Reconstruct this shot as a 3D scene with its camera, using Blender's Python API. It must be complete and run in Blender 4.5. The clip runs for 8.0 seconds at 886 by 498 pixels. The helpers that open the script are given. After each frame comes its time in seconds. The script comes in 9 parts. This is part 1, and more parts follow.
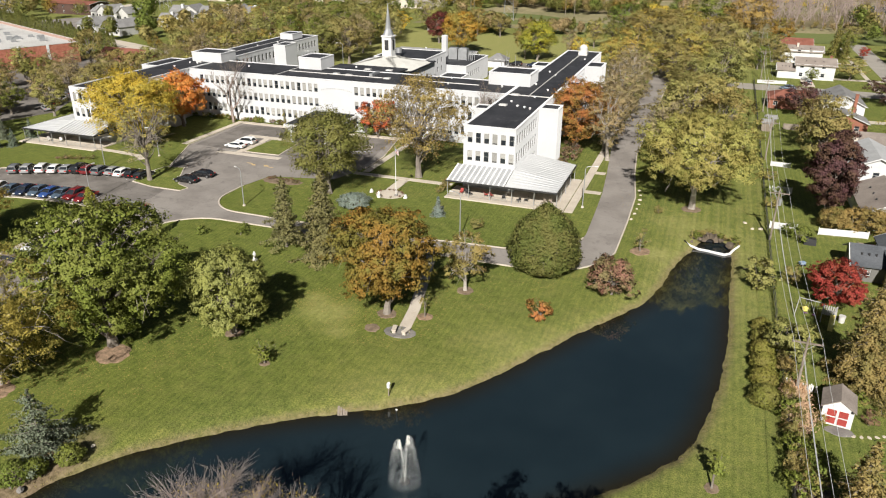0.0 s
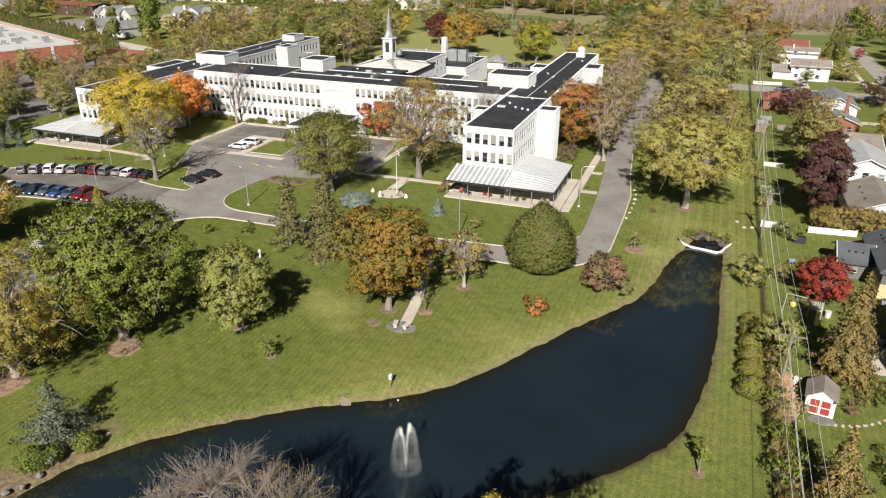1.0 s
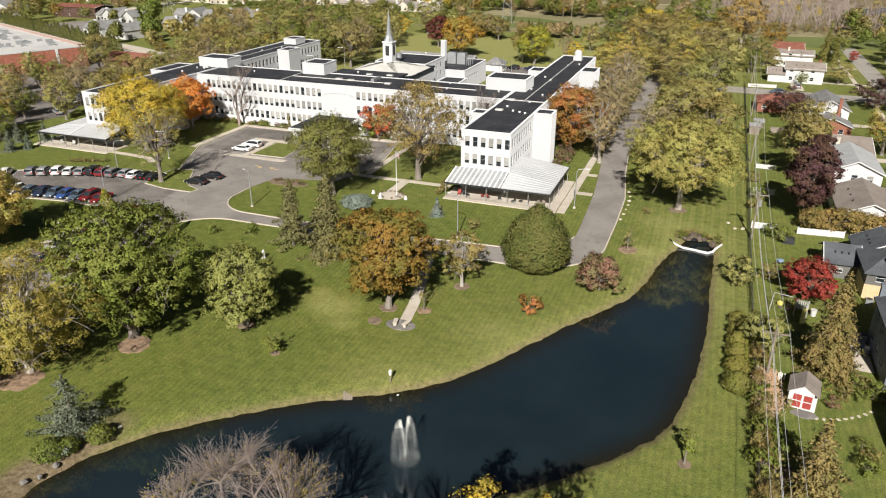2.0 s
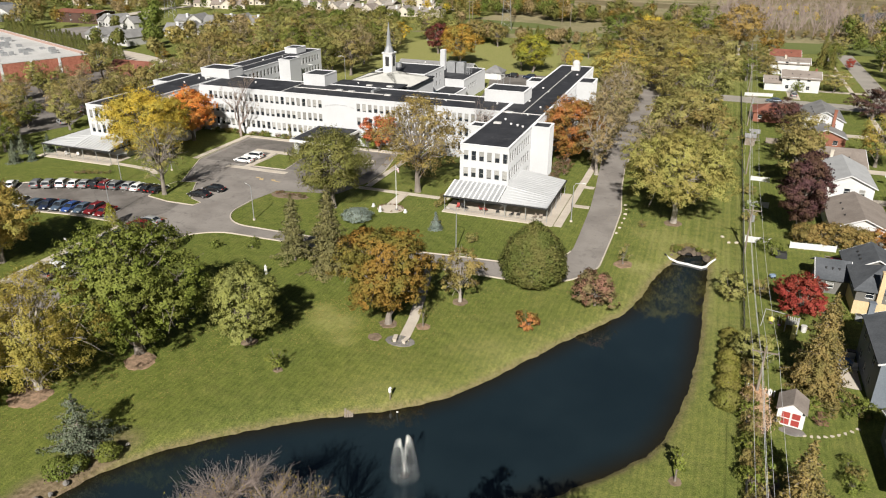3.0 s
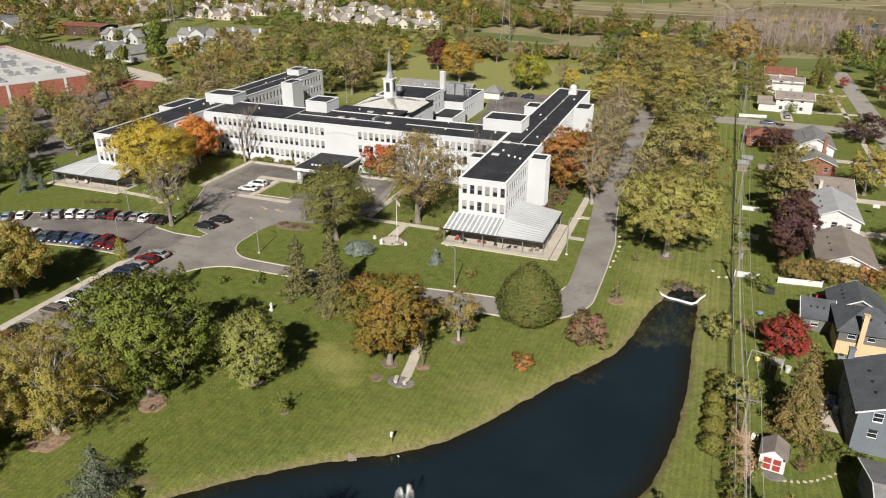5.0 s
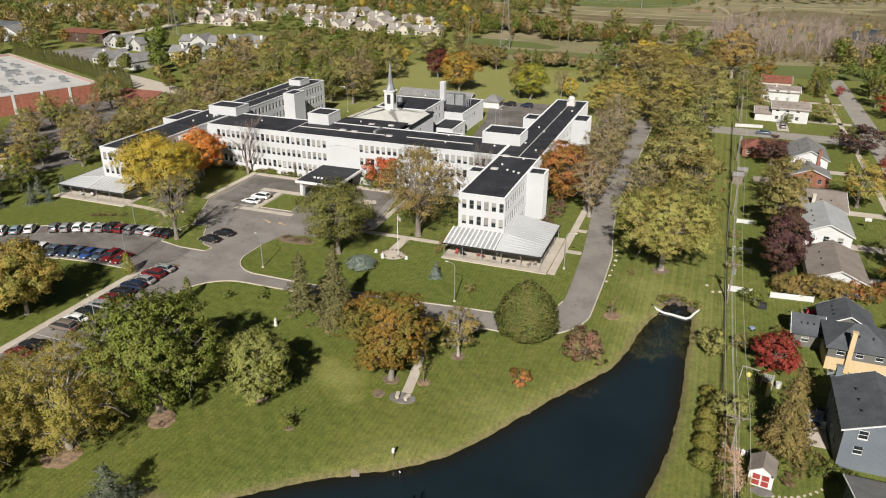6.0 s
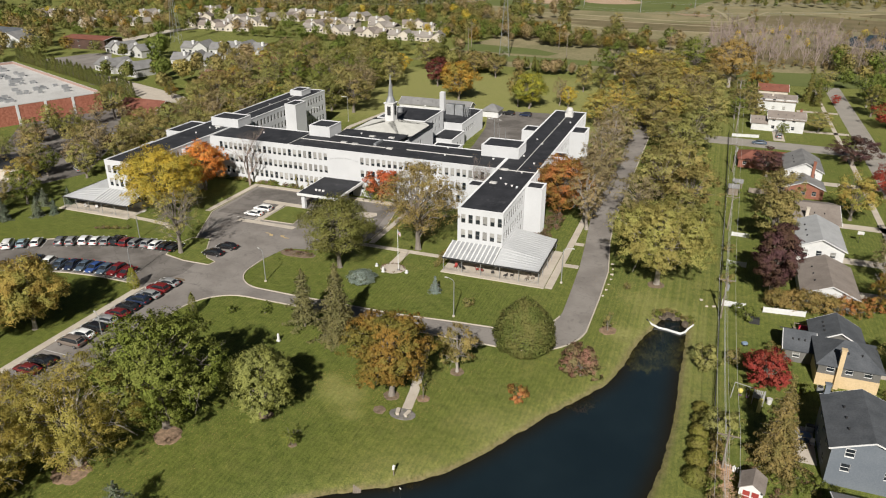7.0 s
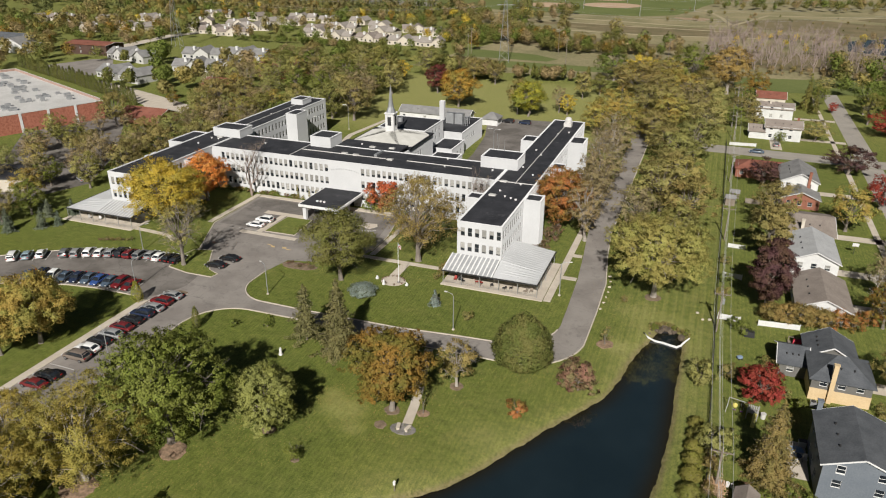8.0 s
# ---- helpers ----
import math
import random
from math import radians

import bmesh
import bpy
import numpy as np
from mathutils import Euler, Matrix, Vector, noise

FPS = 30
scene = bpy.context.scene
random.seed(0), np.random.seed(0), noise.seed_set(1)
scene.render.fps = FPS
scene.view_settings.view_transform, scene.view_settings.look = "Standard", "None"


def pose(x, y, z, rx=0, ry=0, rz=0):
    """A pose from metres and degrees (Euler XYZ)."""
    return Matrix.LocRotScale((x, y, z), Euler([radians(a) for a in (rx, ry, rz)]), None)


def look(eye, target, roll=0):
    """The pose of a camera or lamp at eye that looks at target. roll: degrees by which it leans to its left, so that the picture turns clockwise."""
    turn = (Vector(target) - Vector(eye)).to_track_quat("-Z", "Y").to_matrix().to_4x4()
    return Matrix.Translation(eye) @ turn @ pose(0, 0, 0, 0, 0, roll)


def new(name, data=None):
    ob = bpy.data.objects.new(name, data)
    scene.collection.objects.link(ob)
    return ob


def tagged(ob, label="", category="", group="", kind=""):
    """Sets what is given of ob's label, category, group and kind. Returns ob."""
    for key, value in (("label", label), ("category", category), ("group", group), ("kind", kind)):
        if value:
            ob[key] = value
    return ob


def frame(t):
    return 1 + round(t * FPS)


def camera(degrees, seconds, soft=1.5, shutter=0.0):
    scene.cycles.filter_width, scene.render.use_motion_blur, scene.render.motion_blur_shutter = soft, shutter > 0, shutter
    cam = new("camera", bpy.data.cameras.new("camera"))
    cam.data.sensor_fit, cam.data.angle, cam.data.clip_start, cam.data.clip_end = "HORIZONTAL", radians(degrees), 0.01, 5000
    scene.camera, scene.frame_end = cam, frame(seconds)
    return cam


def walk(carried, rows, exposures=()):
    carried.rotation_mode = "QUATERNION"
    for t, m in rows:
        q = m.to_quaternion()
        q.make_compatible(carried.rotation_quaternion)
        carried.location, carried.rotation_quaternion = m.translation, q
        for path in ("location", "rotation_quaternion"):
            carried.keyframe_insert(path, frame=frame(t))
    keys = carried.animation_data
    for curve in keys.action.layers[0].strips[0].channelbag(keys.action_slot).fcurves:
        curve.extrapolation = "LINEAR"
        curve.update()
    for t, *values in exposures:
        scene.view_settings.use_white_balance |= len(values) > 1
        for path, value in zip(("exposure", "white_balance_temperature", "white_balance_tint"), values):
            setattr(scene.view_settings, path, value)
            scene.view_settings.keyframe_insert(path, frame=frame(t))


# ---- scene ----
cam = camera(63.0, 8.0, soft=1.1)
TILT, LEAN, TURN = -23.98, 0.3, 20.3
ROWS = [
    (0.0, 0.0, 0.0, 44.6), (0.5, 0.46, -1.24, 45.1), (1.0, 1.08, -2.78, 45.57),
    (2.5, 2.67, -6.09, 48.23), (3.0, 2.82, -6.30, 50.01), (3.5, 2.93, -6.49, 51.85),
    (4.0, 3.05, -6.72, 53.67), (4.5, 3.18, -6.97, 55.51), (6.0, 3.91, -9.0, 61.15),
    (6.5, 4.20, -9.62, 63.01), (7.0, 4.43, -10.11, 64.87), (7.5, 4.59, -10.49, 66.72), (8.0, 4.71, -10.76, 68.1),
]
walk(cam, [(t, pose(x, y, z, 90 + TILT, 0, TURN) @ pose(0, 0, 0, 0, 0, LEAN)) for t, x, y, z in ROWS],
     [(0.0, 0.58), (2.5, 0.53), (4.5, 0.41), (8.0, 0.18)])

# ---- light ----
world = bpy.data.worlds.new("sky")
world.use_nodes = True
scene.world = world
sky = world.node_tree.nodes.new("ShaderNodeTexSky")
sky.sky_type, sky.sun_disc = "NISHITA", False
sky.sun_elevation, sky.sun_rotation = radians(35), radians(169.6)
back = world.node_tree.nodes["Background"]
back.inputs["Strength"].default_value = 0.0165
world.node_tree.links.new(sky.outputs[0], back.inputs["Color"])
sun = new("sun", bpy.data.lights.new("sun", "SUN"))
sun.data.energy, sun.data.angle, sun.data.color = 5.3, radians(0.53), (1.0, 0.955, 0.885)
sun.matrix_world = look((1.8, -9.8, 7.0), (0, 0, 0))


# ---- materials ----
def nodes_of(name):
    m = bpy.data.materials.new(name)
    m.use_nodes = True
    nt = m.node_tree
    return m, nt, nt.nodes["Principled BSDF"]


def mixer(nt, fac, a, b, blend="MIX"):
    n = nt.nodes.new("ShaderNodeMix")
    n.data_type, n.blend_type = "RGBA", blend
    for socket, value in ((n.inputs[0], fac), (n.inputs[6], a), (n.inputs[7], b)):
        if isinstance(value, bpy.types.NodeSocket):
            nt.links.new(value, socket)
        elif isinstance(value, tuple):
            socket.default_value = (*value, 1)
        else:
            socket.default_value = value
    return n.outputs[2]


def noise_of(nt, scale, detail=4.0, vector=None, rough=0.6):
    n = nt.nodes.new("ShaderNodeTexNoise")
    n.inputs["Scale"].default_value, n.inputs["Detail"].default_value, n.inputs["Roughness"].default_value = scale, detail, rough
    if vector is not None:
        nt.links.new(vector, n.inputs["Vector"])
    return n.outputs["Fac"]


def ramp(nt, value, lo, hi, to=(0.0, 1.0)):
    n = nt.nodes.new("ShaderNodeMapRange")
    n.inputs[1].default_value, n.inputs[2].default_value = lo, hi
    n.inputs[3].default_value, n.inputs[4].default_value = to
    nt.links.new(value, n.inputs[0])
    return n.outputs[0]


def place_of(nt, world_space=True):
    if world_space:
        return nt.nodes.new("ShaderNodeNewGeometry").outputs["Position"]
    return nt.nodes.new("ShaderNodeTexCoord").outputs["Object"]


def bumped(nt, bsdf, value, strength, distance=0.02):
    n = nt.nodes.new("ShaderNodeBump")
    n.inputs["Strength"].default_value, n.inputs["Distance"].default_value = strength, distance
    nt.links.new(value, n.inputs["Height"])
    nt.links.new(n.outputs[0], bsdf.inputs["Normal"])


def plain(name, a, b, coarse=0.3, fine=6.0, rough=0.8, metal=0.0, bump=0.2, vary=0.0, spec=0.3, matte=0.0):
    """Two colours mixed by a coarse and a fine noise, at real-world size; vary: how far whole objects differ; matte: how rough the scattering is."""
    m, nt, bsdf = nodes_of(name)
    at = place_of(nt)
    grain = noise_of(nt, fine, 5, at)
    c = mixer(nt, ramp(nt, noise_of(nt, coarse, 4, at), 0.35, 0.65), a, b)
    c = mixer(nt, 0.35, c, mixer(nt, ramp(nt, grain, 0.3, 0.7), tuple(0.6 * x for x in a), tuple(min(1.0, 1.15 * x) for x in b)))
    if vary:
        info = nt.nodes.new("ShaderNodeObjectInfo")
        c = mixer(nt, ramp(nt, info.outputs["Random"], 0, 1, (0, vary)), c, tuple(0.35 * x for x in a))
    nt.links.new(c, bsdf.inputs["Base Color"])
    bsdf.inputs["Roughness"].default_value, bsdf.inputs["Metallic"].default_value = rough, metal
    bsdf.inputs["Specular IOR Level"].default_value = spec
    bsdf.inputs["Diffuse Roughness"].default_value = matte
    if bump:
        bumped(nt, bsdf, grain, bump)
    return m


def leafy(name, a, b, c=None, patch=0.35, thin=0.16):
    """Leaves: colours a and b differ leaf by leaf, c comes in patches through the crown; some light passes through."""
    m, nt, bsdf = nodes_of(name)
    geo = nt.nodes.new("ShaderNodeNewGeometry")
    info = nt.nodes.new("ShaderNodeObjectInfo")
    col = mixer(nt, ramp(nt, geo.outputs["Random Per Island"], 0, 1, (0.15, 0.85)), a, b)
    if c:
        col = mixer(nt, ramp(nt, noise_of(nt, patch, 3, geo.outputs["Position"]), 0.42, 0.58), col, c)
    tone = mixer(nt, info.outputs["Random"], (1.23, 1.27, 1.24), (1.44, 1.34, 1.22))
    col = mixer(nt, 1.0, col, tone, "MULTIPLY")
    nt.links.new(col, bsdf.inputs["Base Color"])
    bsdf.inputs["Roughness"].default_value, bsdf.inputs["Specular IOR Level"].default_value = 0.65, 0.2
    through_leaf = nt.nodes.new("ShaderNodeBsdfTranslucent")
    nt.links.new(col, through_leaf.inputs["Color"])
    both = nt.nodes.new("ShaderNodeMixShader")
    both.inputs[0].default_value = thin
    nt.links.new(bsdf.outputs[0], both.inputs[1])
    nt.links.new(through_leaf.outputs[0], both.inputs[2])
    nt.links.new(both.outputs[0], nt.nodes["Material Output"].inputs["Surface"])
    return m


def painted(name, rough=0.35, metal=0.0):
    """Paint whose colour is each object's own."""
    m, nt, bsdf = nodes_of(name)
    info = nt.nodes.new("ShaderNodeObjectInfo")
    dust = noise_of(nt, 3.0, 4, place_of(nt))
    nt.links.new(mixer(nt, ramp(nt, dust, 0.45, 0.8, (0, 0.12)), info.outputs["Color"], (0.3, 0.27, 0.23)), bsdf.inputs["Base Color"])
    bsdf.inputs["Roughness"].default_value, bsdf.inputs["Metallic"].default_value = rough, metal
    return m


def grass_material():
    m, nt, bsdf = nodes_of("grass")
    at = place_of(nt)
    near = nt.nodes.new("ShaderNodeAttribute")
    near.attribute_name = "bank"
    wave = nt.nodes.new("ShaderNodeTexWave")
    wave.bands_direction = "DIAGONAL"
    wave.inputs["Scale"].default_value, wave.inputs["Distortion"].default_value, wave.inputs["Detail Scale"].default_value = 0.16, 2.5, 0.3
    nt.links.new(at, wave.inputs["Vector"])
    blades = noise_of(nt, 6.5, 8, at, 0.85)
    tufts = noise_of(nt, 1.7, 9, at, 0.8)
    patch = noise_of(nt, 0.22, 5, at, 0.65)
    broad = noise_of(nt, 0.045, 5, at)
    c = mixer(nt, ramp(nt, broad, 0.38, 0.62), GRASS_A, GRASS_B)
    c = mixer(nt, ramp(nt, wave.outputs["Fac"], 0, 1, (0, 0.35)), c, GRASS_C)
    dry = nt.nodes.new("ShaderNodeAttribute")
    dry.attribute_name = "dry"
    c = mixer(nt, dry.outputs["Fac"], c, mixer(nt, ramp(nt, patch, 0.35, 0.65), (0.290, 0.300, 0.085), (0.400, 0.365, 0.145)))
    c = mixer(nt, ramp(nt, patch, 0.5, 0.72, (0, 0.55)), c, GRASS_DRY)
    c = mixer(nt, ramp(nt, tufts, 0.50, 0.66, (0, 0.6)), c, GRASS_DRY)
    c = mixer(nt, ramp(nt, tufts, 0.36, 0.50, (0.45, 0.0)), c, (0.05, 0.072, 0.014))
    c = mixer(nt, ramp(nt, blades, 0.42, 0.58), mixer(nt, 0.62, c, (0.030, 0.048, 0.010)), mixer(nt, 0.36, c, (0.32, 0.34, 0.11)))
    mottle = noise_of(nt, 0.75, 9, at, 0.72)
    c = mixer(nt, 1.0, c, mixer(nt, ramp(nt, mottle, 0.40, 0.60), (0.84, 0.86, 0.84), (1.20, 1.15, 1.12)), "MULTIPLY")
    rows = nt.nodes.new("ShaderNodeTexWave")
    rows.inputs["Scale"].default_value, rows.inputs["Distortion"].default_value, rows.inputs["Detail Scale"].default_value = 0.42, 1.2, 0.6
    nt.links.new(at, rows.inputs["Vector"])
    c = mixer(nt, 1.0, c, mixer(nt, rows.outputs["Fac"], (0.94, 0.95, 0.94), (1.10, 1.09, 1.06)), "MULTIPLY")
    c = mixer(nt, ramp(nt, dry.outputs["Fac"], 0.2, 1.0, (0.0, 0.62)), c, mixer(nt, ramp(nt, tufts, 0.4, 0.6), (0.185, 0.195, 0.062), (0.335, 0.320, 0.130)))
    lush = nt.nodes.new("ShaderNodeAttribute")
    lush.attribute_name = "lush"
    c = mixer(nt, lush.outputs["Fac"], c, mixer(nt, 1.0, c, (0.87, 0.89, 0.78), "MULTIPLY"))
    c = mixer(nt, near.outputs["Fac"], c, mixer(nt, ramp(nt, tufts, 0.38, 0.62), (0.085, 0.062, 0.036), (0.27, 0.205, 0.135)))
    nt.links.new(c, bsdf.inputs["Base Color"])
    bsdf.inputs["Roughness"].default_value, bsdf.inputs["Specular IOR Level"].default_value = 0.95, 0.1
    bumped(nt, bsdf, mixer(nt, 0.5, blades, tufts), 0.6, 0.08)
    return m


GRASS_A, GRASS_B, GRASS_C, GRASS_DRY = (0.072, 0.108, 0.018), (0.126, 0.150, 0.029), (0.152, 0.178, 0.040), (0.215, 0.192, 0.072)
GRASS = grass_material()


def asphalt(name, a, b, seal):
    """Worn asphalt with patches, fine aggregate and dark crack filling."""
    m, nt, bsdf = nodes_of(name)
    at = place_of(nt)
    c = mixer(nt, ramp(nt, noise_of(nt, 0.12, 5, at), 0.4, 0.6), a, b)
    c = mixer(nt, ramp(nt, noise_of(nt, 0.5, 4, at), 0.58, 0.66, (0, 0.35)), c, tuple(0.55 * x for x in a))
    cell = nt.nodes.new("ShaderNodeTexVoronoi")
    cell.feature = "DISTANCE_TO_EDGE"
    cell.inputs["Scale"].default_value = 0.16
    bend = nt.nodes.new("ShaderNodeVectorMath")
    nt.links.new(at, bend.inputs[0])
    wob = nt.nodes.new("ShaderNodeTexNoise")
    wob.inputs["Scale"].default_value = 0.5
    nt.links.new(at, wob.inputs["Vector"])
    swing = nt.nodes.new("ShaderNodeVectorMath")
    swing.operation = "SCALE"
    swing.inputs["Scale"].default_value = 2.2
    nt.links.new(wob.outputs["Color"], swing.inputs[0])
    nt.links.new(swing.outputs[0], bend.inputs[1])
    nt.links.new(bend.outputs[0], cell.inputs["Vector"])
    c = mixer(nt, ramp(nt, cell.outputs["Distance"], 0.004, 0.014, (seal, 0.0)), c, (0.04, 0.04, 0.04))
    c = mixer(nt, ramp(nt, noise_of(nt, 7, 6, at, 0.8), 0.35, 0.65, (0.0, 0.3)), c, tuple(0.5 * x for x in a))
    nt.links.new(c, bsdf.inputs["Base Color"])
    bsdf.inputs["Roughness"].default_value, bsdf.inputs["Specular IOR Level"].default_value = 0.9, 0.2
    bumped(nt, bsdf, noise_of(nt, 9, 5, at), 0.25)
    return m


ASPHALT = asphalt("asphalt", (0.225, 0.203, 0.185), (0.295, 0.270, 0.246), 0.2)
ASPHALT_PALE = plain("worn pale asphalt", (0.27, 0.25, 0.22), (0.36, 0.33, 0.29), 0.15, 8, 0.9, bump=0.25)
ASPHALT_DARK = asphalt("patched asphalt", (0.135, 0.122, 0.110), (0.225, 0.205, 0.187), 0.35)


def roofing():
    m, nt, bsdf = nodes_of("black roofing")
    at = place_of(nt)
    c = mixer(nt, ramp(nt, noise_of(nt, 0.25, 4, at), 0.35, 0.65), (0.020, 0.021, 0.025), (0.042, 0.043, 0.049))
    c = mixer(nt, ramp(nt, noise_of(nt, 0.55, 6, at, 0.7), 0.56, 0.70, (0, 0.6)), c, (0.12, 0.12, 0.125))
    c = mixer(nt, ramp(nt, noise_of(nt, 4.0, 5, at), 0.4, 0.7, (0, 0.35)), c, (0.05, 0.05, 0.054))
    nt.links.new(c, bsdf.inputs["Base Color"])
    bsdf.inputs["Roughness"].default_value, bsdf.inputs["Specular IOR Level"].default_value = 0.7, 0.3
    bumped(nt, bsdf, noise_of(nt, 5, 4, at), 0.2)
    return m


ROOFING = roofing()
CONCRETE = plain("concrete", (0.46, 0.40, 0.33), (0.58, 0.52, 0.44), 0.3, 9, 0.85)
WHITE_WALL = plain("white painted brick", (0.478, 0.484, 0.492), (0.545, 0.551, 0.559), 0.15, 12, 0.75, matte=1.0)
WHITE = plain("white paint", (0.54, 0.54, 0.535), (0.64, 0.64, 0.63), 0.4, 9, 0.5, matte=0.8)
BRONZE = plain("grey window frame", (0.20, 0.195, 0.185), (0.28, 0.275, 0.265), 0.6, 8, 0.5, bump=0)
GLASS = plain("dark window glass", (0.012, 0.015, 0.02), (0.03, 0.035, 0.04), 0.5, 3, 0.06, bump=0, spec=0.6)
BLIND = plain("window blind", (0.30, 0.295, 0.275), (0.40, 0.392, 0.365), 0.5, 4, 0.8, bump=0, vary=0.6)
STEEL = plain("galvanised steel", (0.35, 0.36, 0.37), (0.5, 0.51, 0.52), 0.6, 8, 0.45, metal=0.6, bump=0.05)
DARK_METAL = plain("dark metal", (0.02, 0.02, 0.022), (0.05, 0.05, 0.05), 0.6, 8, 0.5, bump=0.05)
BARK = plain("bark", (0.13, 0.11, 0.092), (0.25, 0.22, 0.19), 0.7, 6, 0.95, bump=0.6)
BARK_PALE = plain("pale bark", (0.26, 0.23, 0.20), (0.40, 0.36, 0.32), 0.7, 6, 0.95, bump=0.6)
TWIG = plain("twigs", (0.20, 0.155, 0.135), (0.34, 0.275, 0.245), 0.7, 6, 0.95, bump=0.3)
WOOD = plain("weathered wood", (0.16, 0.13, 0.10), (0.28, 0.24, 0.20), 0.5, 7, 0.9)
MULCH = plain("mulch", (0.10, 0.072, 0.048), (0.26, 0.195, 0.135), 1.2, 7, 1.0, bump=0.8)
LITTER = plain("leaf litter", (0.12, 0.09, 0.055), (0.36, 0.24, 0.16), 1.6, 5, 1.0, bump=1.0)
STONE = plain("stone", (0.16, 0.15, 0.14), (0.30, 0.28, 0.26), 0.9, 7, 0.9, bump=0.5, vary=0.4)
STONE_BROWN = plain("mossy brown stone", (0.10, 0.078, 0.055), (0.20, 0.16, 0.12), 0.9, 7, 0.9, bump=0.5, vary=0.4)
FADED_BRICK = plain("faded brick", (0.30, 0.20, 0.165), (0.40, 0.28, 0.24), 1.4, 9, 0.9)
HALL_BRICK = plain("mottled red brick", (0.23, 0.075, 0.045), (0.42, 0.17, 0.115), 1.4, 9, 0.9, bump=0.4)
BRICK = plain("red brick", (0.20, 0.080, 0.052), (0.29, 0.125, 0.085), 0.3, 9, 0.9)
SHINGLE_BLUE = plain("blue grey shingles", (0.060, 0.066, 0.074), (0.110, 0.117, 0.128), 0.4, 5, 0.9, bump=0.5)
SHINGLE_BROWN = plain("brown shingles", (0.20, 0.168, 0.145), (0.285, 0.245, 0.215), 0.4, 5, 0.9, bump=0.5)
SHINGLE_GREY = plain("grey shingles", (0.17, 0.168, 0.165), (0.26, 0.255, 0.25), 0.4, 5, 0.9, bump=0.5)
SHINGLE_RED = plain("red brown shingles", (0.17, 0.06, 0.04), (0.25, 0.10, 0.07), 0.4, 5, 0.9, bump=0.5)
SIDING_GREY = plain("grey siding", (0.13, 0.15, 0.175), (0.17, 0.19, 0.215), 0.3, 5, 0.7)
SIDING_TAN = plain("tan siding", (0.52, 0.38, 0.21), (0.6, 0.46, 0.28), 0.3, 5, 0.7)
SIDING_OLIVE = plain("dark taupe siding", (0.11, 0.105, 0.095), (0.15, 0.145, 0.135), 0.3, 5, 0.7)
CREAM = plain("cream siding", (0.46, 0.41, 0.34), (0.56, 0.51, 0.44), 0.3, 5, 0.7)
MEMBRANE = plain("white roof membrane", (0.47, 0.46, 0.44), (0.60, 0.59, 0.57), 0.12, 3, 0.7)
SLATE = plain("pale chapel roof", (0.36, 0.355, 0.33), (0.46, 0.455, 0.425), 0.3, 6, 0.7, matte=0.8)
SHINGLE_PALE = plain("pale grey shingles", (0.34, 0.345, 0.35), (0.44, 0.445, 0.45), 0.4, 5, 0.9, bump=0.5)
SHINGLE_TAN = plain("tan grey shingles", (0.24, 0.215, 0.19), (0.32, 0.29, 0.26), 0.4, 5, 0.9, bump=0.5)
MANSARD = plain("dark brown shingles", (0.06, 0.035, 0.028), (0.10, 0.06, 0.048), 0.4, 5, 0.9, bump=0.5)
ROUGH = plain("rough brown meadow", (0.115, 0.105, 0.048), (0.225, 0.175, 0.098), 0.06, 2, 1.0, bump=0.5)
TRACK = plain("worn grass track", (0.30, 0.26, 0.16), (0.40, 0.34, 0.22), 0.1, 1, 1.0)
MEADOW = plain("dry meadow", (0.165, 0.160, 0.074), (0.315, 0.265, 0.150), 0.03, 0.5, 1.0, bump=0.5)
EARTH = plain("bare earth", (0.28, 0.20, 0.12), (0.37, 0.27, 0.17), 0.04, 1, 1.0)
CLAY = plain("infield clay", (0.42, 0.29, 0.19), (0.50, 0.36, 0.25), 0.05, 1, 1.0)
TURF = plain("sports turf", (0.105, 0.130, 0.035), (0.150, 0.172, 0.052), 0.03, 1, 1.0)
RED = plain("red paint", (0.27, 0.040, 0.036), (0.34, 0.06, 0.05), 0.6, 7, 0.5)
YELLOW = plain("yellow plastic", (0.65, 0.55, 0.12), (0.7, 0.62, 0.2), 0.6, 7, 0.5)
LINE = plain("worn line paint", (0.45, 0.44, 0.42), (0.62, 0.61, 0.58), 0.8, 5, 0.8)
CAR_PAINT = painted("car paint", 0.25)
# black rubber for wheels, also the painted shade inside the culvert
TYRE_AND_SHADE = plain("tyre rubber and culvert shade", (0.012, 0.012, 0.012), (0.025, 0.025, 0.025), 1, 9, 0.9)
RIM = plain("alloy rim", (0.3, 0.3, 0.31), (0.45, 0.45, 0.46), 1, 9, 0.35, metal=0.7)
LAMP_RED = plain("tail lamp", (0.35, 0.01, 0.01), (0.45, 0.02, 0.02), 1, 9, 0.2)
LAMP_CLEAR = plain("headlamp", (0.6, 0.6, 0.6), (0.75, 0.75, 0.75), 1, 9, 0.15)
DROPS = leafy("water drops", (0.8, 0.82, 0.84), (0.9, 0.92, 0.94), thin=0.5)

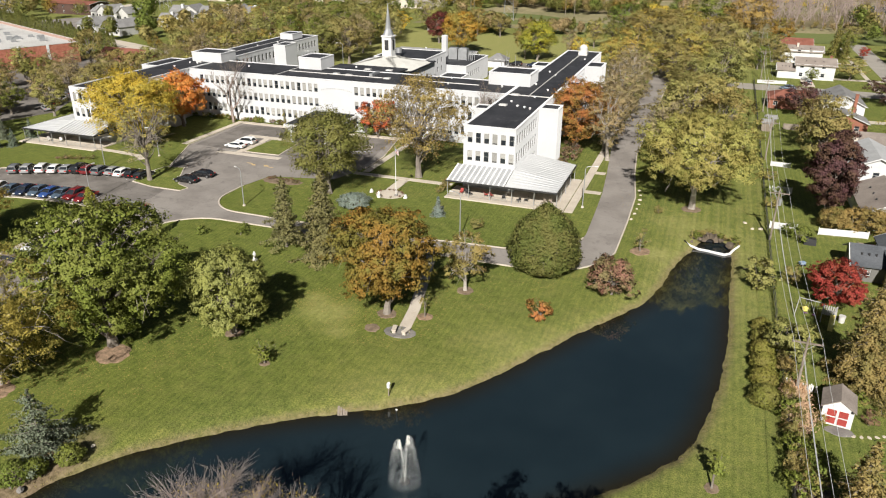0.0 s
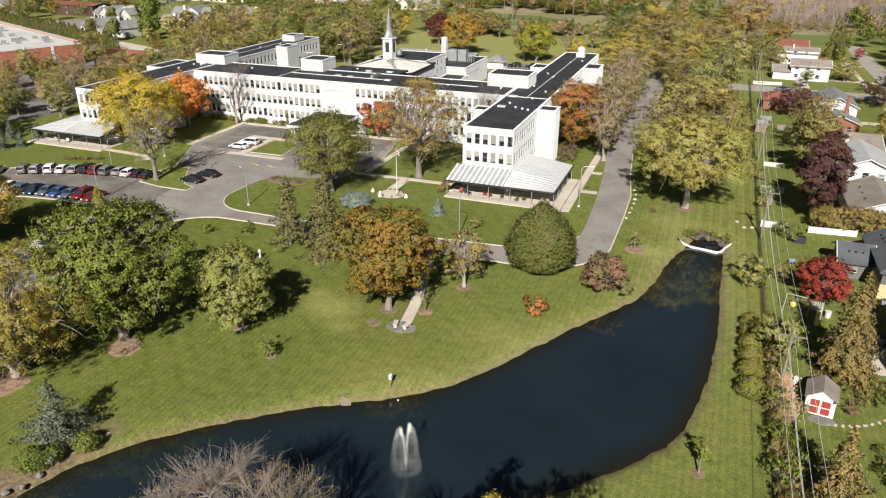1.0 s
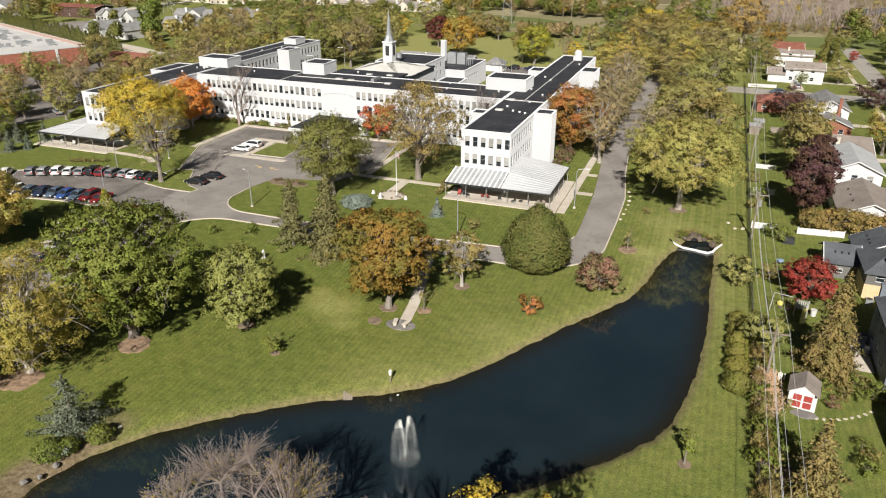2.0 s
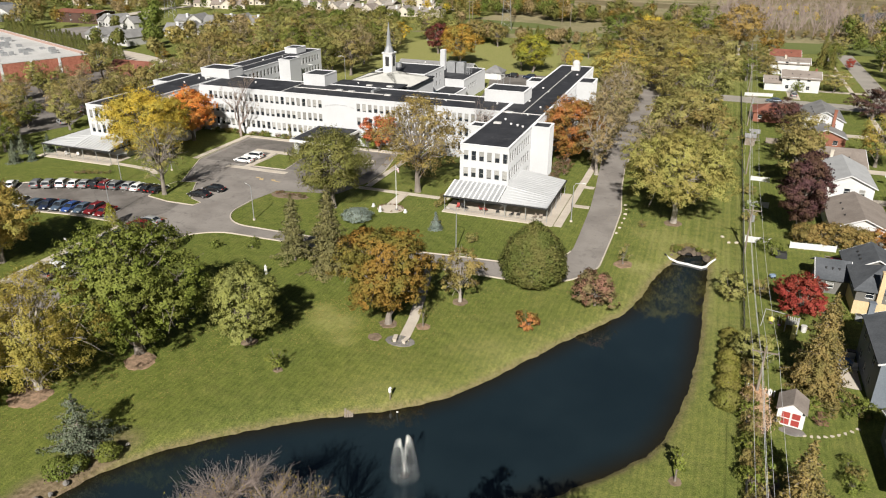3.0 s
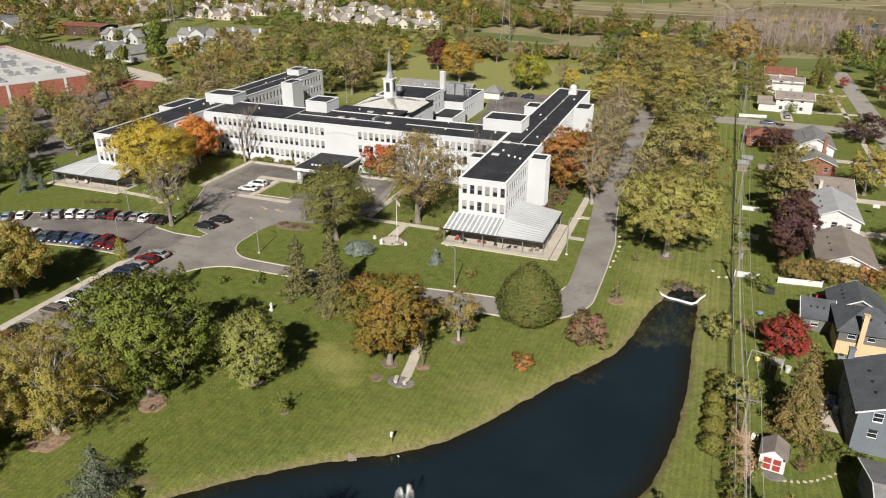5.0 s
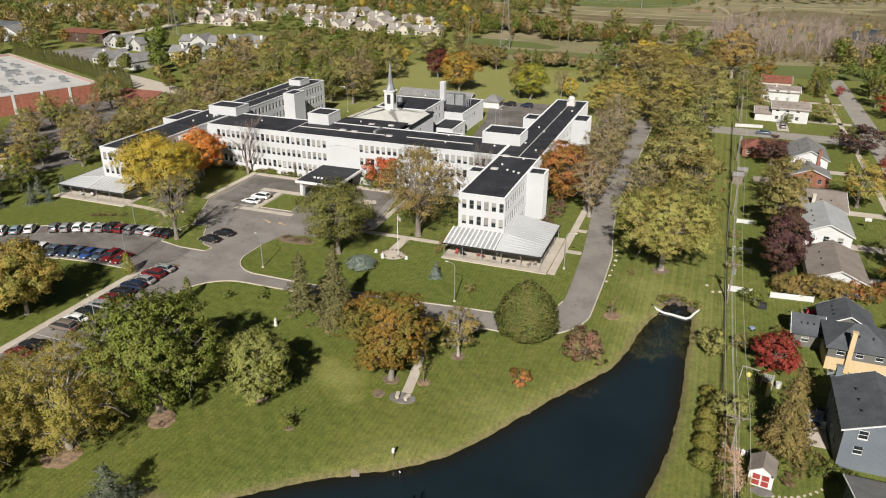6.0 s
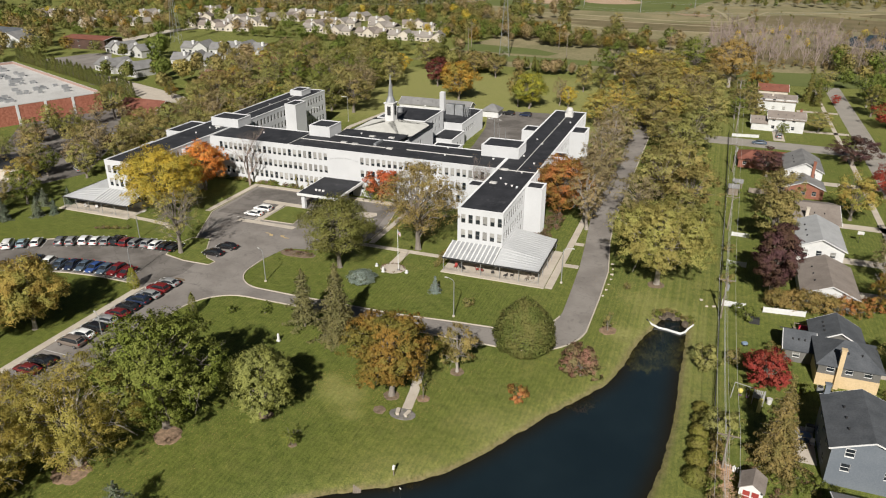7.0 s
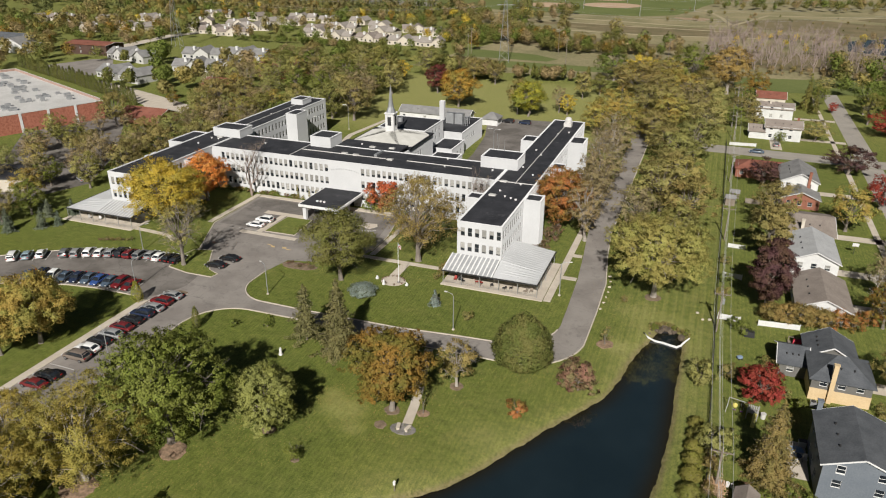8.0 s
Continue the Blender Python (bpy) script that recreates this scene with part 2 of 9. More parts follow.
LEAF = {
    "green": leafy("green leaves", (0.074, 0.104, 0.018), (0.165, 0.196, 0.040), (0.128, 0.148, 0.034), 0.3),
    "bronze": leafy("bronze gold leaves", (0.225, 0.165, 0.040), (0.355, 0.26, 0.072), (0.263, 0.250, 0.069), 0.3),
    "dark": leafy("dark green leaves", (0.078, 0.094, 0.022), (0.155, 0.162, 0.042), (0.155, 0.145, 0.042), 0.4),
    "olive": leafy("olive leaves", (0.150, 0.140, 0.048), (0.245, 0.215, 0.078), (0.205, 0.165, 0.062), 0.2),
    "silver": leafy("grey green leaves", (0.165, 0.168, 0.058), (0.280, 0.272, 0.100), (0.215, 0.208, 0.064), 0.35),
    "yellowgreen": leafy("yellow green leaves", (0.195, 0.185, 0.060), (0.320, 0.290, 0.104), (0.265, 0.225, 0.080), 0.25),
    "gold": leafy("golden leaves", (0.43, 0.29, 0.032), (0.60, 0.43, 0.065), (0.36, 0.29, 0.055), 0.3),
    "rust": leafy("rust and green leaves", (0.175, 0.108, 0.024), (0.270, 0.160, 0.038), (0.135, 0.122, 0.028), 0.22),
    "orange": leafy("orange leaves", (0.454, 0.146, 0.032), (0.605, 0.243, 0.059), (0.389, 0.194, 0.054), 0.35),
    "deep": leafy("deep orange leaves", (0.225, 0.092, 0.032), (0.350, 0.150, 0.055), (0.194, 0.140, 0.038), 0.35),
    "red": leafy("crimson leaves", (0.185, 0.024, 0.022), (0.330, 0.056, 0.042), (0.235, 0.050, 0.032), 0.5),
    "amber": leafy("amber leaves", (0.30, 0.165, 0.026), (0.44, 0.255, 0.048), (0.24, 0.20, 0.05), 0.25),
    "citron": leafy("citron leaves", (0.23, 0.215, 0.020), (0.36, 0.325, 0.045), (0.18, 0.20, 0.04), 0.25),
    "maple": leafy("yellowing maple leaves", (0.215, 0.205, 0.055), (0.340, 0.315, 0.098), (0.285, 0.240, 0.075), 0.25),
    "wine": leafy("wine red leaves", (0.085, 0.020, 0.020), (0.160, 0.040, 0.034), (0.11, 0.04, 0.03), 0.3),
    "ash": leafy("olive and rust leaves", (0.20, 0.150, 0.050), (0.33, 0.245, 0.085), (0.235, 0.165, 0.055), 0.25),
    "scarlet": leafy("scarlet leaves", (0.36, 0.075, 0.035), (0.52, 0.14, 0.060), (0.30, 0.12, 0.045), 0.35),
    "moss": leafy("olive green leaves", (0.098, 0.108, 0.028), (0.190, 0.190, 0.052), (0.150, 0.142, 0.042), 0.3),
    "purple": leafy("purple leaves", (0.048, 0.024, 0.029), (0.100, 0.050, 0.053), (0.083, 0.050, 0.035), 0.4),
    "brown": leafy("brown leaves", (0.200, 0.158, 0.088), (0.300, 0.240, 0.140), (0.215, 0.180, 0.090), 0.25),
    "mauve": leafy("dusky red leaves", (0.135, 0.070, 0.052), (0.230, 0.128, 0.095), (0.140, 0.120, 0.058), 0.6),
    "spruce": leafy("spruce needles", (0.115, 0.110, 0.042), (0.205, 0.185, 0.080), (0.125, 0.120, 0.050), 0.5, 0.15),
    "larch": leafy("bronze needles", (0.190, 0.140, 0.050), (0.320, 0.235, 0.090), (0.175, 0.145, 0.050), 0.5, 0.2),
    "blue": leafy("blue needles", (0.078, 0.098, 0.068), (0.140, 0.166, 0.122), None, 0.5, 0.1),
    "paleblue": leafy("pale blue needles", (0.125, 0.160, 0.145), (0.235, 0.285, 0.265), None, 0.5, 0.1),
    "golden": leafy("golden ash leaves", (0.36, 0.255, 0.030), (0.50, 0.370, 0.060), (0.30, 0.255, 0.050), 0.3),
    "silvery": leafy("silver maple leaves", (0.160, 0.172, 0.052), (0.285, 0.280, 0.092), (0.215, 0.215, 0.058), 0.35),
    "pear": leafy("pear leaves", (0.060, 0.076, 0.018), (0.122, 0.132, 0.036), (0.120, 0.115, 0.036), 0.4, 0.1),
    "locust": leafy("locust leaves", (0.215, 0.200, 0.050), (0.330, 0.290, 0.080), (0.300, 0.245, 0.060), 0.25, 0.3),
    "column": leafy("column needles", (0.080, 0.088, 0.024), (0.145, 0.150, 0.044), None, 0.5, 0.1),
    "box": leafy("clipped leaves", (0.105, 0.115, 0.024), (0.195, 0.190, 0.046), (0.150, 0.142, 0.040), 0.8, 0.12),
    "reed": leafy("dry reeds", (0.330, 0.225, 0.145), (0.450, 0.320, 0.220), None, 0.8, 0.3),
}


# ---- shapes ----
class Shape:
    """Collects corners and faces of one mesh."""

    def __init__(self):
        self.v, self.f = [], []

    def face(self, *pts):
        n = len(self.v)
        self.v += [tuple(p) for p in pts]
        self.f.append(tuple(range(n, n + len(pts))))

    def box(self, x0, y0, z0, x1, y1, z1):
        n = len(self.v)
        self.v += [(x, y, z) for z in (z0, z1) for x, y in ((x0, y0), (x1, y0), (x1, y1), (x0, y1))]
        self.f += [(n + 3, n + 2, n + 1, n), (n + 4, n + 5, n + 6, n + 7)]
        self.f += [(n + i, n + (i + 1) % 4, n + 4 + (i + 1) % 4, n + 4 + i) for i in range(4)]
        return self

    def loft(self, rings, close=True):
        """Rings of equally many points, joined one to the next."""
        n, k = len(self.v), len(rings[0])
        for ring in rings:
            self.v += [tuple(p) for p in ring]
        for j in range(len(rings) - 1):
            a = n + j * k
            self.f += [(a + i, a + (i + 1) % k, a + k + (i + 1) % k, a + k + i) for i in range(k)]
        if close:
            self.f.append(tuple(range(n + k - 1, n - 1, -1)))
            self.f.append(tuple(range(n + (len(rings) - 1) * k, n + len(rings) * k)))
        return self

    def tube(self, points, radii, sides=6):
        rings = []
        pts = [Vector([float(c) for c in p]) for p in points]
        for i, p in enumerate(pts):
            way = (pts[min(i + 1, len(pts) - 1)] - pts[max(i - 1, 0)]).normalized()
            a = way.orthogonal().normalized() if abs(way.z) < 0.9 else Vector((1, 0, 0)).cross(way).normalized()
            b = way.cross(a)
            r = float(radii[i])
            rings.append([p + r * (math.cos(2 * math.pi * j / sides) * a + math.sin(2 * math.pi * j / sides) * b) for j in range(sides)])
        return self.loft(rings)

    def pole(self, x, y, z0, z1, r0, r1=None, sides=8):
        return self.tube([(x, y, z0), (x, y, z1)], [r0, r0 if r1 is None else r1], sides)

    def sheet(self, outline, z):
        """A flat face with the given outline in plan."""
        self.face(*[(x, y, z) for x, y in outline])
        return self

    def mesh(self, name, material, smooth=False):
        me = bpy.data.meshes.new(name)
        me.from_pydata(self.v, [], self.f)
        me.materials.append(material)
        if smooth:
            me.polygons.foreach_set("use_smooth", [True] * len(me.polygons))
        me.update()
        return me

    def make(self, name, material, parent=None, label="", smooth=False):
        return hang(name, self.mesh(name, material, smooth), parent, label)


def hang(name, me, parent=None, label="", at=None):
    ob = new(name, me)
    ob.parent = parent
    if at is not None:
        ob.matrix_basis = at
    if label:
        ob["label"] = label
    return ob


def thing(name, label, category, group="", at=None, kind=""):
    ob = new(name)
    if at is not None:
        ob.matrix_basis = at
    return tagged(ob, label, category, group, kind)


def inside_and_far(x, y, outline):
    """Signed distance to an outline in plan, below zero inside."""
    d = np.full(x.shape, 1e9)
    inside = np.zeros(x.shape, bool)
    for (ax, ay), (bx, by) in zip(outline, outline[1:] + outline[:1]):
        ex, ey = bx - ax, by - ay
        s = np.clip(((x - ax) * ex + (y - ay) * ey) / (ex * ex + ey * ey), 0, 1)
        d = np.minimum(d, np.hypot(x - ax - s * ex, y - ay - s * ey))
        cross = (ay > y) != (by > y)
        inside ^= cross & (x < ex * (y - ay) / (ey if ey else 1e-9) + ax)
    return np.where(inside, -d, d)


def rounded(outline, times=2):
    """Cuts the corners of an outline so that it flows."""
    for _ in range(times):
        outline = [(a[0] * w + b[0] * (1 - w), a[1] * w + b[1] * (1 - w)) for a, b in zip(outline, outline[1:] + outline[:1]) for w in (0.75, 0.25)]
    return outline


# ---- ground and water ----
POND = rounded([(-51.6, 29.5), (-50.8, 32.0), (-48.7, 36.9), (-46.4, 40.0), (-41.0, 45.3), (-36.4, 49.0), (-31.6, 52.3), (-25.8, 55.7), (-21.4, 59.5), (-17.4, 65.5), (-13.9, 71.9), (-10.4, 78.0),
                (-6.7, 83.6), (-3.8, 88.9), (-2.2, 95.2), (-1.4, 101.8), (0.5, 107.4), (2.0, 113.2), (4.6, 114.2), (6.4, 112.0), (6.2, 107.0), (6.15, 101), (6.1, 94), (6.0, 83.4), (5.75, 76.2),
                (4.8, 68.8), (4.0, 63.8), (2.2, 58.4), (-0.2, 55.1), (-2.5, 52.5), (-6.5, 48.1), (-12, 43.4), (-22, 35), (-34, 26), (-46, 21)], 2)
WATER_LEVEL = -0.6


def axis(lo, hi, step, far_lo, far_hi):
    """Even steps in the middle, growing ones outside."""
    mid = list(np.arange(lo, hi + 0.01, step))
    below, above, s = [], [], step
    p, q = lo, hi
    while p > far_lo or q < far_hi:
        s = min(s * 1.28, 7.0) if min(abs(p), abs(q)) < 420 else s * 1.28
        p, q = max(p - s, far_lo), min(q + s, far_hi)
        below += [p] if not below or p < below[-1] else []
        above += [q] if not above or q > above[-1] else []
    return np.array(below[::-1] + mid + above)


def build_ground():
    xs, ys = axis(-62, 16, 0.6, -3000, 3000), axis(14, 118, 0.6, -2500, 4500)
    x, y = np.meshgrid(xs, ys)
    d = inside_and_far(x, y, POND)
    wob = 0.5 * np.sin(x * 0.9 + 2 * np.sin(y * 0.35)) + 0.35 * np.sin(y * 1.7 + x * 0.6)
    e = d + 0.16 * wob + 0.12 * np.sin(x * 3.1 + 1.7 * np.sin(y * 2.3)) * np.sin(y * 2.7)
    z = np.where(e > 2.6, 0.0, np.where(e < -3, -1.8, np.interp(e, [-3, -0.2, 0.25, 0.9, 2.6], [-1.8, -0.85, -0.5, -0.2, 0.0])))
    bank = np.clip(1 - np.abs(e - 0.25) / 1.0, 0, 1) ** 1.2 * 0.7
    bare_bank = np.exp(-(((x + 51.2) / 2.6) ** 2) - ((y - 35.5) / 5.5) ** 2) + 0.8 * np.exp(-(((x + 53.0) / 2.4) ** 2) - ((y - 29.0) / 4.0) ** 2)
    bank = np.maximum(bank, np.clip(bare_bank * 1.5 + 0.25 * wob - 0.15, 0, 0.95))
    nx, ny = len(xs), len(ys)
    verts = np.stack([x, y, z], -1).reshape(-1, 3)
    i = (np.arange(ny - 1)[:, None] * nx + np.arange(nx - 1)).ravel()
    me = bpy.data.meshes.new("ground")
    me.from_pydata(verts.tolist(), [], np.stack([i, i + 1, i + nx + 1, i + nx], 1).tolist())
    me.attributes.new("bank", "FLOAT", "POINT").data.foreach_set("value", bank.ravel().astype(np.float32))
    edge = np.clip(1 - np.maximum(d, 0) / 7, 0, 1) * np.clip((x + 42) / 16, 0.1, 1) * 0.34
    strip_east = np.clip((x + 9) / 8, 0, 1) * np.clip((14 - x) / 3, 0, 1) * np.clip((y - 80) / 20, 0, 1) * (0.22 + 0.16 * np.sin(x * 3.6))
    rear = np.clip((y - 215) / 20, 0, 1) * np.clip((335 - y) / 10, 0, 1) * np.clip((x + 150) / 10, 0, 1) * np.clip((-20 - x) / 10, 0, 1) * (0.72 + 0.16 * np.sin(x * 0.55 + y * 0.5))
    bare = sum(k * np.exp(-(((x - a) / r) ** 2 + ((y - b) / (0.8 * r)) ** 2)) for a, b, r, k in
               ((-41.6, 70.4, 3.2, 1.3), (-38.0, 66.5, 2.0, 0.7), (-45.0, 73.5, 1.8, 0.8), (-20.0, 72.0, 6.0, 0.35), (-5.0, 104.0, 2.6, 0.7), (-3.0, 118.0, 5.0, 0.4), (-30.0, 60.0, 6.0, 0.3), (-14.0, 98.0, 4.0, 0.4)))
    me.attributes.new("dry", "FLOAT", "POINT").data.foreach_set("value", np.clip(edge + strip_east + rear + bare + 0.3 * np.clip((y - 230) / 60, 0, 1), 0, 0.95).ravel().astype(np.float32))
    lush = np.clip((-14 - x) / 24, 0, 1) * np.clip(d / 7, 0.25, 1) * np.clip((130 - y) / 30, 0, 1) * (0.85 + 0.15 * np.sin(x * 0.21 + y * 0.13))
    me.attributes.new("lush", "FLOAT", "POINT").data.foreach_set("value", np.clip(lush, 0, 1).ravel().astype(np.float32))
    me.polygons.foreach_set("use_smooth", [True] * len(me.polygons))
    me.materials.append(GRASS)
    tagged(new("ground", me), "mown autumn lawn sloping down to the pond", "ground", kind="structure")


def water_material():
    """Murky water: brown over the shallows, grey-green over the deep, with a mirror on top."""
    m, nt, bsdf = nodes_of("pond water")
    at = place_of(nt)
    deep = mixer(nt, ramp(nt, noise_of(nt, 0.08, 3, at), 0.35, 0.65), (0.0095, 0.0175, 0.0225), (0.0125, 0.0220, 0.0275))
    shallow = nt.nodes.new("ShaderNodeAttribute")
    shallow.attribute_name = "shallow"
    nt.links.new(mixer(nt, shallow.outputs["Fac"], deep, (0.015, 0.0125, 0.006)), bsdf.inputs["Base Color"])
    bsdf.inputs["Roughness"].default_value, bsdf.inputs["IOR"].default_value = 0.025, 1.58
    bumped(nt, bsdf, noise_of(nt, 1.6, 4, at), 0.10, 0.03)
    return m


def build_water():
    xs, ys = np.arange(-75, 14.5, 1.0), np.arange(12, 116.5, 1.0)
    x, y = np.meshgrid(xs, ys)
    d = inside_and_far(x, y, POND)
    nx, ny = len(xs), len(ys)
    i = (np.arange(ny - 1)[:, None] * nx + np.arange(nx - 1)).ravel()
    me = bpy.data.meshes.new("water")
    me.from_pydata(np.stack([x, y, np.full(x.shape, WATER_LEVEL)], -1).reshape(-1, 3).tolist(), [], np.stack([i, i + 1, i + nx + 1, i + nx], 1).tolist())
    me.attributes.new("shallow", "FLOAT", "POINT").data.foreach_set("value", (np.clip(1 + d / 3.2, 0, 1) ** 1.5).ravel().astype(np.float32))
    me.materials.append(water_material())
    return tagged(new("water", me), "still murky blue-grey pond between mown banks", "pond", kind="structure")


build_ground()
pond = build_water()


def flat(name, outline, z, material, label, category="road"):
    bm = bmesh.new()
    bm.faces.new([bm.verts.new((x, y, z)) for x, y in outline])
    bm.normal_update()
    bmesh.ops.triangulate(bm, faces=bm.faces[:], ngon_method="EAR_CLIP")
    bmesh.ops.recalc_face_normals(bm, faces=bm.faces[:])
    if bm.faces[:][0].normal.z < 0:
        bmesh.ops.reverse_faces(bm, faces=bm.faces[:])
    me = bpy.data.meshes.new(name)
    bm.to_mesh(me)
    bm.free()
    me.materials.append(material)
    return tagged(new(name, me), label, category, kind="structure")


def strip(path, width, z0, z1, closed=False):
    """A band of even width along a path in plan."""
    s = Shape()
    pts = [Vector((*p, 0)) for p in path]
    n = len(pts)
    rings = []
    for i, p in enumerate(pts):
        a = pts[(i - 1) % n] if closed or i else p
        b = pts[(i + 1) % n] if closed or i < n - 1 else p
        way = (b - a).normalized()
        side = Vector((-way.y, way.x, 0)) * width / 2
        rings.append([(*(p + side).xy, z0), (*(p + side).xy, z1), (*(p - side).xy, z1), (*(p - side).xy, z0)])
    if closed:
        rings.append(rings[0])
    return s.loft(rings, not closed)


def kerb(path, closed=False):
    tagged(strip(path, 0.22, -0.05, 0.15, closed).make("kerb", CONCRETE), "pale concrete kerb along the drive", "kerb", kind="structure")


def arc(cx, cy, r, a0, a1, n=8):
    return [(cx + r * math.cos(radians(a0 + (a1 - a0) * i / n)), cy + r * math.sin(radians(a0 + (a1 - a0) * i / n))) for i in range(n + 1)]


LOWER = [(-82.3, -60), (-82.3, 82)] + arc(-73.3, 83, 9, 176, 92, 8) + [(-63.7, 92.1), (-51.7, 91.5), (-32.5, 91.6), (-24, 91.7)] + arc(-22.0, 103.6, 12.0, -78, -8, 10) + [(-10.0, 115), (-10.2, 128), (-12, 142), (-13.2, 156), (-13.5, 300)]
UPPER = [(-19.5, 300), (-19.2, 160), (-17.2, 140), (-16.2, 128), (-15.7, 115)] + arc(-25.5, 107.6, 10, 0, -80, 8) + [(-32, 97.2), (-44, 96.0), (-65, 95.7)] + arc(-73.0, 103, 7.2, -95, -180, 8) + [(-80.1, 108)]
LOT_BACK = [(x, 108.3 - 0.0107 * (x + 103) ** 2) for x in range(-102, -153, -6)]
LOT_FRONT = [(x, 88.8 - 0.0095 * (x + 104) ** 2 if x < -104 else 88.8) for x in range(-150, -95, 6)]
COURT = [(-78.6, 114.5), (-66, 117.5), (-63.4, 126), (-63.4, 134.6), (-66, 147.6), (-108, 148), (-107.5, 127.5), (-100.8, 112.5)] + LOT_BACK + LOT_FRONT + [(-94.2, -60)]
flat("road", LOWER + UPPER + COURT, 0.03, ASPHALT, "grey asphalt drive and parking court", "road")
flat("parking_lot", [(x, y - 0.25) for x, y in LOT_BACK] + [(x, y + 0.25) for x, y in LOT_FRONT] + [(-93.8, 91.0), (-91.4, 96), (-92.2, 100.8), (-100.9, 102.0)], 0.036, ASPHALT_DARK, "darker patched asphalt of the car park", "car park")
flat("court_paving", [(-106.5, 128), (-64.5, 128), (-67, 146.9), (-107, 147.2)], 0.036, ASPHALT_DARK, "dark asphalt of the entrance court", "road")
kerb(LOWER)
kerb(UPPER[6:])
kerb([(-94.3, -60), (-94.3, 88.4)])
kerb(LOT_FRONT)
kerb(LOT_BACK)
kerb([(-63.3, 126), (-63.3, 134.6), (-65.9, 147.7), (-108.1, 148.1), (-107.7, 127.5), (-100.9, 112.6)])


def island(name, outline, label, material=GRASS):
    s = Shape()
    s.loft([[(x, y, -0.05) for x, y in outline], [(x, y, 0.13) for x, y in outline]])
    tagged(s.make(name, material), label, "lawn", kind="structure")
    kerb(outline + outline[:1])


island("tree_island", [(-101.0, 102.4), (-95.5, 101.2), (-89.2, 101.3), (-88.8, 103.0), (-91.8, 104.2), (-94.6, 108.0), (-97.5, 113.0), (-101.5, 112.0), (-102.3, 108)], "grass island with a kerb between car park and court")
island("court_island", [(-92.9, 127.2), (-84.6, 127.4), (-85.6, 137.4), (-92.6, 137.4)], "small grass island with a kerb in the entrance court")
island("turning_island", [(-73.6, 139.0), (-72.6, 140.4), (-69.0, 140.9), (-68.4, 139.6), (-69.6, 137.6)], "small paved island in the entrance court", CONCRETE)


def slabs(name, x0, y0, x1, y1, label, size=1.6):
    """A walk of separate concrete slabs."""
    walk_way = thing(name, label, "pavement", kind="structure")
    nx, ny = max(1, round(abs(x1 - x0) / size)), max(1, round(abs(y1 - y0) / size))
    dx, dy = (x1 - x0) / nx, (y1 - y0) / ny
    me = Shape().box(0.012, 0.012, -0.03, dx - 0.012, dy - 0.012, 0.06).mesh("slab", CONCRETE)
    for i in range(nx):
        for j in range(ny):
            hang("slab", me, walk_way, at=pose(x0 + i * dx, y0 + j * dy, random.uniform(-0.006, 0.006)))


slabs("pavement", -64.2, 121.9, -43.6, 123.4, "pale concrete walk across the front lawn")
slabs("pavement", -20.9, 116.0, -19.4, 160.0, "pale concrete walk beside the sun porch")
slabs("pavement", -19.4, 127.2, -16.4, 128.7, "short concrete walk to the drive", 1.5)
slabs("pavement", -19.4, 139.2, -17.4, 140.7, "short concrete walk to the drive", 1.5)
slabs("pavement", -54.2, 114.2, -52.2, 121.8, "concrete walk to the flagpole", 1.9)
slabs("pavement", -95.9, 48.0, -94.5, 88.2, "concrete walk behind the parked cars")
slabs("pavement", -109.9, 127.5, -108.4, 149.6, "concrete walk along the court")
slabs("pavement", -108.2, 148.3, -64.0, 149.7, "concrete walk before the main front")
slabs("pavement", -99.9, 137.7, -88.2, 139.6, "concrete walk along the court island")
slabs("pavement", -94.8, 126.4, -93.2, 137.6, "concrete walk beside the court island")
slabs("pavement", -98.6, 124.6, -83.0, 126.2, "concrete walk below the court island")
tagged(strip([(-125.5, 117.6), (-118, 117.2), (-112.4, 116.6), (-109.6, 114.6)], 1.4, -0.03, 0.05).make("footpath", CONCRETE), "narrow concrete path from the west porch", "path", kind="structure")
slabs("pavement", -63.0, 124.0, -61.6, 148.0, "concrete walk along the court")


def slanted_walk():
    path = [(-30.9, 70.4), (-31.6, 75), (-33.0, 81), (-34.4, 86.5), (-35.5, 91.2)]
    tagged(strip(path, 1.5, -0.03, 0.05).make("footpath", CONCRETE), "narrow concrete path from drive to stone circle", "path", kind="structure")


slanted_walk()


def car_row(bend, y0, x0, x):
    """A place on a curved row of stalls, and its heading."""
    return x, y0 - bend * (x - x0) ** 2 * (x < x0), math.degrees(math.atan(-2 * bend * (x - x0) * (x < x0)))


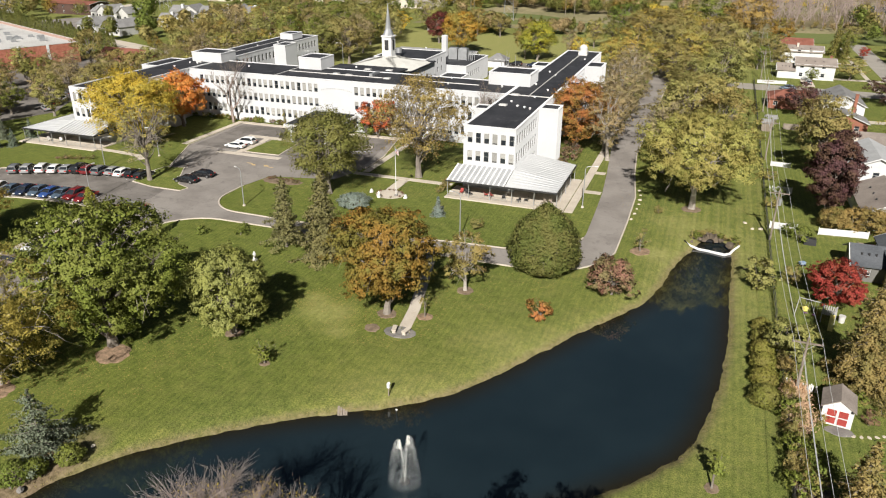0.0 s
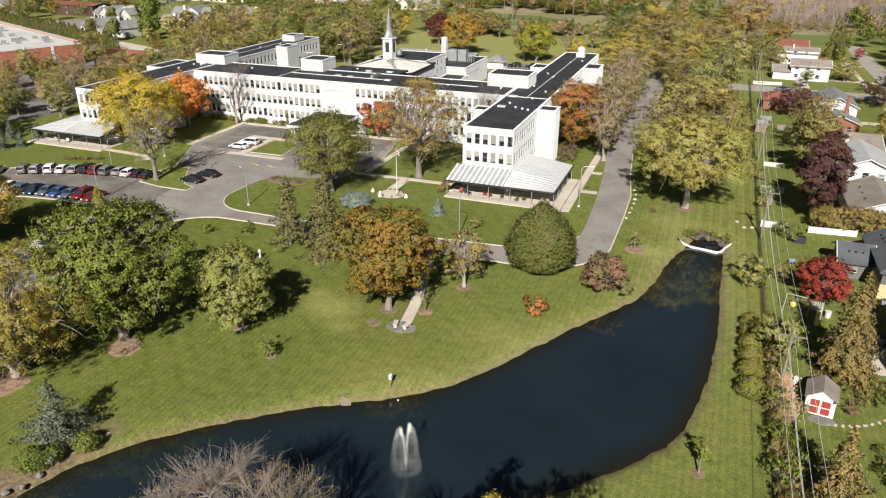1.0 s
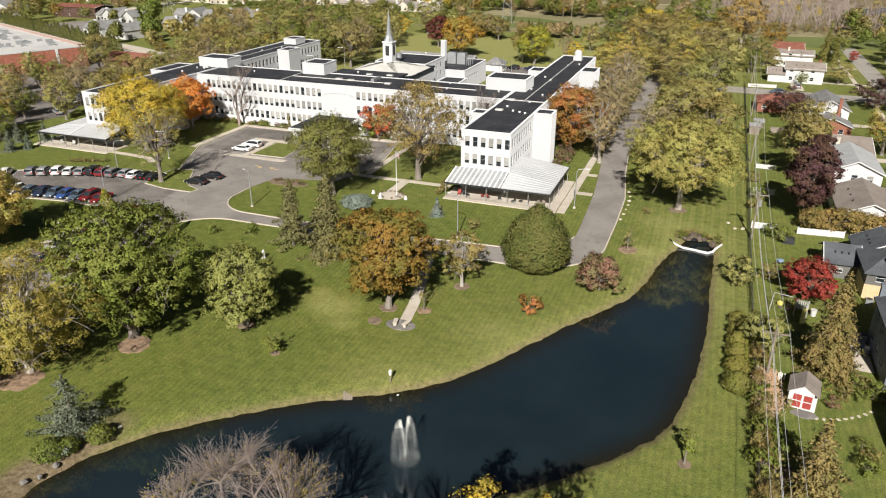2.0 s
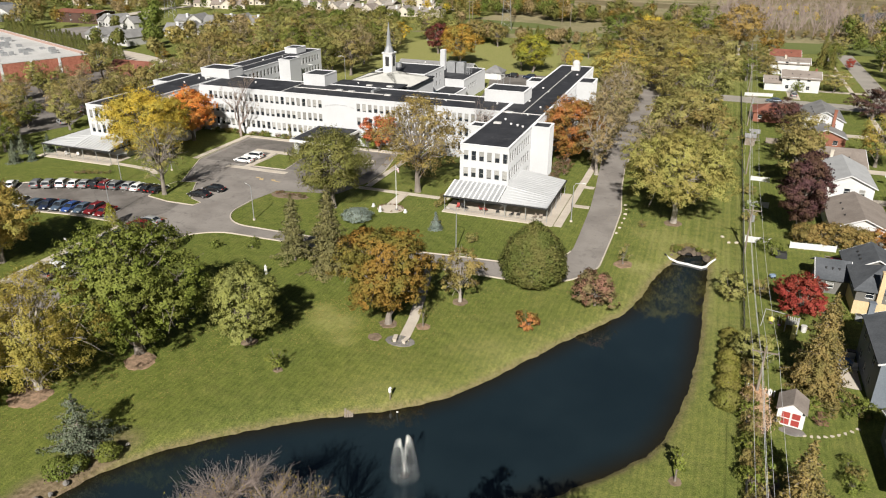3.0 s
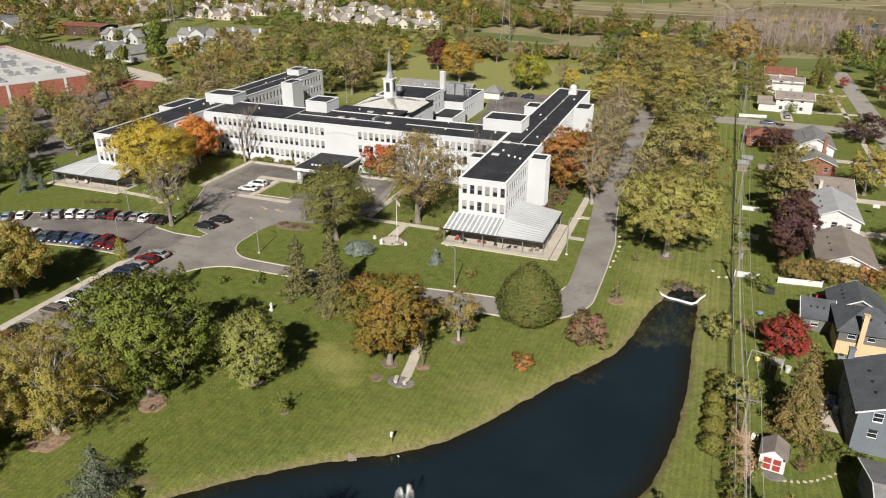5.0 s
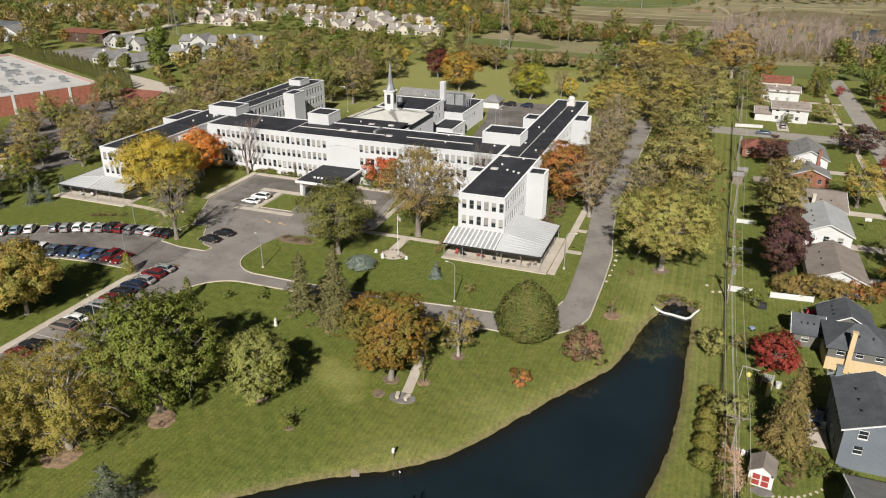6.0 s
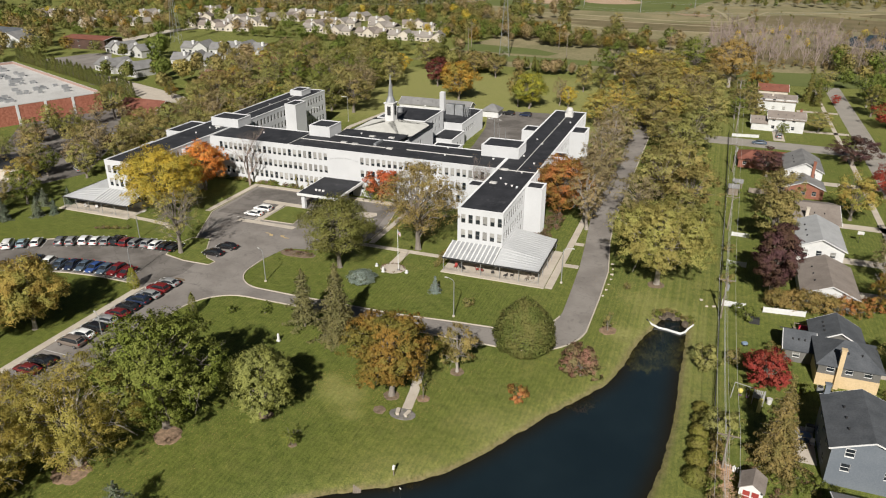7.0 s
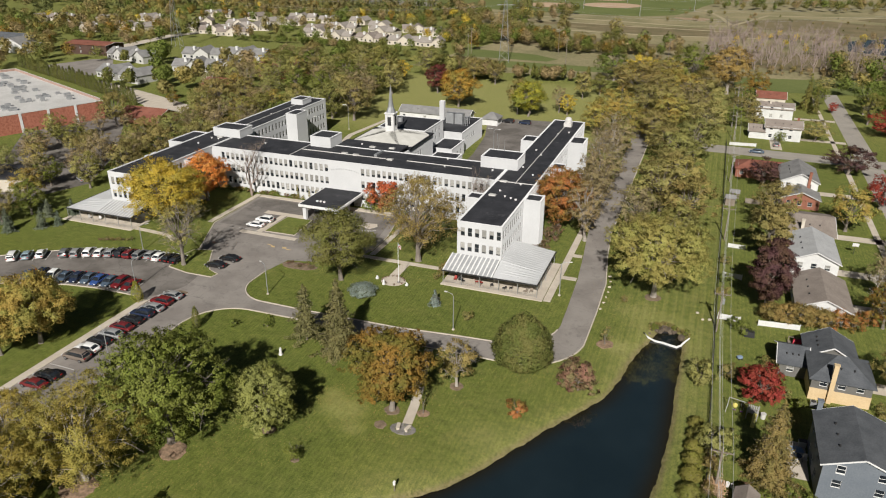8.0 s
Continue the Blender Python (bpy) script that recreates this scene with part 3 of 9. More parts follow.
def stripes():
    """Stall lines, one plain bar each, under one thing."""
    marks = thing("stall_lines", "worn white stall lines on the asphalt", "road marking", kind="structure")
    long = Shape().box(0, -0.06, 0, 5.2, 0.06, 0.012).mesh("line", LINE)
    short = Shape().box(-0.06, 0, 0, 0.06, 5.0, 0.012).mesh("line", LINE)
    for i in range(18):
        hang("line", long, marks, at=pose(-94.0, 47.9 + 2.66 * i, 0.033))
    for i in range(14):
        x, y, turn = car_row(0.0107, 105.2, -103, -136.2 + 2.45 * i + 1.2)
        hang("line", short, marks, at=pose(x, y, 0.038, 0, 0, turn) @ pose(0, -2.3, 0))
    for i in range(10):
        x, y, turn = car_row(0.0095, 91.5, -104, -125.1 + 2.58 * i + 1.3)
        hang("line", short, marks, at=pose(x, y, 0.038, 0, 0, turn) @ pose(0, -2.6, 0))


    for i in range(7):
        hang("line", short, marks, at=pose(-71.9 + 0.55 * i, 134.6 + 0.25 * i, 0.042, 0, 0, -35) @ Matrix.Diagonal((1, 0.42, 1, 1)))
    for i in range(3):
        hang("line", long, marks, at=pose(-100.0, 126.9 + 3.4 * i, 0.042))


def arrow(x, y, turn):
    """A worn bent traffic arrow."""
    s = strip([(0, 0), (0.9, 0.35), (1.9, 0.2)], 0.28, 0, 0.012)
    s.loft([[(1.8, -0.35, 0), (2.9, 0.1, 0), (1.9, 0.75, 0)], [(1.8, -0.35, 0.012), (2.9, 0.1, 0.012), (1.9, 0.75, 0.012)]])
    ob = s.make("road_arrow", ARROW_PAINT)
    ob.matrix_basis = pose(x, y, 0.034, 0, 0, turn)
    tagged(ob, "worn yellow arrow painted on the asphalt", "road marking", kind="structure")


ARROW_PAINT = plain("worn yellow paint", (0.50, 0.36, 0.16), (0.62, 0.47, 0.25), 0.8, 5, 0.8)
stripes()
arrow(-87.8, 120.6, -25)
arrow(-81.0, 119.6, 160)

# ---- the white building ----
HEIGHT = 11.9
STOREYS = ((1.9, 3.8), (5.3, 7.2), (8.7, 10.6))
building = thing("institution_building", "long white three-storey building with black flat roofs", "building")


def wall_face(ax, ay, ux, uy, length, z0, z1, openings, depth=0.2):
    """A wall from (ax, ay) along (ux, uy), its outside on the right hand; openings (u0, u1, z0, z1) go into it."""
    s = Shape()
    nx, ny = uy, -ux
    p = lambda u, z, k=0.0: (ax + ux * u - nx * k, ay + uy * u - ny * k, z)
    us = sorted({0.0, length, *[o[0] for o in openings], *[o[1] for o in openings]})
    zs = sorted({z0, z1, *[o[2] for o in openings], *[o[3] for o in openings]})
    for a, b in zip(us, us[1:]):
        for c, d in zip(zs, zs[1:]):
            if not any(o[0] < (a + b) / 2 < o[1] and o[2] < (c + d) / 2 < o[3] for o in openings):
                s.face(p(a, c), p(b, c), p(b, d), p(a, d))
    for a, b, c, d in openings:
        s.face(p(a, c), p(b, c), p(b, c, depth), p(a, c, depth))
        s.face(p(a, d, depth), p(b, d, depth), p(b, d), p(a, d))
        s.face(p(a, c, depth), p(a, d, depth), p(a, d), p(a, c))
        s.face(p(b, c), p(b, d), p(b, d, depth), p(b, c, depth))
    s.face(p(0, z1), p(length, z1), p(length, z1, 0.35), p(0, z1, 0.35))
    s.face(p(0, z0, 0.35), p(length, z0, 0.35), p(length, z1, 0.35), p(0, z1, 0.35))
    return s


def window_meshes(w, h, frame_material=BRONZE):
    """Frame with a meeting rail, two panes and a half-drawn blind, in the wall's x-z plane, facing -y."""
    f, t = Shape(), 0.05
    xs, zs = (0, t, w - t, w), (-0.08, 0.0, t, h * 0.5 - t / 2, h * 0.5 + t / 2, h - t, h)
    f.v = [(x, (-0.08 if j < 2 else 0.0) if k == 0 else 0.07, z) for k in (0, 1) for j, z in enumerate(zs) for x in xs]
    solid = lambda i, j: 0 <= i < 3 and 0 <= j < 6 and not (i == 1 and j in (2, 4))
    for j in range(6):
        for i in range(3):
            if solid(i, j):
                q = [j * 4 + i, j * 4 + i + 1, j * 4 + i + 5, j * 4 + i + 4]
                f.f.append(tuple(q))
                for a, b, di, dj in ((0, 1, 0, -1), (1, 2, 1, 0), (2, 3, 0, 1), (3, 0, -1, 0)):
                    if not solid(i + di, j + dj):
                        f.f.append((q[b], q[a], q[a] + 28, q[b] + 28))
    pane = Shape().box(t, 0.045, t, w - t, 0.06, h - t)
    blinds = [Shape().box(t, 0.03, h * k, w - t, 0.044, h - t) for k in (0.30, 0.50, 0.12)]
    return f.mesh("window", frame_material), pane.mesh("pane", GLASS), [b.mesh("blind", BLIND) for b in blinds]


WINDOW = window_meshes(0.95, 1.9)


def windowed(ax, ay, ux, uy, length, z0, z1, starts, rows, parent, meshes=WINDOW, w=0.95, material=WHITE_WALL, blinds=0.85, name="wall"):
    """A wall with real windows at the given starts along it, in each row (z0, z1)."""
    openings = [(u, u + w, a, b) for u in starts for a, b in rows]
    wall_face(ax, ay, ux, uy, length, z0, z1, openings).make(name, material, parent)
    turn = math.degrees(math.atan2(uy, ux))
    for u, _, a, _ in openings:
        win = hang("window", meshes[0], parent, at=pose(ax + ux * u, ay + uy * u, a, 0, 0, turn) @ pose(0, 0.10, 0))
        hang("pane", meshes[1], win)
        if random.random() < blinds:
            hang("blind", random.choice(meshes[2]), win)


def flat_roof(x0, y0, x1, y1, z, parent, rim=0.22, material=None, name="roof"):
    Shape().box(x0 + rim, y0 + rim, z - 0.4, x1 - rim, y1 - rim, z - 0.12).make(name, material or ROOFING, parent)
    s = Shape()
    for b in ((x0 - 0.04, y0 - 0.04, x1 + 0.04, y0 + rim), (x0 - 0.04, y1 - rim, x1 + 0.04, y1 + 0.04), (x0 - 0.04, y0 + rim, x0 + rim, y1 - rim), (x1 - rim, y0 + rim, x1 + 0.04, y1 - rim)):
        s.box(b[0], b[1], z - 0.25, b[2], b[3], z + 0.04)
    s.make("parapet", WHITE_WALL, parent)


def block(x0, y0, x1, y1, z0, z1, south=(), east=(), north=(), west=(), rows=STOREYS, roof=True):
    """One straight-walled block with windows at the given starts on each side."""
    windowed(x0, y0, 1, 0, x1 - x0, z0, z1, south, rows, building)
    windowed(x1, y0, 0, 1, y1 - y0, z0, z1, east, rows, building)
    windowed(x1, y1, -1, 0, x1 - x0, z0, z1, north, rows, building)
    windowed(x0, y1, 0, -1, y1 - y0, z0, z1, west, rows, building)
    if roof:
        flat_roof(x0, y0, x1, y1, z1, building)


spaced = lambda a, b, step: [a + i * step for i in range(int((b - a) / step) + 1)]
# east and west wings, mirrored about x = -83
block(-41.4, 122.5, -31.6, 216.6, 0, HEIGHT, spaced(0.75, 9, 1.58), spaced(1.0, 15, 1.75) + spaced(22.5, 92, 1.9), [], spaced(76, 92, 1.9))
block(-134.4, 122.5, -124.6, 216.6, 0, HEIGHT, spaced(0.75, 9, 1.58), spaced(1.0, 27, 1.75) + spaced(46, 92, 1.9), [], spaced(70, 92, 1.9))
# main range
block(-124.5, 151.0, -41.5, 164.6, 0, HEIGHT - 0.02, spaced(3.2, 36.6, 1.55) + spaced(46.4, 80.5, 1.55))
# stair towers of the wings
block(-31.5, 139.6, -27.6, 143.8, 0, HEIGHT + 0.2)
block(-45.2, 139.2, -41.5, 143.0, 0, HEIGHT - 0.8)
block(-31.5, 166.0, -28.0, 170.5, 0, HEIGHT - 0.1)
block(-31.5, 190.0, -27.2, 197.0, 0, HEIGHT + 0.3)
block(-45.5, 190.0, -41.5, 196.0, 0, HEIGHT - 0.4)
block(-124.5, 139.2, -120.8, 143.0, 0, HEIGHT - 0.8)
block(-138.0, 139.6, -134.5, 143.8, 0, HEIGHT - 1.2)
block(-139.6, 151.5, -134.5, 163.0, 0, HEIGHT - 0.1, [], [], [], [], STOREYS)
block(-124.5, 190.0, -120.5, 196.5, 0, HEIGHT + 0.6)
# penthouses on the roofs
block(-48.4, 160.4, -38.6, 168.0, HEIGHT - 0.14, 14.6)
block(-131.0, 161.0, -121.8, 167.4, HEIGHT - 0.14, 14.2)
block(-98.8, 161.4, -92.4, 168.2, HEIGHT - 0.1, 14.7)
block(-131.5, 205.0, -127.0, 211.0, HEIGHT - 0.1, 13.6)


# ---- trees ----
def leaves_mesh(name, centres, outward, sizes, material, rng, flatness=0.95, long=1.25, more=1.6):
    """Small pointed leaves, each one triangle, scattered round the centres; they shade as the tuft that they belong to."""
    pick = np.arange(int(len(centres) * more)) % len(centres)
    n = len(pick)
    outward, sizes = outward[pick], sizes[pick] * (0.8 if more > 1 else 1.0)
    centres = centres[pick] + rng.normal(size=(n, 3)) * (sizes[:, None] * (0.9 if more > 1 else 0.0))
    normal = outward * flatness + rng.normal(size=(n, 3)) * max(0.25, 1 - flatness * 0.5) + np.array([0, 0, 0.25])
    normal /= np.linalg.norm(normal, axis=1, keepdims=True)
    a = np.cross(normal, rng.normal(size=(n, 3)))
    a /= np.linalg.norm(a, axis=1, keepdims=True) + 1e-9
    tuft = outward + rng.normal(size=(n, 3)) * 0.30 + np.array([0, 0, 0.12])
    tuft /= np.linalg.norm(tuft, axis=1, keepdims=True) + 1e-9
    b = np.cross(normal, a) * np.where((normal * tuft).sum(1) < 0, -1.0, 1.0)[:, None]
    s = sizes[:, None]
    k = rng.uniform(0.75, 1.25, (n, 1))
    v = np.stack([centres - a * s * long * k, centres + a * s * 0.75 - b * s * 0.8, centres + a * s * 0.75 + b * s * 0.8], 1)
    me = bpy.data.meshes.new(name)
    me.vertices.add(3 * n)
    me.vertices.foreach_set("co", v.astype(np.float32).ravel())
    me.loops.add(3 * n)
    me.loops.foreach_set("vertex_index", np.arange(3 * n, dtype=np.int32))
    me.polygons.add(n)
    me.polygons.foreach_set("loop_start", np.arange(0, 3 * n, 3, dtype=np.int32))
    me.update(calc_edges=True)
    me.attributes.new("custom_normal", "FLOAT_VECTOR", "POINT").data.foreach_set("vector", np.repeat(tuft, 3, 0).astype(np.float32).ravel())
    me.update()
    me.materials.append(material)
    return me


def ball_points(rng, n):
    p = rng.normal(size=(n, 3))
    return p / np.linalg.norm(p, axis=1, keepdims=True)


def limb(s, a, b, r0, r1, rng, sag=0.12, n=4, sides=5):
    a, b = np.array(a, float), np.array(b, float)
    d = np.linalg.norm(b - a)
    pts = [tuple(a + (b - a) * t + (rng.normal(size=3) * sag * d * 0.35 + np.array([0, 0, sag * d])) * math.sin(math.pi * t)) for t in np.linspace(0, 1, n + 1)]
    s.tube(pts, [r0 + (r1 - r0) * t for t in np.linspace(0, 1, n + 1)], sides)


def broad_meshes(seed, h, r, leaf, count, size, clear=0.22, lobes=26, fill=1.0, shape=1.0, bark=None, twigs=0, upright=0.0, loose=0.5):
    """Trunk with limbs, and a crown of clumps of leaves. fill under 1 lets sky and branches through."""
    rng = np.random.default_rng(seed)
    z0 = h * clear
    mid, half = (z0 + h) / 2, (h - z0) / 2
    centres, radii = [], []
    for i in range(lobes):
        g = (i + 0.5) / lobes
        zz = 1 - 2 * g
        ang = i * 2.39996 + rng.uniform(-0.5, 0.5)
        reach = rng.uniform(0.42, 0.90)
        wide = math.sqrt(max(0.0, 1 - zz * zz))
        taper = 1.0 - upright * max(0, zz)
        centres.append((r * reach * wide * math.cos(ang) * taper, r * reach * wide * math.sin(ang) * taper, mid + half * 0.84 * zz * (0.7 + 0.3 * reach)))
        radii.append(r * rng.uniform(0.22, 0.43) * (1 - 0.25 * abs(zz)))
    centres, radii = np.array(centres), np.array(radii)
    s = Shape()
    lean = rng.normal(size=2) * 0.02 * h
    trunk_r = 0.022 * h + 0.012 * r
    top = np.array([lean[0], lean[1], z0 + half * 0.9])
    s.tube([(0, 0, -0.15), (0, 0, 0.12), (lean[0] * 0.2, lean[1] * 0.2, h * 0.08), (lean[0] * 0.6, lean[1] * 0.6, z0), tuple(top)], [trunk_r * 1.7, trunk_r * 1.3, trunk_r, trunk_r * 0.85, trunk_r * 0.25], 8)
    for c, q in zip(centres, radii):
        t = rng.uniform(0.35, 0.95)
        foot = np.array([lean[0] * 0.6, lean[1] * 0.6, z0 * (0.75 + 0.25 * t)]) * (1 - t * 0.75) + top * (t * 0.75)
        if foot[2] > c[2]:
            foot[2] = max(z0 * 0.7, c[2] - 0.2 * h)
        limb(s, foot, c, trunk_r * 0.38, trunk_r * 0.07, rng, 0.12, *((4, 5) if count > 6000 else (2, 3)))
        for _ in range(twigs):
            end = c + ball_points(rng, 1)[0] * q * rng.uniform(0.8, 1.35)
            limb(s, c + (foot - c) * rng.uniform(0, 0.4), end, trunk_r * 0.09, 0.012, rng, 0.05, 3, 3)
    trunk = s.mesh("trunk", bark or BARK)
    clumps = max(lobes * 6, count // 26)
    which = rng.choice(lobes, clumps, p=radii**2 / (radii**2).sum())
    d = ball_points(rng, clumps)
    d[:, 2] = np.where(d[:, 2] < -0.45, -d[:, 2] * 0.6, d[:, 2])
    sub = centres[which] + d * radii[which][:, None] * rng.uniform(0.62, 1.12, (clumps, 1)) ** 0.7 * np.array([1, 1, 0.85])
    pick = rng.integers(0, clumps, count)
    spread = rng.normal(size=(count, 3)) * np.array([1, 1, 0.55]) * (0.16 * r / math.sqrt(max(lobes, 8) / 8) * loose)
    p = sub[pick] + spread
    p[:, 2] = np.maximum(p[:, 2], 0.15)
    d = d[pick]
    keep = np.ones(count, bool)
    if fill < 1:
        f = np.sin(p[:, 0] * 1.9 + seed) + np.sin(p[:, 1] * 2.3 + 1) + np.sin(p[:, 2] * 2.1 + 2)
        keep = f + rng.normal(size=count) * 0.8 < np.interp(fill, [0, 1], [-2.2, 2.2])
    out = p - np.array([0, 0, mid])
    out /= np.linalg.norm(out, axis=1, keepdims=True) + 1e-9
    tip = spread / (np.linalg.norm(spread, axis=1, keepdims=True) + 1e-9)
    out = out * 0.40 + d * 0.55 + tip * 0.45
    crown = leaves_mesh("crown", p[keep], out[keep], rng.uniform(0.7, 1.25, keep.sum()) * size, LEAF[leaf], rng)
    return trunk, crown


def spruce_meshes(seed, h, r, leaf, tiers=20, per=11, size=0.16, bare=0.06, droop=0.25, power=1.0, ragged=0.25, dense=11):
    """A conifer: whorls of uneven boughs, each with side sprays of needles that hang a little."""
    rng = np.random.default_rng(seed)
    s = Shape().tube([(0, 0, -0.1), (0, 0, h * 0.3), (0, 0, h * 0.99)], [0.018 * h + 0.03, 0.013 * h + 0.02, 0.01], 7)
    pts, outs = [], []
    for k in range(tiers):
        g = k / (tiers - 1)
        z = h * (bare + (0.97 - bare) * g)
        reach = r * (1 - g) ** power * rng.uniform(1 - 0.6 * ragged, 1 + 0.4 * ragged) + 0.12
        for j in range(per):
            ang = 2 * math.pi * (j + rng.uniform(-0.35, 0.35)) / per + k * 0.7
            length = reach * rng.uniform(1 - 1.6 * ragged, 1 + 0.6 * ragged)
            way = np.array([math.cos(ang), math.sin(ang), 0])
            lift = z + rng.uniform(-0.4, 0.4) * h / tiers
            tip = way * length + np.array([0, 0, max(0.15, lift - droop * length * rng.uniform(0.5, 1.4))])
            s.tube([(0, 0, lift), tuple(tip)], [0.03, 0.008], 3)
            m = max(4, int(length * dense))
            t = rng.uniform(0.12, 1.0, m)[:, None]
            across = np.cross(way, [0, 0, 1]) * rng.normal(size=(m, 1)) * 0.20 * length * (1.15 - t)
            hang_down = -np.abs(rng.normal(size=(m, 1))) * 0.10 * np.array([0, 0, 1.0]) * length ** 0.5
            p = np.array([0, 0, lift]) * (1 - t) + tip * t + across + rng.normal(size=(m, 3)) * 0.05 + hang_down
            pts.append(p)
            side = across / (np.linalg.norm(across, axis=1, keepdims=True) + 1e-9)
            outs.append(way[None] * 0.55 + side * 0.25 + np.array([[0, 0, 0.45]]) + hang_down * 1.5)
    p, o = np.concatenate(pts), np.concatenate(outs)
    p[:, 2] = np.maximum(p[:, 2], 0.08)
    return s.mesh("trunk", BARK), leaves_mesh("crown", p, o, rng.uniform(0.7, 1.3, len(p)) * size, LEAF[leaf], rng, 0.7, 1.5)


def bare_meshes(seed, h, r, leaf=None, count=0, depth=5, bark=None, thick=1.0):
    """A leafless tree: forking limbs down to fine twigs, with a few leaves left."""
    rng = np.random.default_rng(seed)
    s, tips = Shape(), []

    def grow(p, way, length, rad, left):
        bend = way + rng.normal(size=3) * 0.14
        mid = p + bend * length * 0.5
        end = mid + (way + rng.normal(size=3) * 0.16 + np.array([0, 0, 0.06])) * length * 0.5
        s.tube([tuple(p), tuple(mid), tuple(end)], [rad, rad * 0.8, rad * 0.62], 5 if left > 2 else 3)
        if left == 0:
            tips.append(end)
            return
        for _ in range(3 if left > 1 else 4):
            turn = rng.normal(size=3)
            turn -= turn @ way * way
            turn /= np.linalg.norm(turn) + 1e-9
            nxt = way * rng.uniform(0.6, 0.95) + turn * rng.uniform(0.35, 0.8) * (r / h * 1.9) + np.array([0, 0, 0.12])
            grow(end if rng.random() < 0.6 else mid, nxt / np.linalg.norm(nxt), length * rng.uniform(0.6, 0.82), max(rad * 0.55, 0.012), left - 1)

    grow(np.array([0, 0, -0.1]), np.array([0, 0, 1.0]), h * 0.30, 0.020 * h * thick, depth)
    top = max(v[2] for v in s.v)
    out = sorted(math.hypot(v[0], v[1]) for v in s.v)[int(len(s.v) * 0.985)]
    s.v = [(v[0] * r / out, v[1] * r / out, v[2] * h / top if v[2] > 0 else v[2]) for v in s.v]
    tips = [np.array((p[0] * r / out, p[1] * r / out, p[2] * h / top)) for p in tips]
    trunk = s.mesh("trunk", bark or TWIG)
    crown = None
    if leaf:
        tips = np.array(tips)
        p = tips[rng.integers(0, len(tips), count)] + rng.normal(size=(count, 3)) * 0.3
        crown = leaves_mesh("crown", p, ball_points(rng, count), rng.uniform(0.7, 1.2, count) * 0.085, LEAF[leaf], rng)
    return trunk, crown


def twiggy_meshes(seed, h, r, leaf, count, lobes=70, per=13):
    """A leafless dome of fine pale twigs on spreading limbs, with a few leaves left low in the crown."""
    rng = np.random.default_rng(seed)
    s, tips = Shape(), []
    fork = np.array([0, 0, h * 0.34])
    s.tube([(0, 0, -0.15), (0.1, 0, h * 0.18), tuple(fork)], [0.026 * h, 0.02 * h, 0.017 * h], 8)
    heads = []
    for i in range(9):
        a = i * 2.4
        heads.append(fork + np.array([0.42 * r * math.cos(a), 0.42 * r * math.sin(a), h * rng.uniform(0.14, 0.30)]))
        limb(s, fork, heads[-1], 0.009 * h, 0.005 * h, rng, 0.08, 4, 6)
    for i in range(lobes):
        a, up = i * 2.39996, math.sqrt((i + 0.5) / lobes)
        c = np.array([r * 0.74 * up * math.cos(a), r * 0.74 * up * math.sin(a), h * (0.84 - 0.36 * up ** 2.2) + rng.normal() * 0.035 * h])
        foot = min(heads, key=lambda q: np.linalg.norm(q - c))
        limb(s, foot, c, 0.0042 * h, 0.0018 * h, rng, 0.06, 4, 4)
        for _ in range(per):
            t = rng.uniform(0.45, 1.0)
            p = foot + (c - foot) * t
            way = (c - foot) / (np.linalg.norm(c - foot) + 1e-9) + rng.normal(size=3) * 0.6 + np.array([0, 0, 0.45])
            e = p + way / np.linalg.norm(way) * rng.uniform(0.10, 0.24) * r
            limb(s, p, e, 0.015, 0.006, rng, 0.10, 3, 3)
            for _ in range(4):
                q = p + (e - p) * rng.uniform(0.3, 1.0)
                w = (e - p) / np.linalg.norm(e - p) + rng.normal(size=3) * 0.55
                g = q + w / np.linalg.norm(w) * rng.uniform(0.04, 0.12) * r
                s.tube([tuple(q), tuple(g)], [0.0075, 0.0035], 3)
                tips.append(q)
    tips = np.array(tips)
    low = tips[tips[:, 2] < np.quantile(tips[:, 2], 0.6)]
    p = low[rng.integers(0, len(low), count)] + rng.normal(size=(count, 3)) * 0.25
    return s.mesh("trunk", TWIG), leaves_mesh("crown", p, ball_points(rng, count), rng.uniform(0.7, 1.2, count) * 0.065, LEAF[leaf], rng)


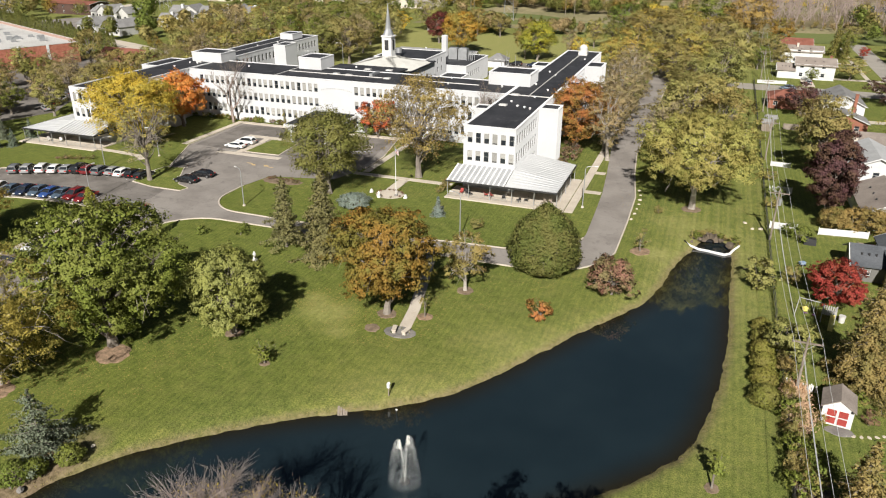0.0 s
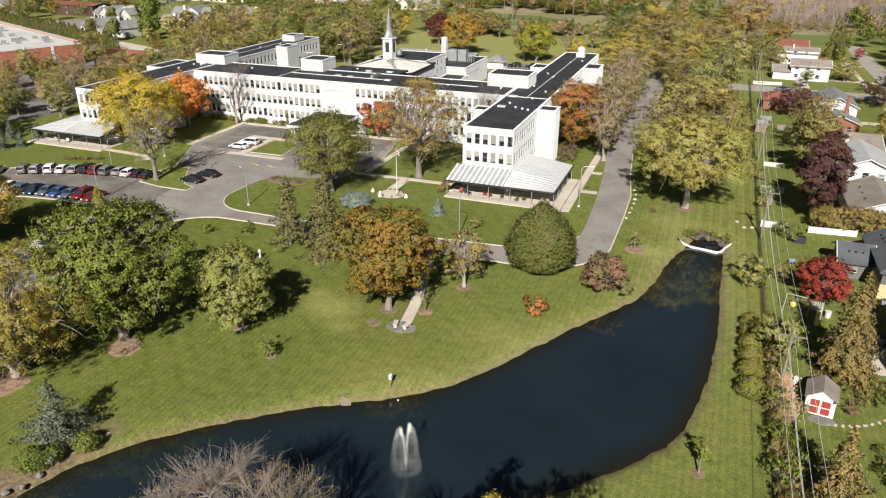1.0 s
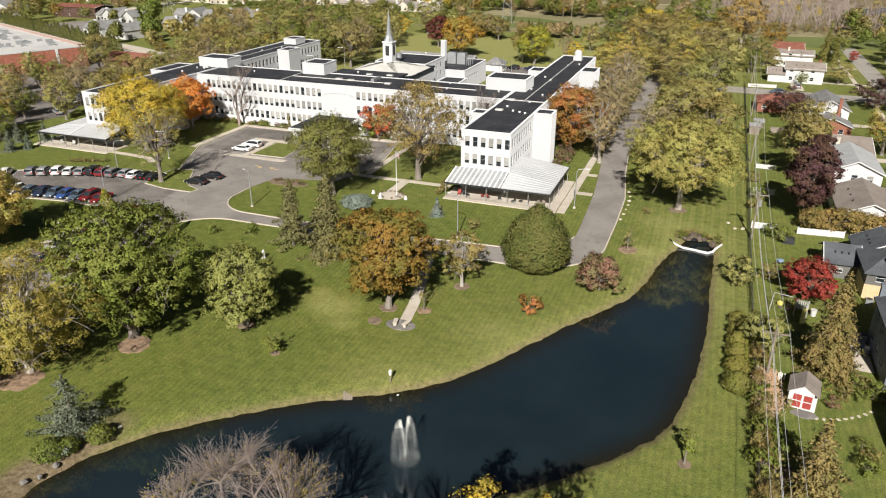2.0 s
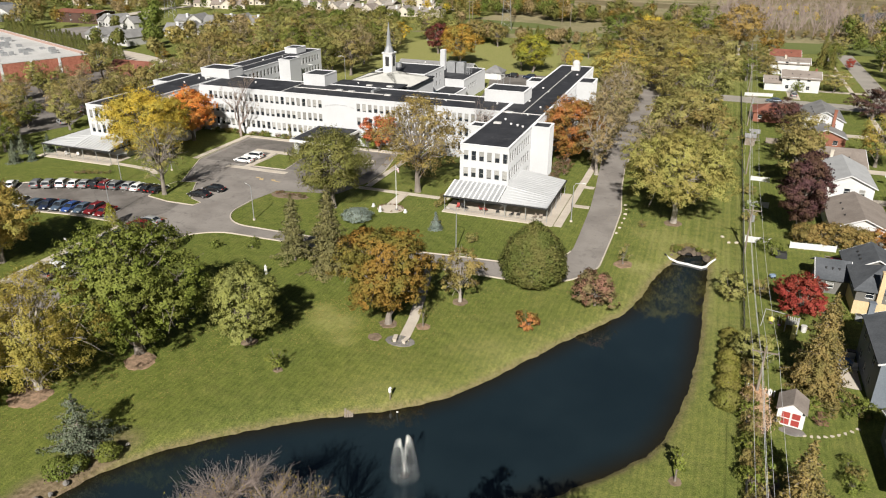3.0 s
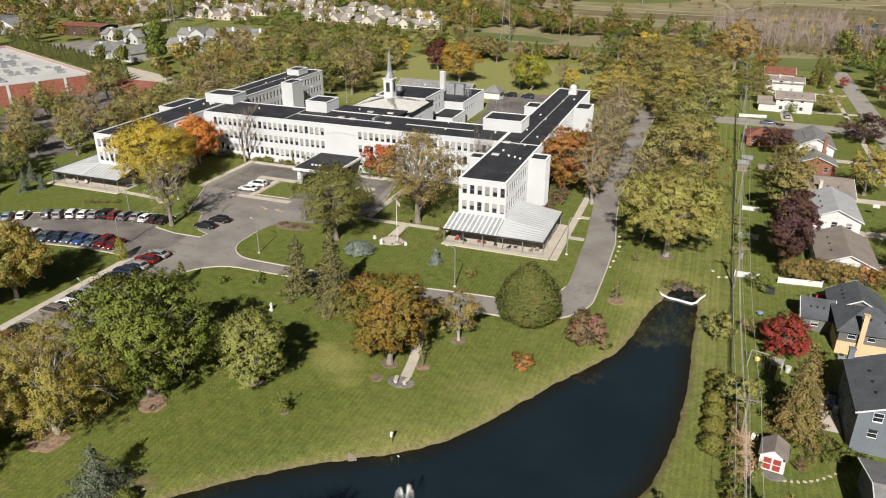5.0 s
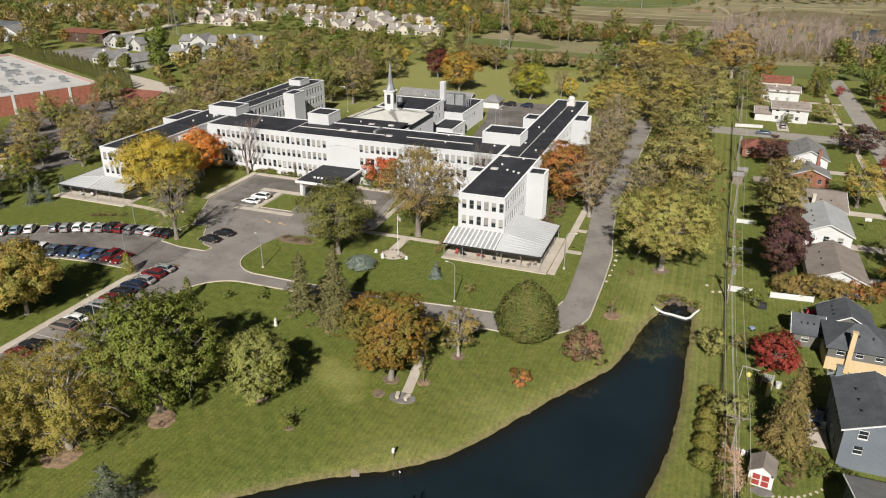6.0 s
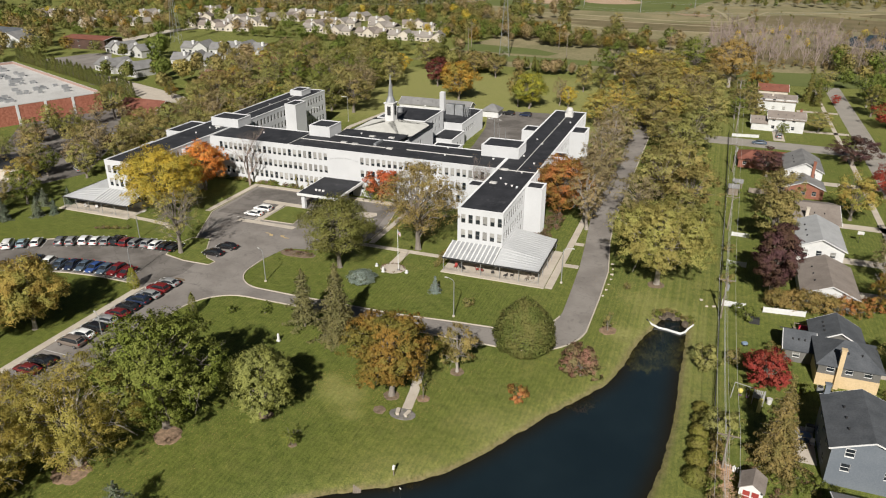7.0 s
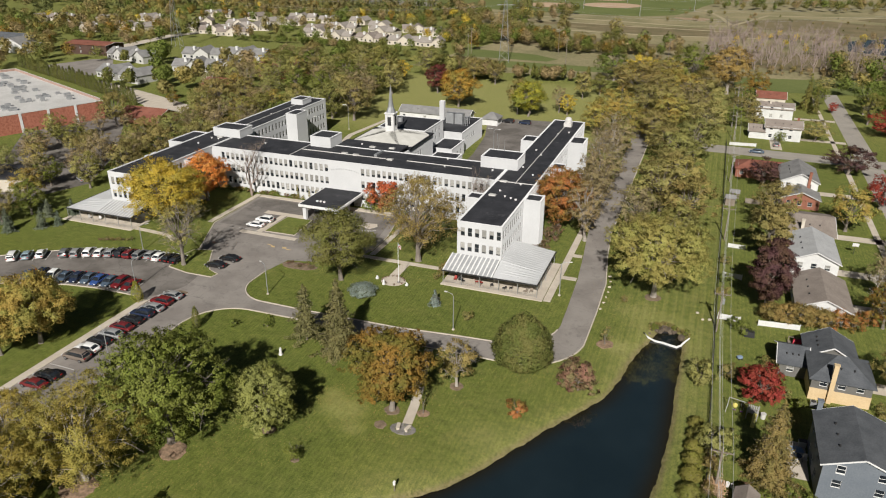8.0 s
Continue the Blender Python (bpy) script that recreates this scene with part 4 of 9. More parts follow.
def globe_meshes(seed, h, r, leaf, count, size, low=0.0, waist=0.4, rough=0.05, tip=2.2):
    """A dense clipped or rounded crown: leaves close over a smooth swelling form, widest at the waist."""
    rng = np.random.default_rng(seed)
    s = Shape().tube([(0, 0, -0.1), (0, 0, max(low, 0.1) + 0.2), (0, 0, h * 0.6)], [0.1 + 0.012 * h, 0.08 + 0.01 * h, 0.03], 7)
    for i in range(14):
        a = i * 2.4
        limb(s, (0, 0, low + 0.1 * h), (0.75 * r * math.cos(a), 0.75 * r * math.sin(a), low + (h - low) * (0.2 + 0.04 * i)), 0.05, 0.012, rng)
    g = rng.uniform(0, 1, count) ** 0.85
    wide = np.where(g < waist, np.sqrt(np.clip(1 - ((waist - g) / waist) ** 2, 0, 1)), np.clip(1 - np.abs((g - waist) / (1 - waist)) ** tip, 0, 1) ** 0.75)
    ang = rng.uniform(0, 2 * math.pi, count)
    swell = 1 + rough * (np.sin(5 * ang + 9 * g) + np.sin(7 * ang - 13 * g + 2)) + rng.normal(size=count) * 0.05 - 0.16 * rng.uniform(0, 1, count) ** 4
    q = wide * r * swell
    p = np.stack([q * np.cos(ang), q * np.sin(ang), low + (h - low) * g * (1 + 0.02 * rng.normal(size=count))], 1)
    p[:, 2] = np.maximum(p[:, 2], 0.08)
    out = np.stack([np.cos(ang) * wide, np.sin(ang) * wide, (g - waist) * 1.5], 1)
    out /= np.linalg.norm(out, axis=1, keepdims=True) + 1e-9
    out = out + rng.normal(size=(count, 3)) * 0.38
    return s.mesh("trunk", BARK), leaves_mesh("crown", p, out, rng.uniform(0.7, 1.3, count) * size, LEAF[leaf], rng, 0.9)


def plant(name, meshes, x, y, label, category="tree", group="", scale=1.0, turn=0.0, z=0.0, wide=1.0):
    t = thing(name, label, category, group, pose(x, y, z, 0, 0, turn) @ Matrix.Diagonal((scale * wide, scale * wide, scale, 1)))
    hang("trunk", meshes[0], t)
    if meshes[1]:
        hang("crown", meshes[1], t)
    return t


def bed(x, y, r, label="round mulch bed under a tree", material=None, squash=1.0):
    """A low uneven mound of mulch."""
    rng = np.random.default_rng(int(abs(x * 31 + y * 17)))
    n = 32
    rim = [(x + r * w * math.cos(2 * math.pi * i / n), y + r * w * squash * math.sin(2 * math.pi * i / n)) for i, w in enumerate(1 + 0.05 * np.sin(np.arange(n) * 0.39 + x) + 0.03 * np.sin(np.arange(n) * 0.98 + y) + rng.uniform(-0.07, 0.07, n))]
    s = Shape()
    s.loft([[(a, b, -0.04) for a, b in rim], [(x + (a - x) * 0.92, y + (b - y) * 0.92, 0.05) for a, b in rim], [(x + (a - x) * 0.4, y + (b - y) * 0.4, 0.09) for a, b in rim]])
    tagged(s.make("mulch_bed", material or MULCH), label, "mulch bed", kind="structure")


# park trees between drive and pond
plant("maple_tree", broad_meshes(1, 18.6, 9.2, "green", 46000, 0.165, 0.06, 46, 0.76, twigs=3, loose=0.36), -61.0, 54.5, "large green maple with pale limbs on the lawn")
bed(-59.6, 53.0, 2.1, "wide leaf-strewn mulch bed under the maple", LITTER)
plant("silver_maple_tree", broad_meshes(2, 11.5, 5.6, "silvery", 25000, 0.135, 0.05, 46, 0.94, upright=0.35), -49.5, 61.8, "grey-green young maple on the lawn")
bed(-49.5, 61.8, 1.1)
plant("oak_tree", broad_meshes(3, 14.6, 7.1, "rust", 34000, 0.15, 0.12, 56, 0.96, twigs=1), -34.4, 72.7, "oak turning from green to rusty orange")
bed(-34.4, 72.7, 1.3)
plant("spruce_tree", spruce_meshes(4, 11.3, 2.9, "spruce", 20, 11, 0.15, 0.16, 0.15, 0.7, 0.4, 20), -57.3, 86.3, "thin olive spruce beside the drive")
plant("spruce_tree", spruce_meshes(5, 14.2, 4.0, "spruce", 28, 13, 0.16, 0.04, 0.2, 0.8, 0.38, 22), -50.1, 85.1, "tall dense olive spruce beside the drive")
plant("pear_tree", globe_meshes(6, 10.0, 4.8, "pear", 24000, 0.15, 0.15, 0.36, 0.05, 1.6), -18.7, 91.6, "dense rounded dark green pear tree by the kerb")
bed(-18.7, 91.2, 1.4)
plant("young_tree", broad_meshes(7, 8.6, 3.9, "olive", 5200, 0.14, 0.2, 26, 0.55, twigs=6, bark=BARK_PALE), -27.2, 82.2, "half-bare young tree with pale branches")
bed(-27.2, 82.2, 1.2)
plant("crabapple_tree", broad_meshes(8, 5.2, 3.6, "mauve", 5200, 0.17, 0.05, 20, 0.7, twigs=2), -8.6, 88.2, "low spreading dusky red crabapple by the pond")
plant("burning_bush", broad_meshes(9, 2.7, 1.6, "deep", 1500, 0.13, 0.02, 12, 0.7, twigs=2), -16.0, 78.2, "small orange bush alone on the lawn", "bush")
plant("sugar_maple_tree", broad_meshes(10, 17.4, 9.6, "maple", 46000, 0.155, 0.20, 62, 0.95, bark=BARK_PALE, twigs=1), -0.4, 125.7, "broad yellow-green maple beside the mown strip")
bed(-0.4, 125.5, 1.7)
plant("sapling", broad_meshes(11, 4.0, 1.5, "olive", 500, 0.13, 0.1, 9, 0.4, twigs=4), -6.7, 103.9, "thin half-bare sapling in a mulch bed")
bed(-6.7, 103.9, 1.6, material=LITTER)
plant("sapling", broad_meshes(12, 4.2, 1.0, "green", 420, 0.15, 0.3, 7, 0.7, twigs=2), 5.0, 54.3, "young green sapling in a mulch ring")
bed(5.0, 54.3, 0.7)
plant("sapling", broad_meshes(13, 3.4, 1.0, "olive", 320, 0.14, 0.35, 7, 0.6, twigs=2), -29.6, 73.6, "little sapling in a round bed")
bed(-29.6, 73.6, 1.0, material=LITTER)
plant("sapling", broad_meshes(14, 3.2, 1.5, "green", 620, 0.14, 0.15, 8, 0.6, twigs=3), -42.4, 57.4, "little low tree on the lawn")
bed(-42.4, 57.4, 0.6)
plant("locust_tree", broad_meshes(15, 15.5, 8.4, "locust", 46000, 0.11, 0.05, 56, 0.72, twigs=4, bark=BARK_PALE), -66.5, 44.0, "airy yellowing locust tree", "tree")
bed(-66.5, 42.6, 2.6, "brown leaf-strewn bed under the locust", LITTER)
plant("locust_tree", broad_meshes(16, 13.5, 6.4, "locust", 30000, 0.11, 0.14, 44, 0.7, twigs=4, bark=BARK_PALE), -75.0, 41.5, "airy yellowing locust tree")
plant("locust_tree", broad_meshes(17, 15.5, 6.5, "locust", 30000, 0.11, 0.14, 44, 0.7, twigs=4, bark=BARK_PALE), -70.0, 33.5, "airy yellowing locust tree")
plant("locust_tree", broad_meshes(18, 13.4, 7.2, "bronze", 28000, 0.155, 0.16, 44, 0.97, loose=0.7), -101.0, 68.5, "full bronze-gold tree behind the parked cars")
plant("locust_tree", broad_meshes(36, 11.5, 5.2, "bronze", 15000, 0.16, 0.16, 36, 0.95, loose=0.7), -104.2, 63.0, "bronze-gold tree behind the parked cars")
plant("blue_spruce_tree", spruce_meshes(19, 6.8, 3.7, "blue", 10, 8, 0.11, 0.04, 0.02, 0.7, 0.45, 34), -53.6, 37.6, "blue-green spruce on the pond bank")
plant("blue_spruce", spruce_meshes(20, 3.4, 1.3, "paleblue", 16, 12, 0.10, 0.02, 0.1), -40.4, 106.8, "small conical blue spruce on the front lawn")
plant("arborvitae", globe_meshes(21, 4.4, 1.15, "citron", 1700, 0.09, 0.0, 0.22, 0.06, 1.4), -96.0, 87.2, "golden conical arborvitae by the car park", "shrub")
plant("cypress", globe_meshes(22, 4.4, 0.72, "dark", 1500, 0.08, 0.0, 0.3, 0.06, 2.0), -78.5, 82.8, "slim dark green column by the kerb", "shrub")
plant("honey_locust_tree", broad_meshes(23, 15.2, 8.4, "moss", 24000, 0.165, 0.2, 34, 0.72, twigs=2, loose=0.8), -63.0, 110.2, "dark green tree on the front lawn beside the court")
plant("ash_tree", broad_meshes(24, 20.5, 9.0, "ash", 18000, 0.16, 0.16, 46, 0.68, twigs=5, loose=0.8), -51.3, 124.7, "tall thinning rust-brown tree before the main front")
plant("red_maple_tree", broad_meshes(25, 9.2, 4.6, "scarlet", 5200, 0.2, 0.10, 24, 0.75), -71.2, 148.6, "small orange-red maple against the white wall")
plant("norway_maple_tree", broad_meshes(26, 16.0, 7.4, "deep", 26000, 0.16, 0.12, 52, 0.95, loose=0.8), -26.3, 155.0, "deep orange maple beside the east wing")
plant("linden_tree", broad_meshes(27, 15.5, 5.2, "brown", 9000, 0.15, 0.15, 34, 0.5, twigs=6, bark=BARK_PALE), -18.6, 149.5, "grey half-bare tree beside the drive")
plant("golden_ash_tree", broad_meshes(28, 16.4, 9.6, "golden", 34000, 0.17, 0.12, 76, 0.96, loose=0.9), -117.5, 122.0, "large golden tree before the west wing")
plant("hackberry_tree", broad_meshes(29, 15.8, 6.4, "yellowgreen", 7000, 0.12, 0.24, 36, 0.4, twigs=7), -98.5, 104.2, "brown thinning tree on the grass island")
plant("sugar_maple_tree", broad_meshes(30, 13.4, 6.2, "orange", 17000, 0.18, 0.14, 46, 0.95, loose=0.8), -119.5, 140.5, "bright orange maple before the white front")
plant("bare_tree", bare_meshes(31, 17.0, 6.5, "brown", 500, 5), -110.5, 148.0, "bare grey tree against the white front")
plant("bare_tree", bare_meshes(32, 15.5, 5.0, "brown", 300, 5), -46.9, 147.0, "bare grey tree in the corner of the wings")
# trees on the near bank, seen from above
plant("bare_tree", twiggy_meshes(33, 15.6, 9.4, "gold", 3600, 84, 15), -24.6, 25.4, "bare twiggy crown on the near bank")
plant("bare_tree", twiggy_meshes(34, 15.4, 5.6, "gold", 300, 34, 12), -14.0, 25.0, "bare twiggy crown on the near bank")
plant("oak_tree", broad_meshes(35, 16.4, 4.2, "gold", 12000, 0.12, 0.16, 30, 0.7, twigs=4), -8.2, 27.6, "yellow-brown thinning oak on the near bank")
plant("oak_tree", broad_meshes(37, 16.0, 4.4, "gold", 12000, 0.12, 0.16, 30, 0.7, twigs=4), -2.6, 28.6, "yellow-brown thinning oak on the near bank")

# the neighbours' trees and shrubs
plant("crimson_maple_tree", broad_meshes(40, 16.5, 4.2, "purple", 20000, 0.18, 0.10, 46, 1.0, loose=0.8), 20.6, 126.5, "dark purple maple behind the fence")
plant("burning_bush_tree", broad_meshes(41, 6.2, 3.7, "red", 14000, 0.12, 0.03, 40, 0.92), 18.9, 95.6, "crimson spreading maple on the neighbour's lawn")
plant("larch_tree", spruce_meshes(42, 13.0, 3.9, "larch", 26, 12, 0.13, 0.05, 0.2, 0.75, 0.38, 34), 19.4, 76.4, "bronze feathery conifer by the shed")
plant("larch_tree", spruce_meshes(43, 9.0, 3.2, "larch", 18, 11, 0.15, 0.05, 0.2, 0.8, 0.4, 22), 15.9, 53.2, "bronze feathery conifer on a neighbour's lawn")
plant("elm_tree", broad_meshes(44, 14.5, 4.8, "olive", 9000, 0.24, 0.12, 30, 0.8), 21.5, 152.0, "tall olive tree in a back garden")
for i, y in enumerate((85.0, 82.0, 79.0, 76.0, 72.8, 69.0)):
    r = 1.18 + 0.09 * i
    plant("clipped_bush", globe_meshes(50 + i, 1.42 * r, r * 0.86, "box", 3800, 0.09, 0.0, 0.42, 0.09), 9.75 - 0.03 * i, y, "clipped round yellow-green bush in a row", "bush", "row of clipped bushes")
plant("viburnum_bush", broad_meshes(60, 5.0, 2.9, "silver", 4200, 0.16, 0.05, 18, 0.7, twigs=2), 12.6, 79.2, "loose grey-green bush by the fence", "bush")
plant("viburnum_bush", broad_meshes(61, 4.4, 2.6, "silver", 3200, 0.16, 0.05, 16, 0.65, twigs=2), 9.6, 97.0, "loose grey-green bush by the fence", "bush")


# ---- chapel, annexes and porches of the white building ----
TALL = window_meshes(0.8, 5.4)


def chapel():
    x0, y0, x1, y1, z = -92.6, 165.0, -73.4, 191.0, 10.4
    windowed(x1, y0, 0, 1, y1 - y0, 0, z, [10.2, 12.0, 13.8, 15.6], [(2.8, 8.2)], building, TALL, 0.8, blinds=0)
    windowed(x0, y1, 0, -1, y1 - y0, 0, z, [], [], building)
    wall_face(x0, y0, 1, 0, x1 - x0, 0, z, []).make("wall", WHITE_WALL, building)
    wall_face(x1, y1, -1, 0, x1 - x0, 0, z, []).make("wall", WHITE_WALL, building)
    s = Shape().box(x0 - 0.3, 172.0, z, x1 + 0.3, y1 + 0.3, z + 0.3)
    s.make("roof_rim", ROOFING, building)
    cut = 2.6
    ring = lambda a, h: [(x0 + a + cut, 172.2 + a, h), (x1 - a - cut, 172.2 + a, h), (x1 - a, 172.2 + a + cut, h), (x1 - a, y1 - a - cut, h), (x1 - a - cut, y1 - a, h), (x0 + a + cut, y1 - a, h), (x0 + a, y1 - a - cut, h), (x0 + a, 172.2 + a + cut, h)]
    Shape().loft([ring(0.1, z + 0.3), ring(8.4, z + 2.6)]).make("chapel_roof", SLATE, building, "low pyramid roof of pale panels")
    Shape().box(x0, y0, HEIGHT - 0.5, x1, 171.9, HEIGHT - 0.1).make("roof", ROOFING, building)
    # steeple
    cx, cy, zb = -83.0, 181.6, z + 2.4
    tower = Shape().box(cx - 1.35, cy - 1.35, zb - 0.6, cx + 1.35, cy + 1.35, zb + 5.2)
    tower.box(cx - 1.55, cy - 1.55, zb + 5.2, cx + 1.55, cy + 1.55, zb + 5.5)
    steeple = tower.make("steeple", WHITE, building, "white square bell tower with a grey spire")
    for k, (ax, ay) in enumerate(((0, -1.36), (1.36, 0), (0, 1.36), (-1.36, 0))):
        b = Shape()
        b.box(-0.55, -0.05, 0, 0.55, 0.03, 2.6)
        hang("louvre", b.mesh("louvre", DARK_METAL), steeple, at=pose(cx + ax, cy + ay, zb + 1.8, 0, 0, 90 * k))
    sides = 8
    ring = lambda r, h: [(cx + r * math.cos(2 * math.pi * (i + 0.5) / sides), cy + r * math.sin(2 * math.pi * (i + 0.5) / sides), h) for i in range(sides)]
    Shape().loft([ring(1.5, zb + 5.5), ring(0.8, zb + 7.2), ring(0.04, zb + 13.6)]).make("spire", STEEL, steeple)


def annex():
    def plain_block(x0, y0, x1, y1, z0, z1, east=(), south=(), rows=((1.2, 2.6),)):
        windowed(x0, y0, 1, 0, x1 - x0, z0, z1, south, rows, building, SMALL, 0.9, blinds=0.3)
        windowed(x1, y0, 0, 1, y1 - y0, z0, z1, east, rows, building, SMALL, 0.9, blinds=0.3)
        wall_face(x1, y1, -1, 0, x1 - x0, z0, z1, []).make("wall", WHITE_WALL, building)
        wall_face(x0, y1, 0, -1, y1 - y0, z0, z1, []).make("wall", WHITE_WALL, building)
        flat_roof(x0, y0, x1, y1, z1, building)

    plain_block(-92.0, 191.0, -76.0, 207.0, 0, 11.0, [3, 6, 9, 12], rows=((2, 3.4), (6, 7.4), (8.4, 9.8)))
    plain_block(-82.5, 208.0, -69.8, 230.0, 0, 6.8, [2, 4, 6, 8, 10, 12], rows=((3.2, 4.6),))
    plain_block(-76.0, 196.0, -69.0, 208.0, 0, 4.6, [2, 5, 8])
    plain_block(-73.3, 186.0, -65.0, 194.5, 0, 4.0)
    Shape().box(-83.2, 222.6, 0, -81.6, 224.2, 13.2).make("chimney", WHITE_WALL, building, "square white chimney")
    for i in range(2):
        unit = Shape().box(-79.5 + i * 3.2, 219.0, 6.66, -76.7 + i * 3.2, 221.5, 10.0)
        unit.box(-79.3 + i * 3.2, 219.2, 10.0, -76.9 + i * 3.2, 221.3, 10.15)
        unit.make("cooling_unit", STEEL, building, "grey rooftop cooling unit")
    for i in range(4):
        Shape().tube([(-73.2 + i * 0.6, 218.0, 6.6), (-73.2 + i * 0.6, 218.0, 9.4), (-73.2 + i * 0.6, 220.5, 9.4), (-73.2 + i * 0.6, 220.5, 6.6)], [0.12] * 4, 6).make("roof_pipe", STEEL, building)
    Shape().pole(-88.2, 200.0, 10.8, 12.2, 0.9, 0.9, 12).make("vent_drum", STEEL, building)


SMALL = window_meshes(0.9, 1.4)
chapel()
annex()


def roof_bits():
    """Vents, skylights, hatches, and the white seams on the black roofs."""
    vent = Shape().pole(0, 0, 0, 0.35, 0.28, 0.28, 10)
    vent.tube([(0, 0, 0.35), (0, 0, 0.5), (0, 0, 0.62)], [0.42, 0.38, 0.05], 10)
    vent = vent.mesh("vent", WHITE)
    hatch = Shape().box(-0.8, -0.5, 0, 0.8, 0.5, 0.3).mesh("skylight", MEMBRANE)
    for x, y in ((-36.2, 140.5), (-34.6, 139.8), (-38.4, 144.0), (-33.3, 139.2), (-35.0, 150.0), (-34.0, 158.0), (-38.0, 163.5), (-44.5, 158.2), (-57.0, 157.0), (-58.5, 163.5), (-86.0, 168.0), (-36.2, 176.0), (-38.5, 180.0), (-36.5, 199.0), (-33.8, 202.0), (-112, 159), (-129.6, 152), (-127.2, 158), (-130, 190), (-128, 198), (-129.5, 158.0), (-83.5, 210)):
        hang("vent", vent, building, at=pose(x, y, HEIGHT - 0.14 if y < 208 or x > -80 else 10.9) @ Matrix.Scale(0.68, 4))
    for x, y in ((-82.0, 166.6), (-76.4, 167.2), (-86.5, 158.3), (-83.0, 158.0), (-72.6, 157.4), (-39.5, 151.0), (-39.2, 140.6), (-128, 160)):
        hang("skylight", hatch, building, at=pose(x, y, HEIGHT - 0.14))
    for x0, y0, x1, y1 in ((-36.6, 150.5, -36.4, 212.0), (-41.0, 150.9, -31.9, 151.15), (-124.4, 150.2, -124.2, 164.0), (-99.7, 151.3, -99.5, 164.3), (-68.0, 158.0, -50.0, 158.2), (-129.6, 170.0, -129.4, 205.0), (-99.4, 157.7, -74.0, 157.9)):
        Shape().box(x0, y0, HEIGHT - 0.2, x1, y1, HEIGHT + 0.02).make("roof_seam", MEMBRANE, building)
    dome = Shape()
    dome.box(-36.9, 209.0, HEIGHT - 0.2, -34.5, 211.4, HEIGHT + 1.0)
    dome.tube([(-35.7, 210.2, HEIGHT + 1.0), (-35.7, 210.2, HEIGHT + 2.0), (-35.7, 210.2, HEIGHT + 2.6), (-35.7, 210.2, HEIGHT + 2.8)], [1.1, 1.1, 0.7, 0.1], 12)
    dome.make("roof_ventilator", MEMBRANE, building, "pale round ventilator on the roof")
    pipe = Shape().box(-77.8, 158.6, HEIGHT - 0.1, -77.0, 163.0, HEIGHT + 0.5)
    pipe.make("roof_duct", STEEL, building)
    for x, y in ((-44.0, 167.0), (-47.5, 172.0), (-46.0, 168.5)):
        Shape().tube([(x, y, 14.5), (x, y, 17.6)], [0.06, 0.04], 6).make("mast", STEEL, building)
    # row of small letters over the entrance, too small to read
    for i in range(17):
        a = (i - 8) / 8
        if i in (2, 8, 13):
            continue
        Shape().box(-82.8 + a * 3.9 - 0.10, 150.94, 9.78 - 0.55 * a * a, -82.8 + a * 3.9 + 0.10, 150.99, 9.98 - 0.55 * a * a).make("letter_bar", STEEL, building)


roof_bits()


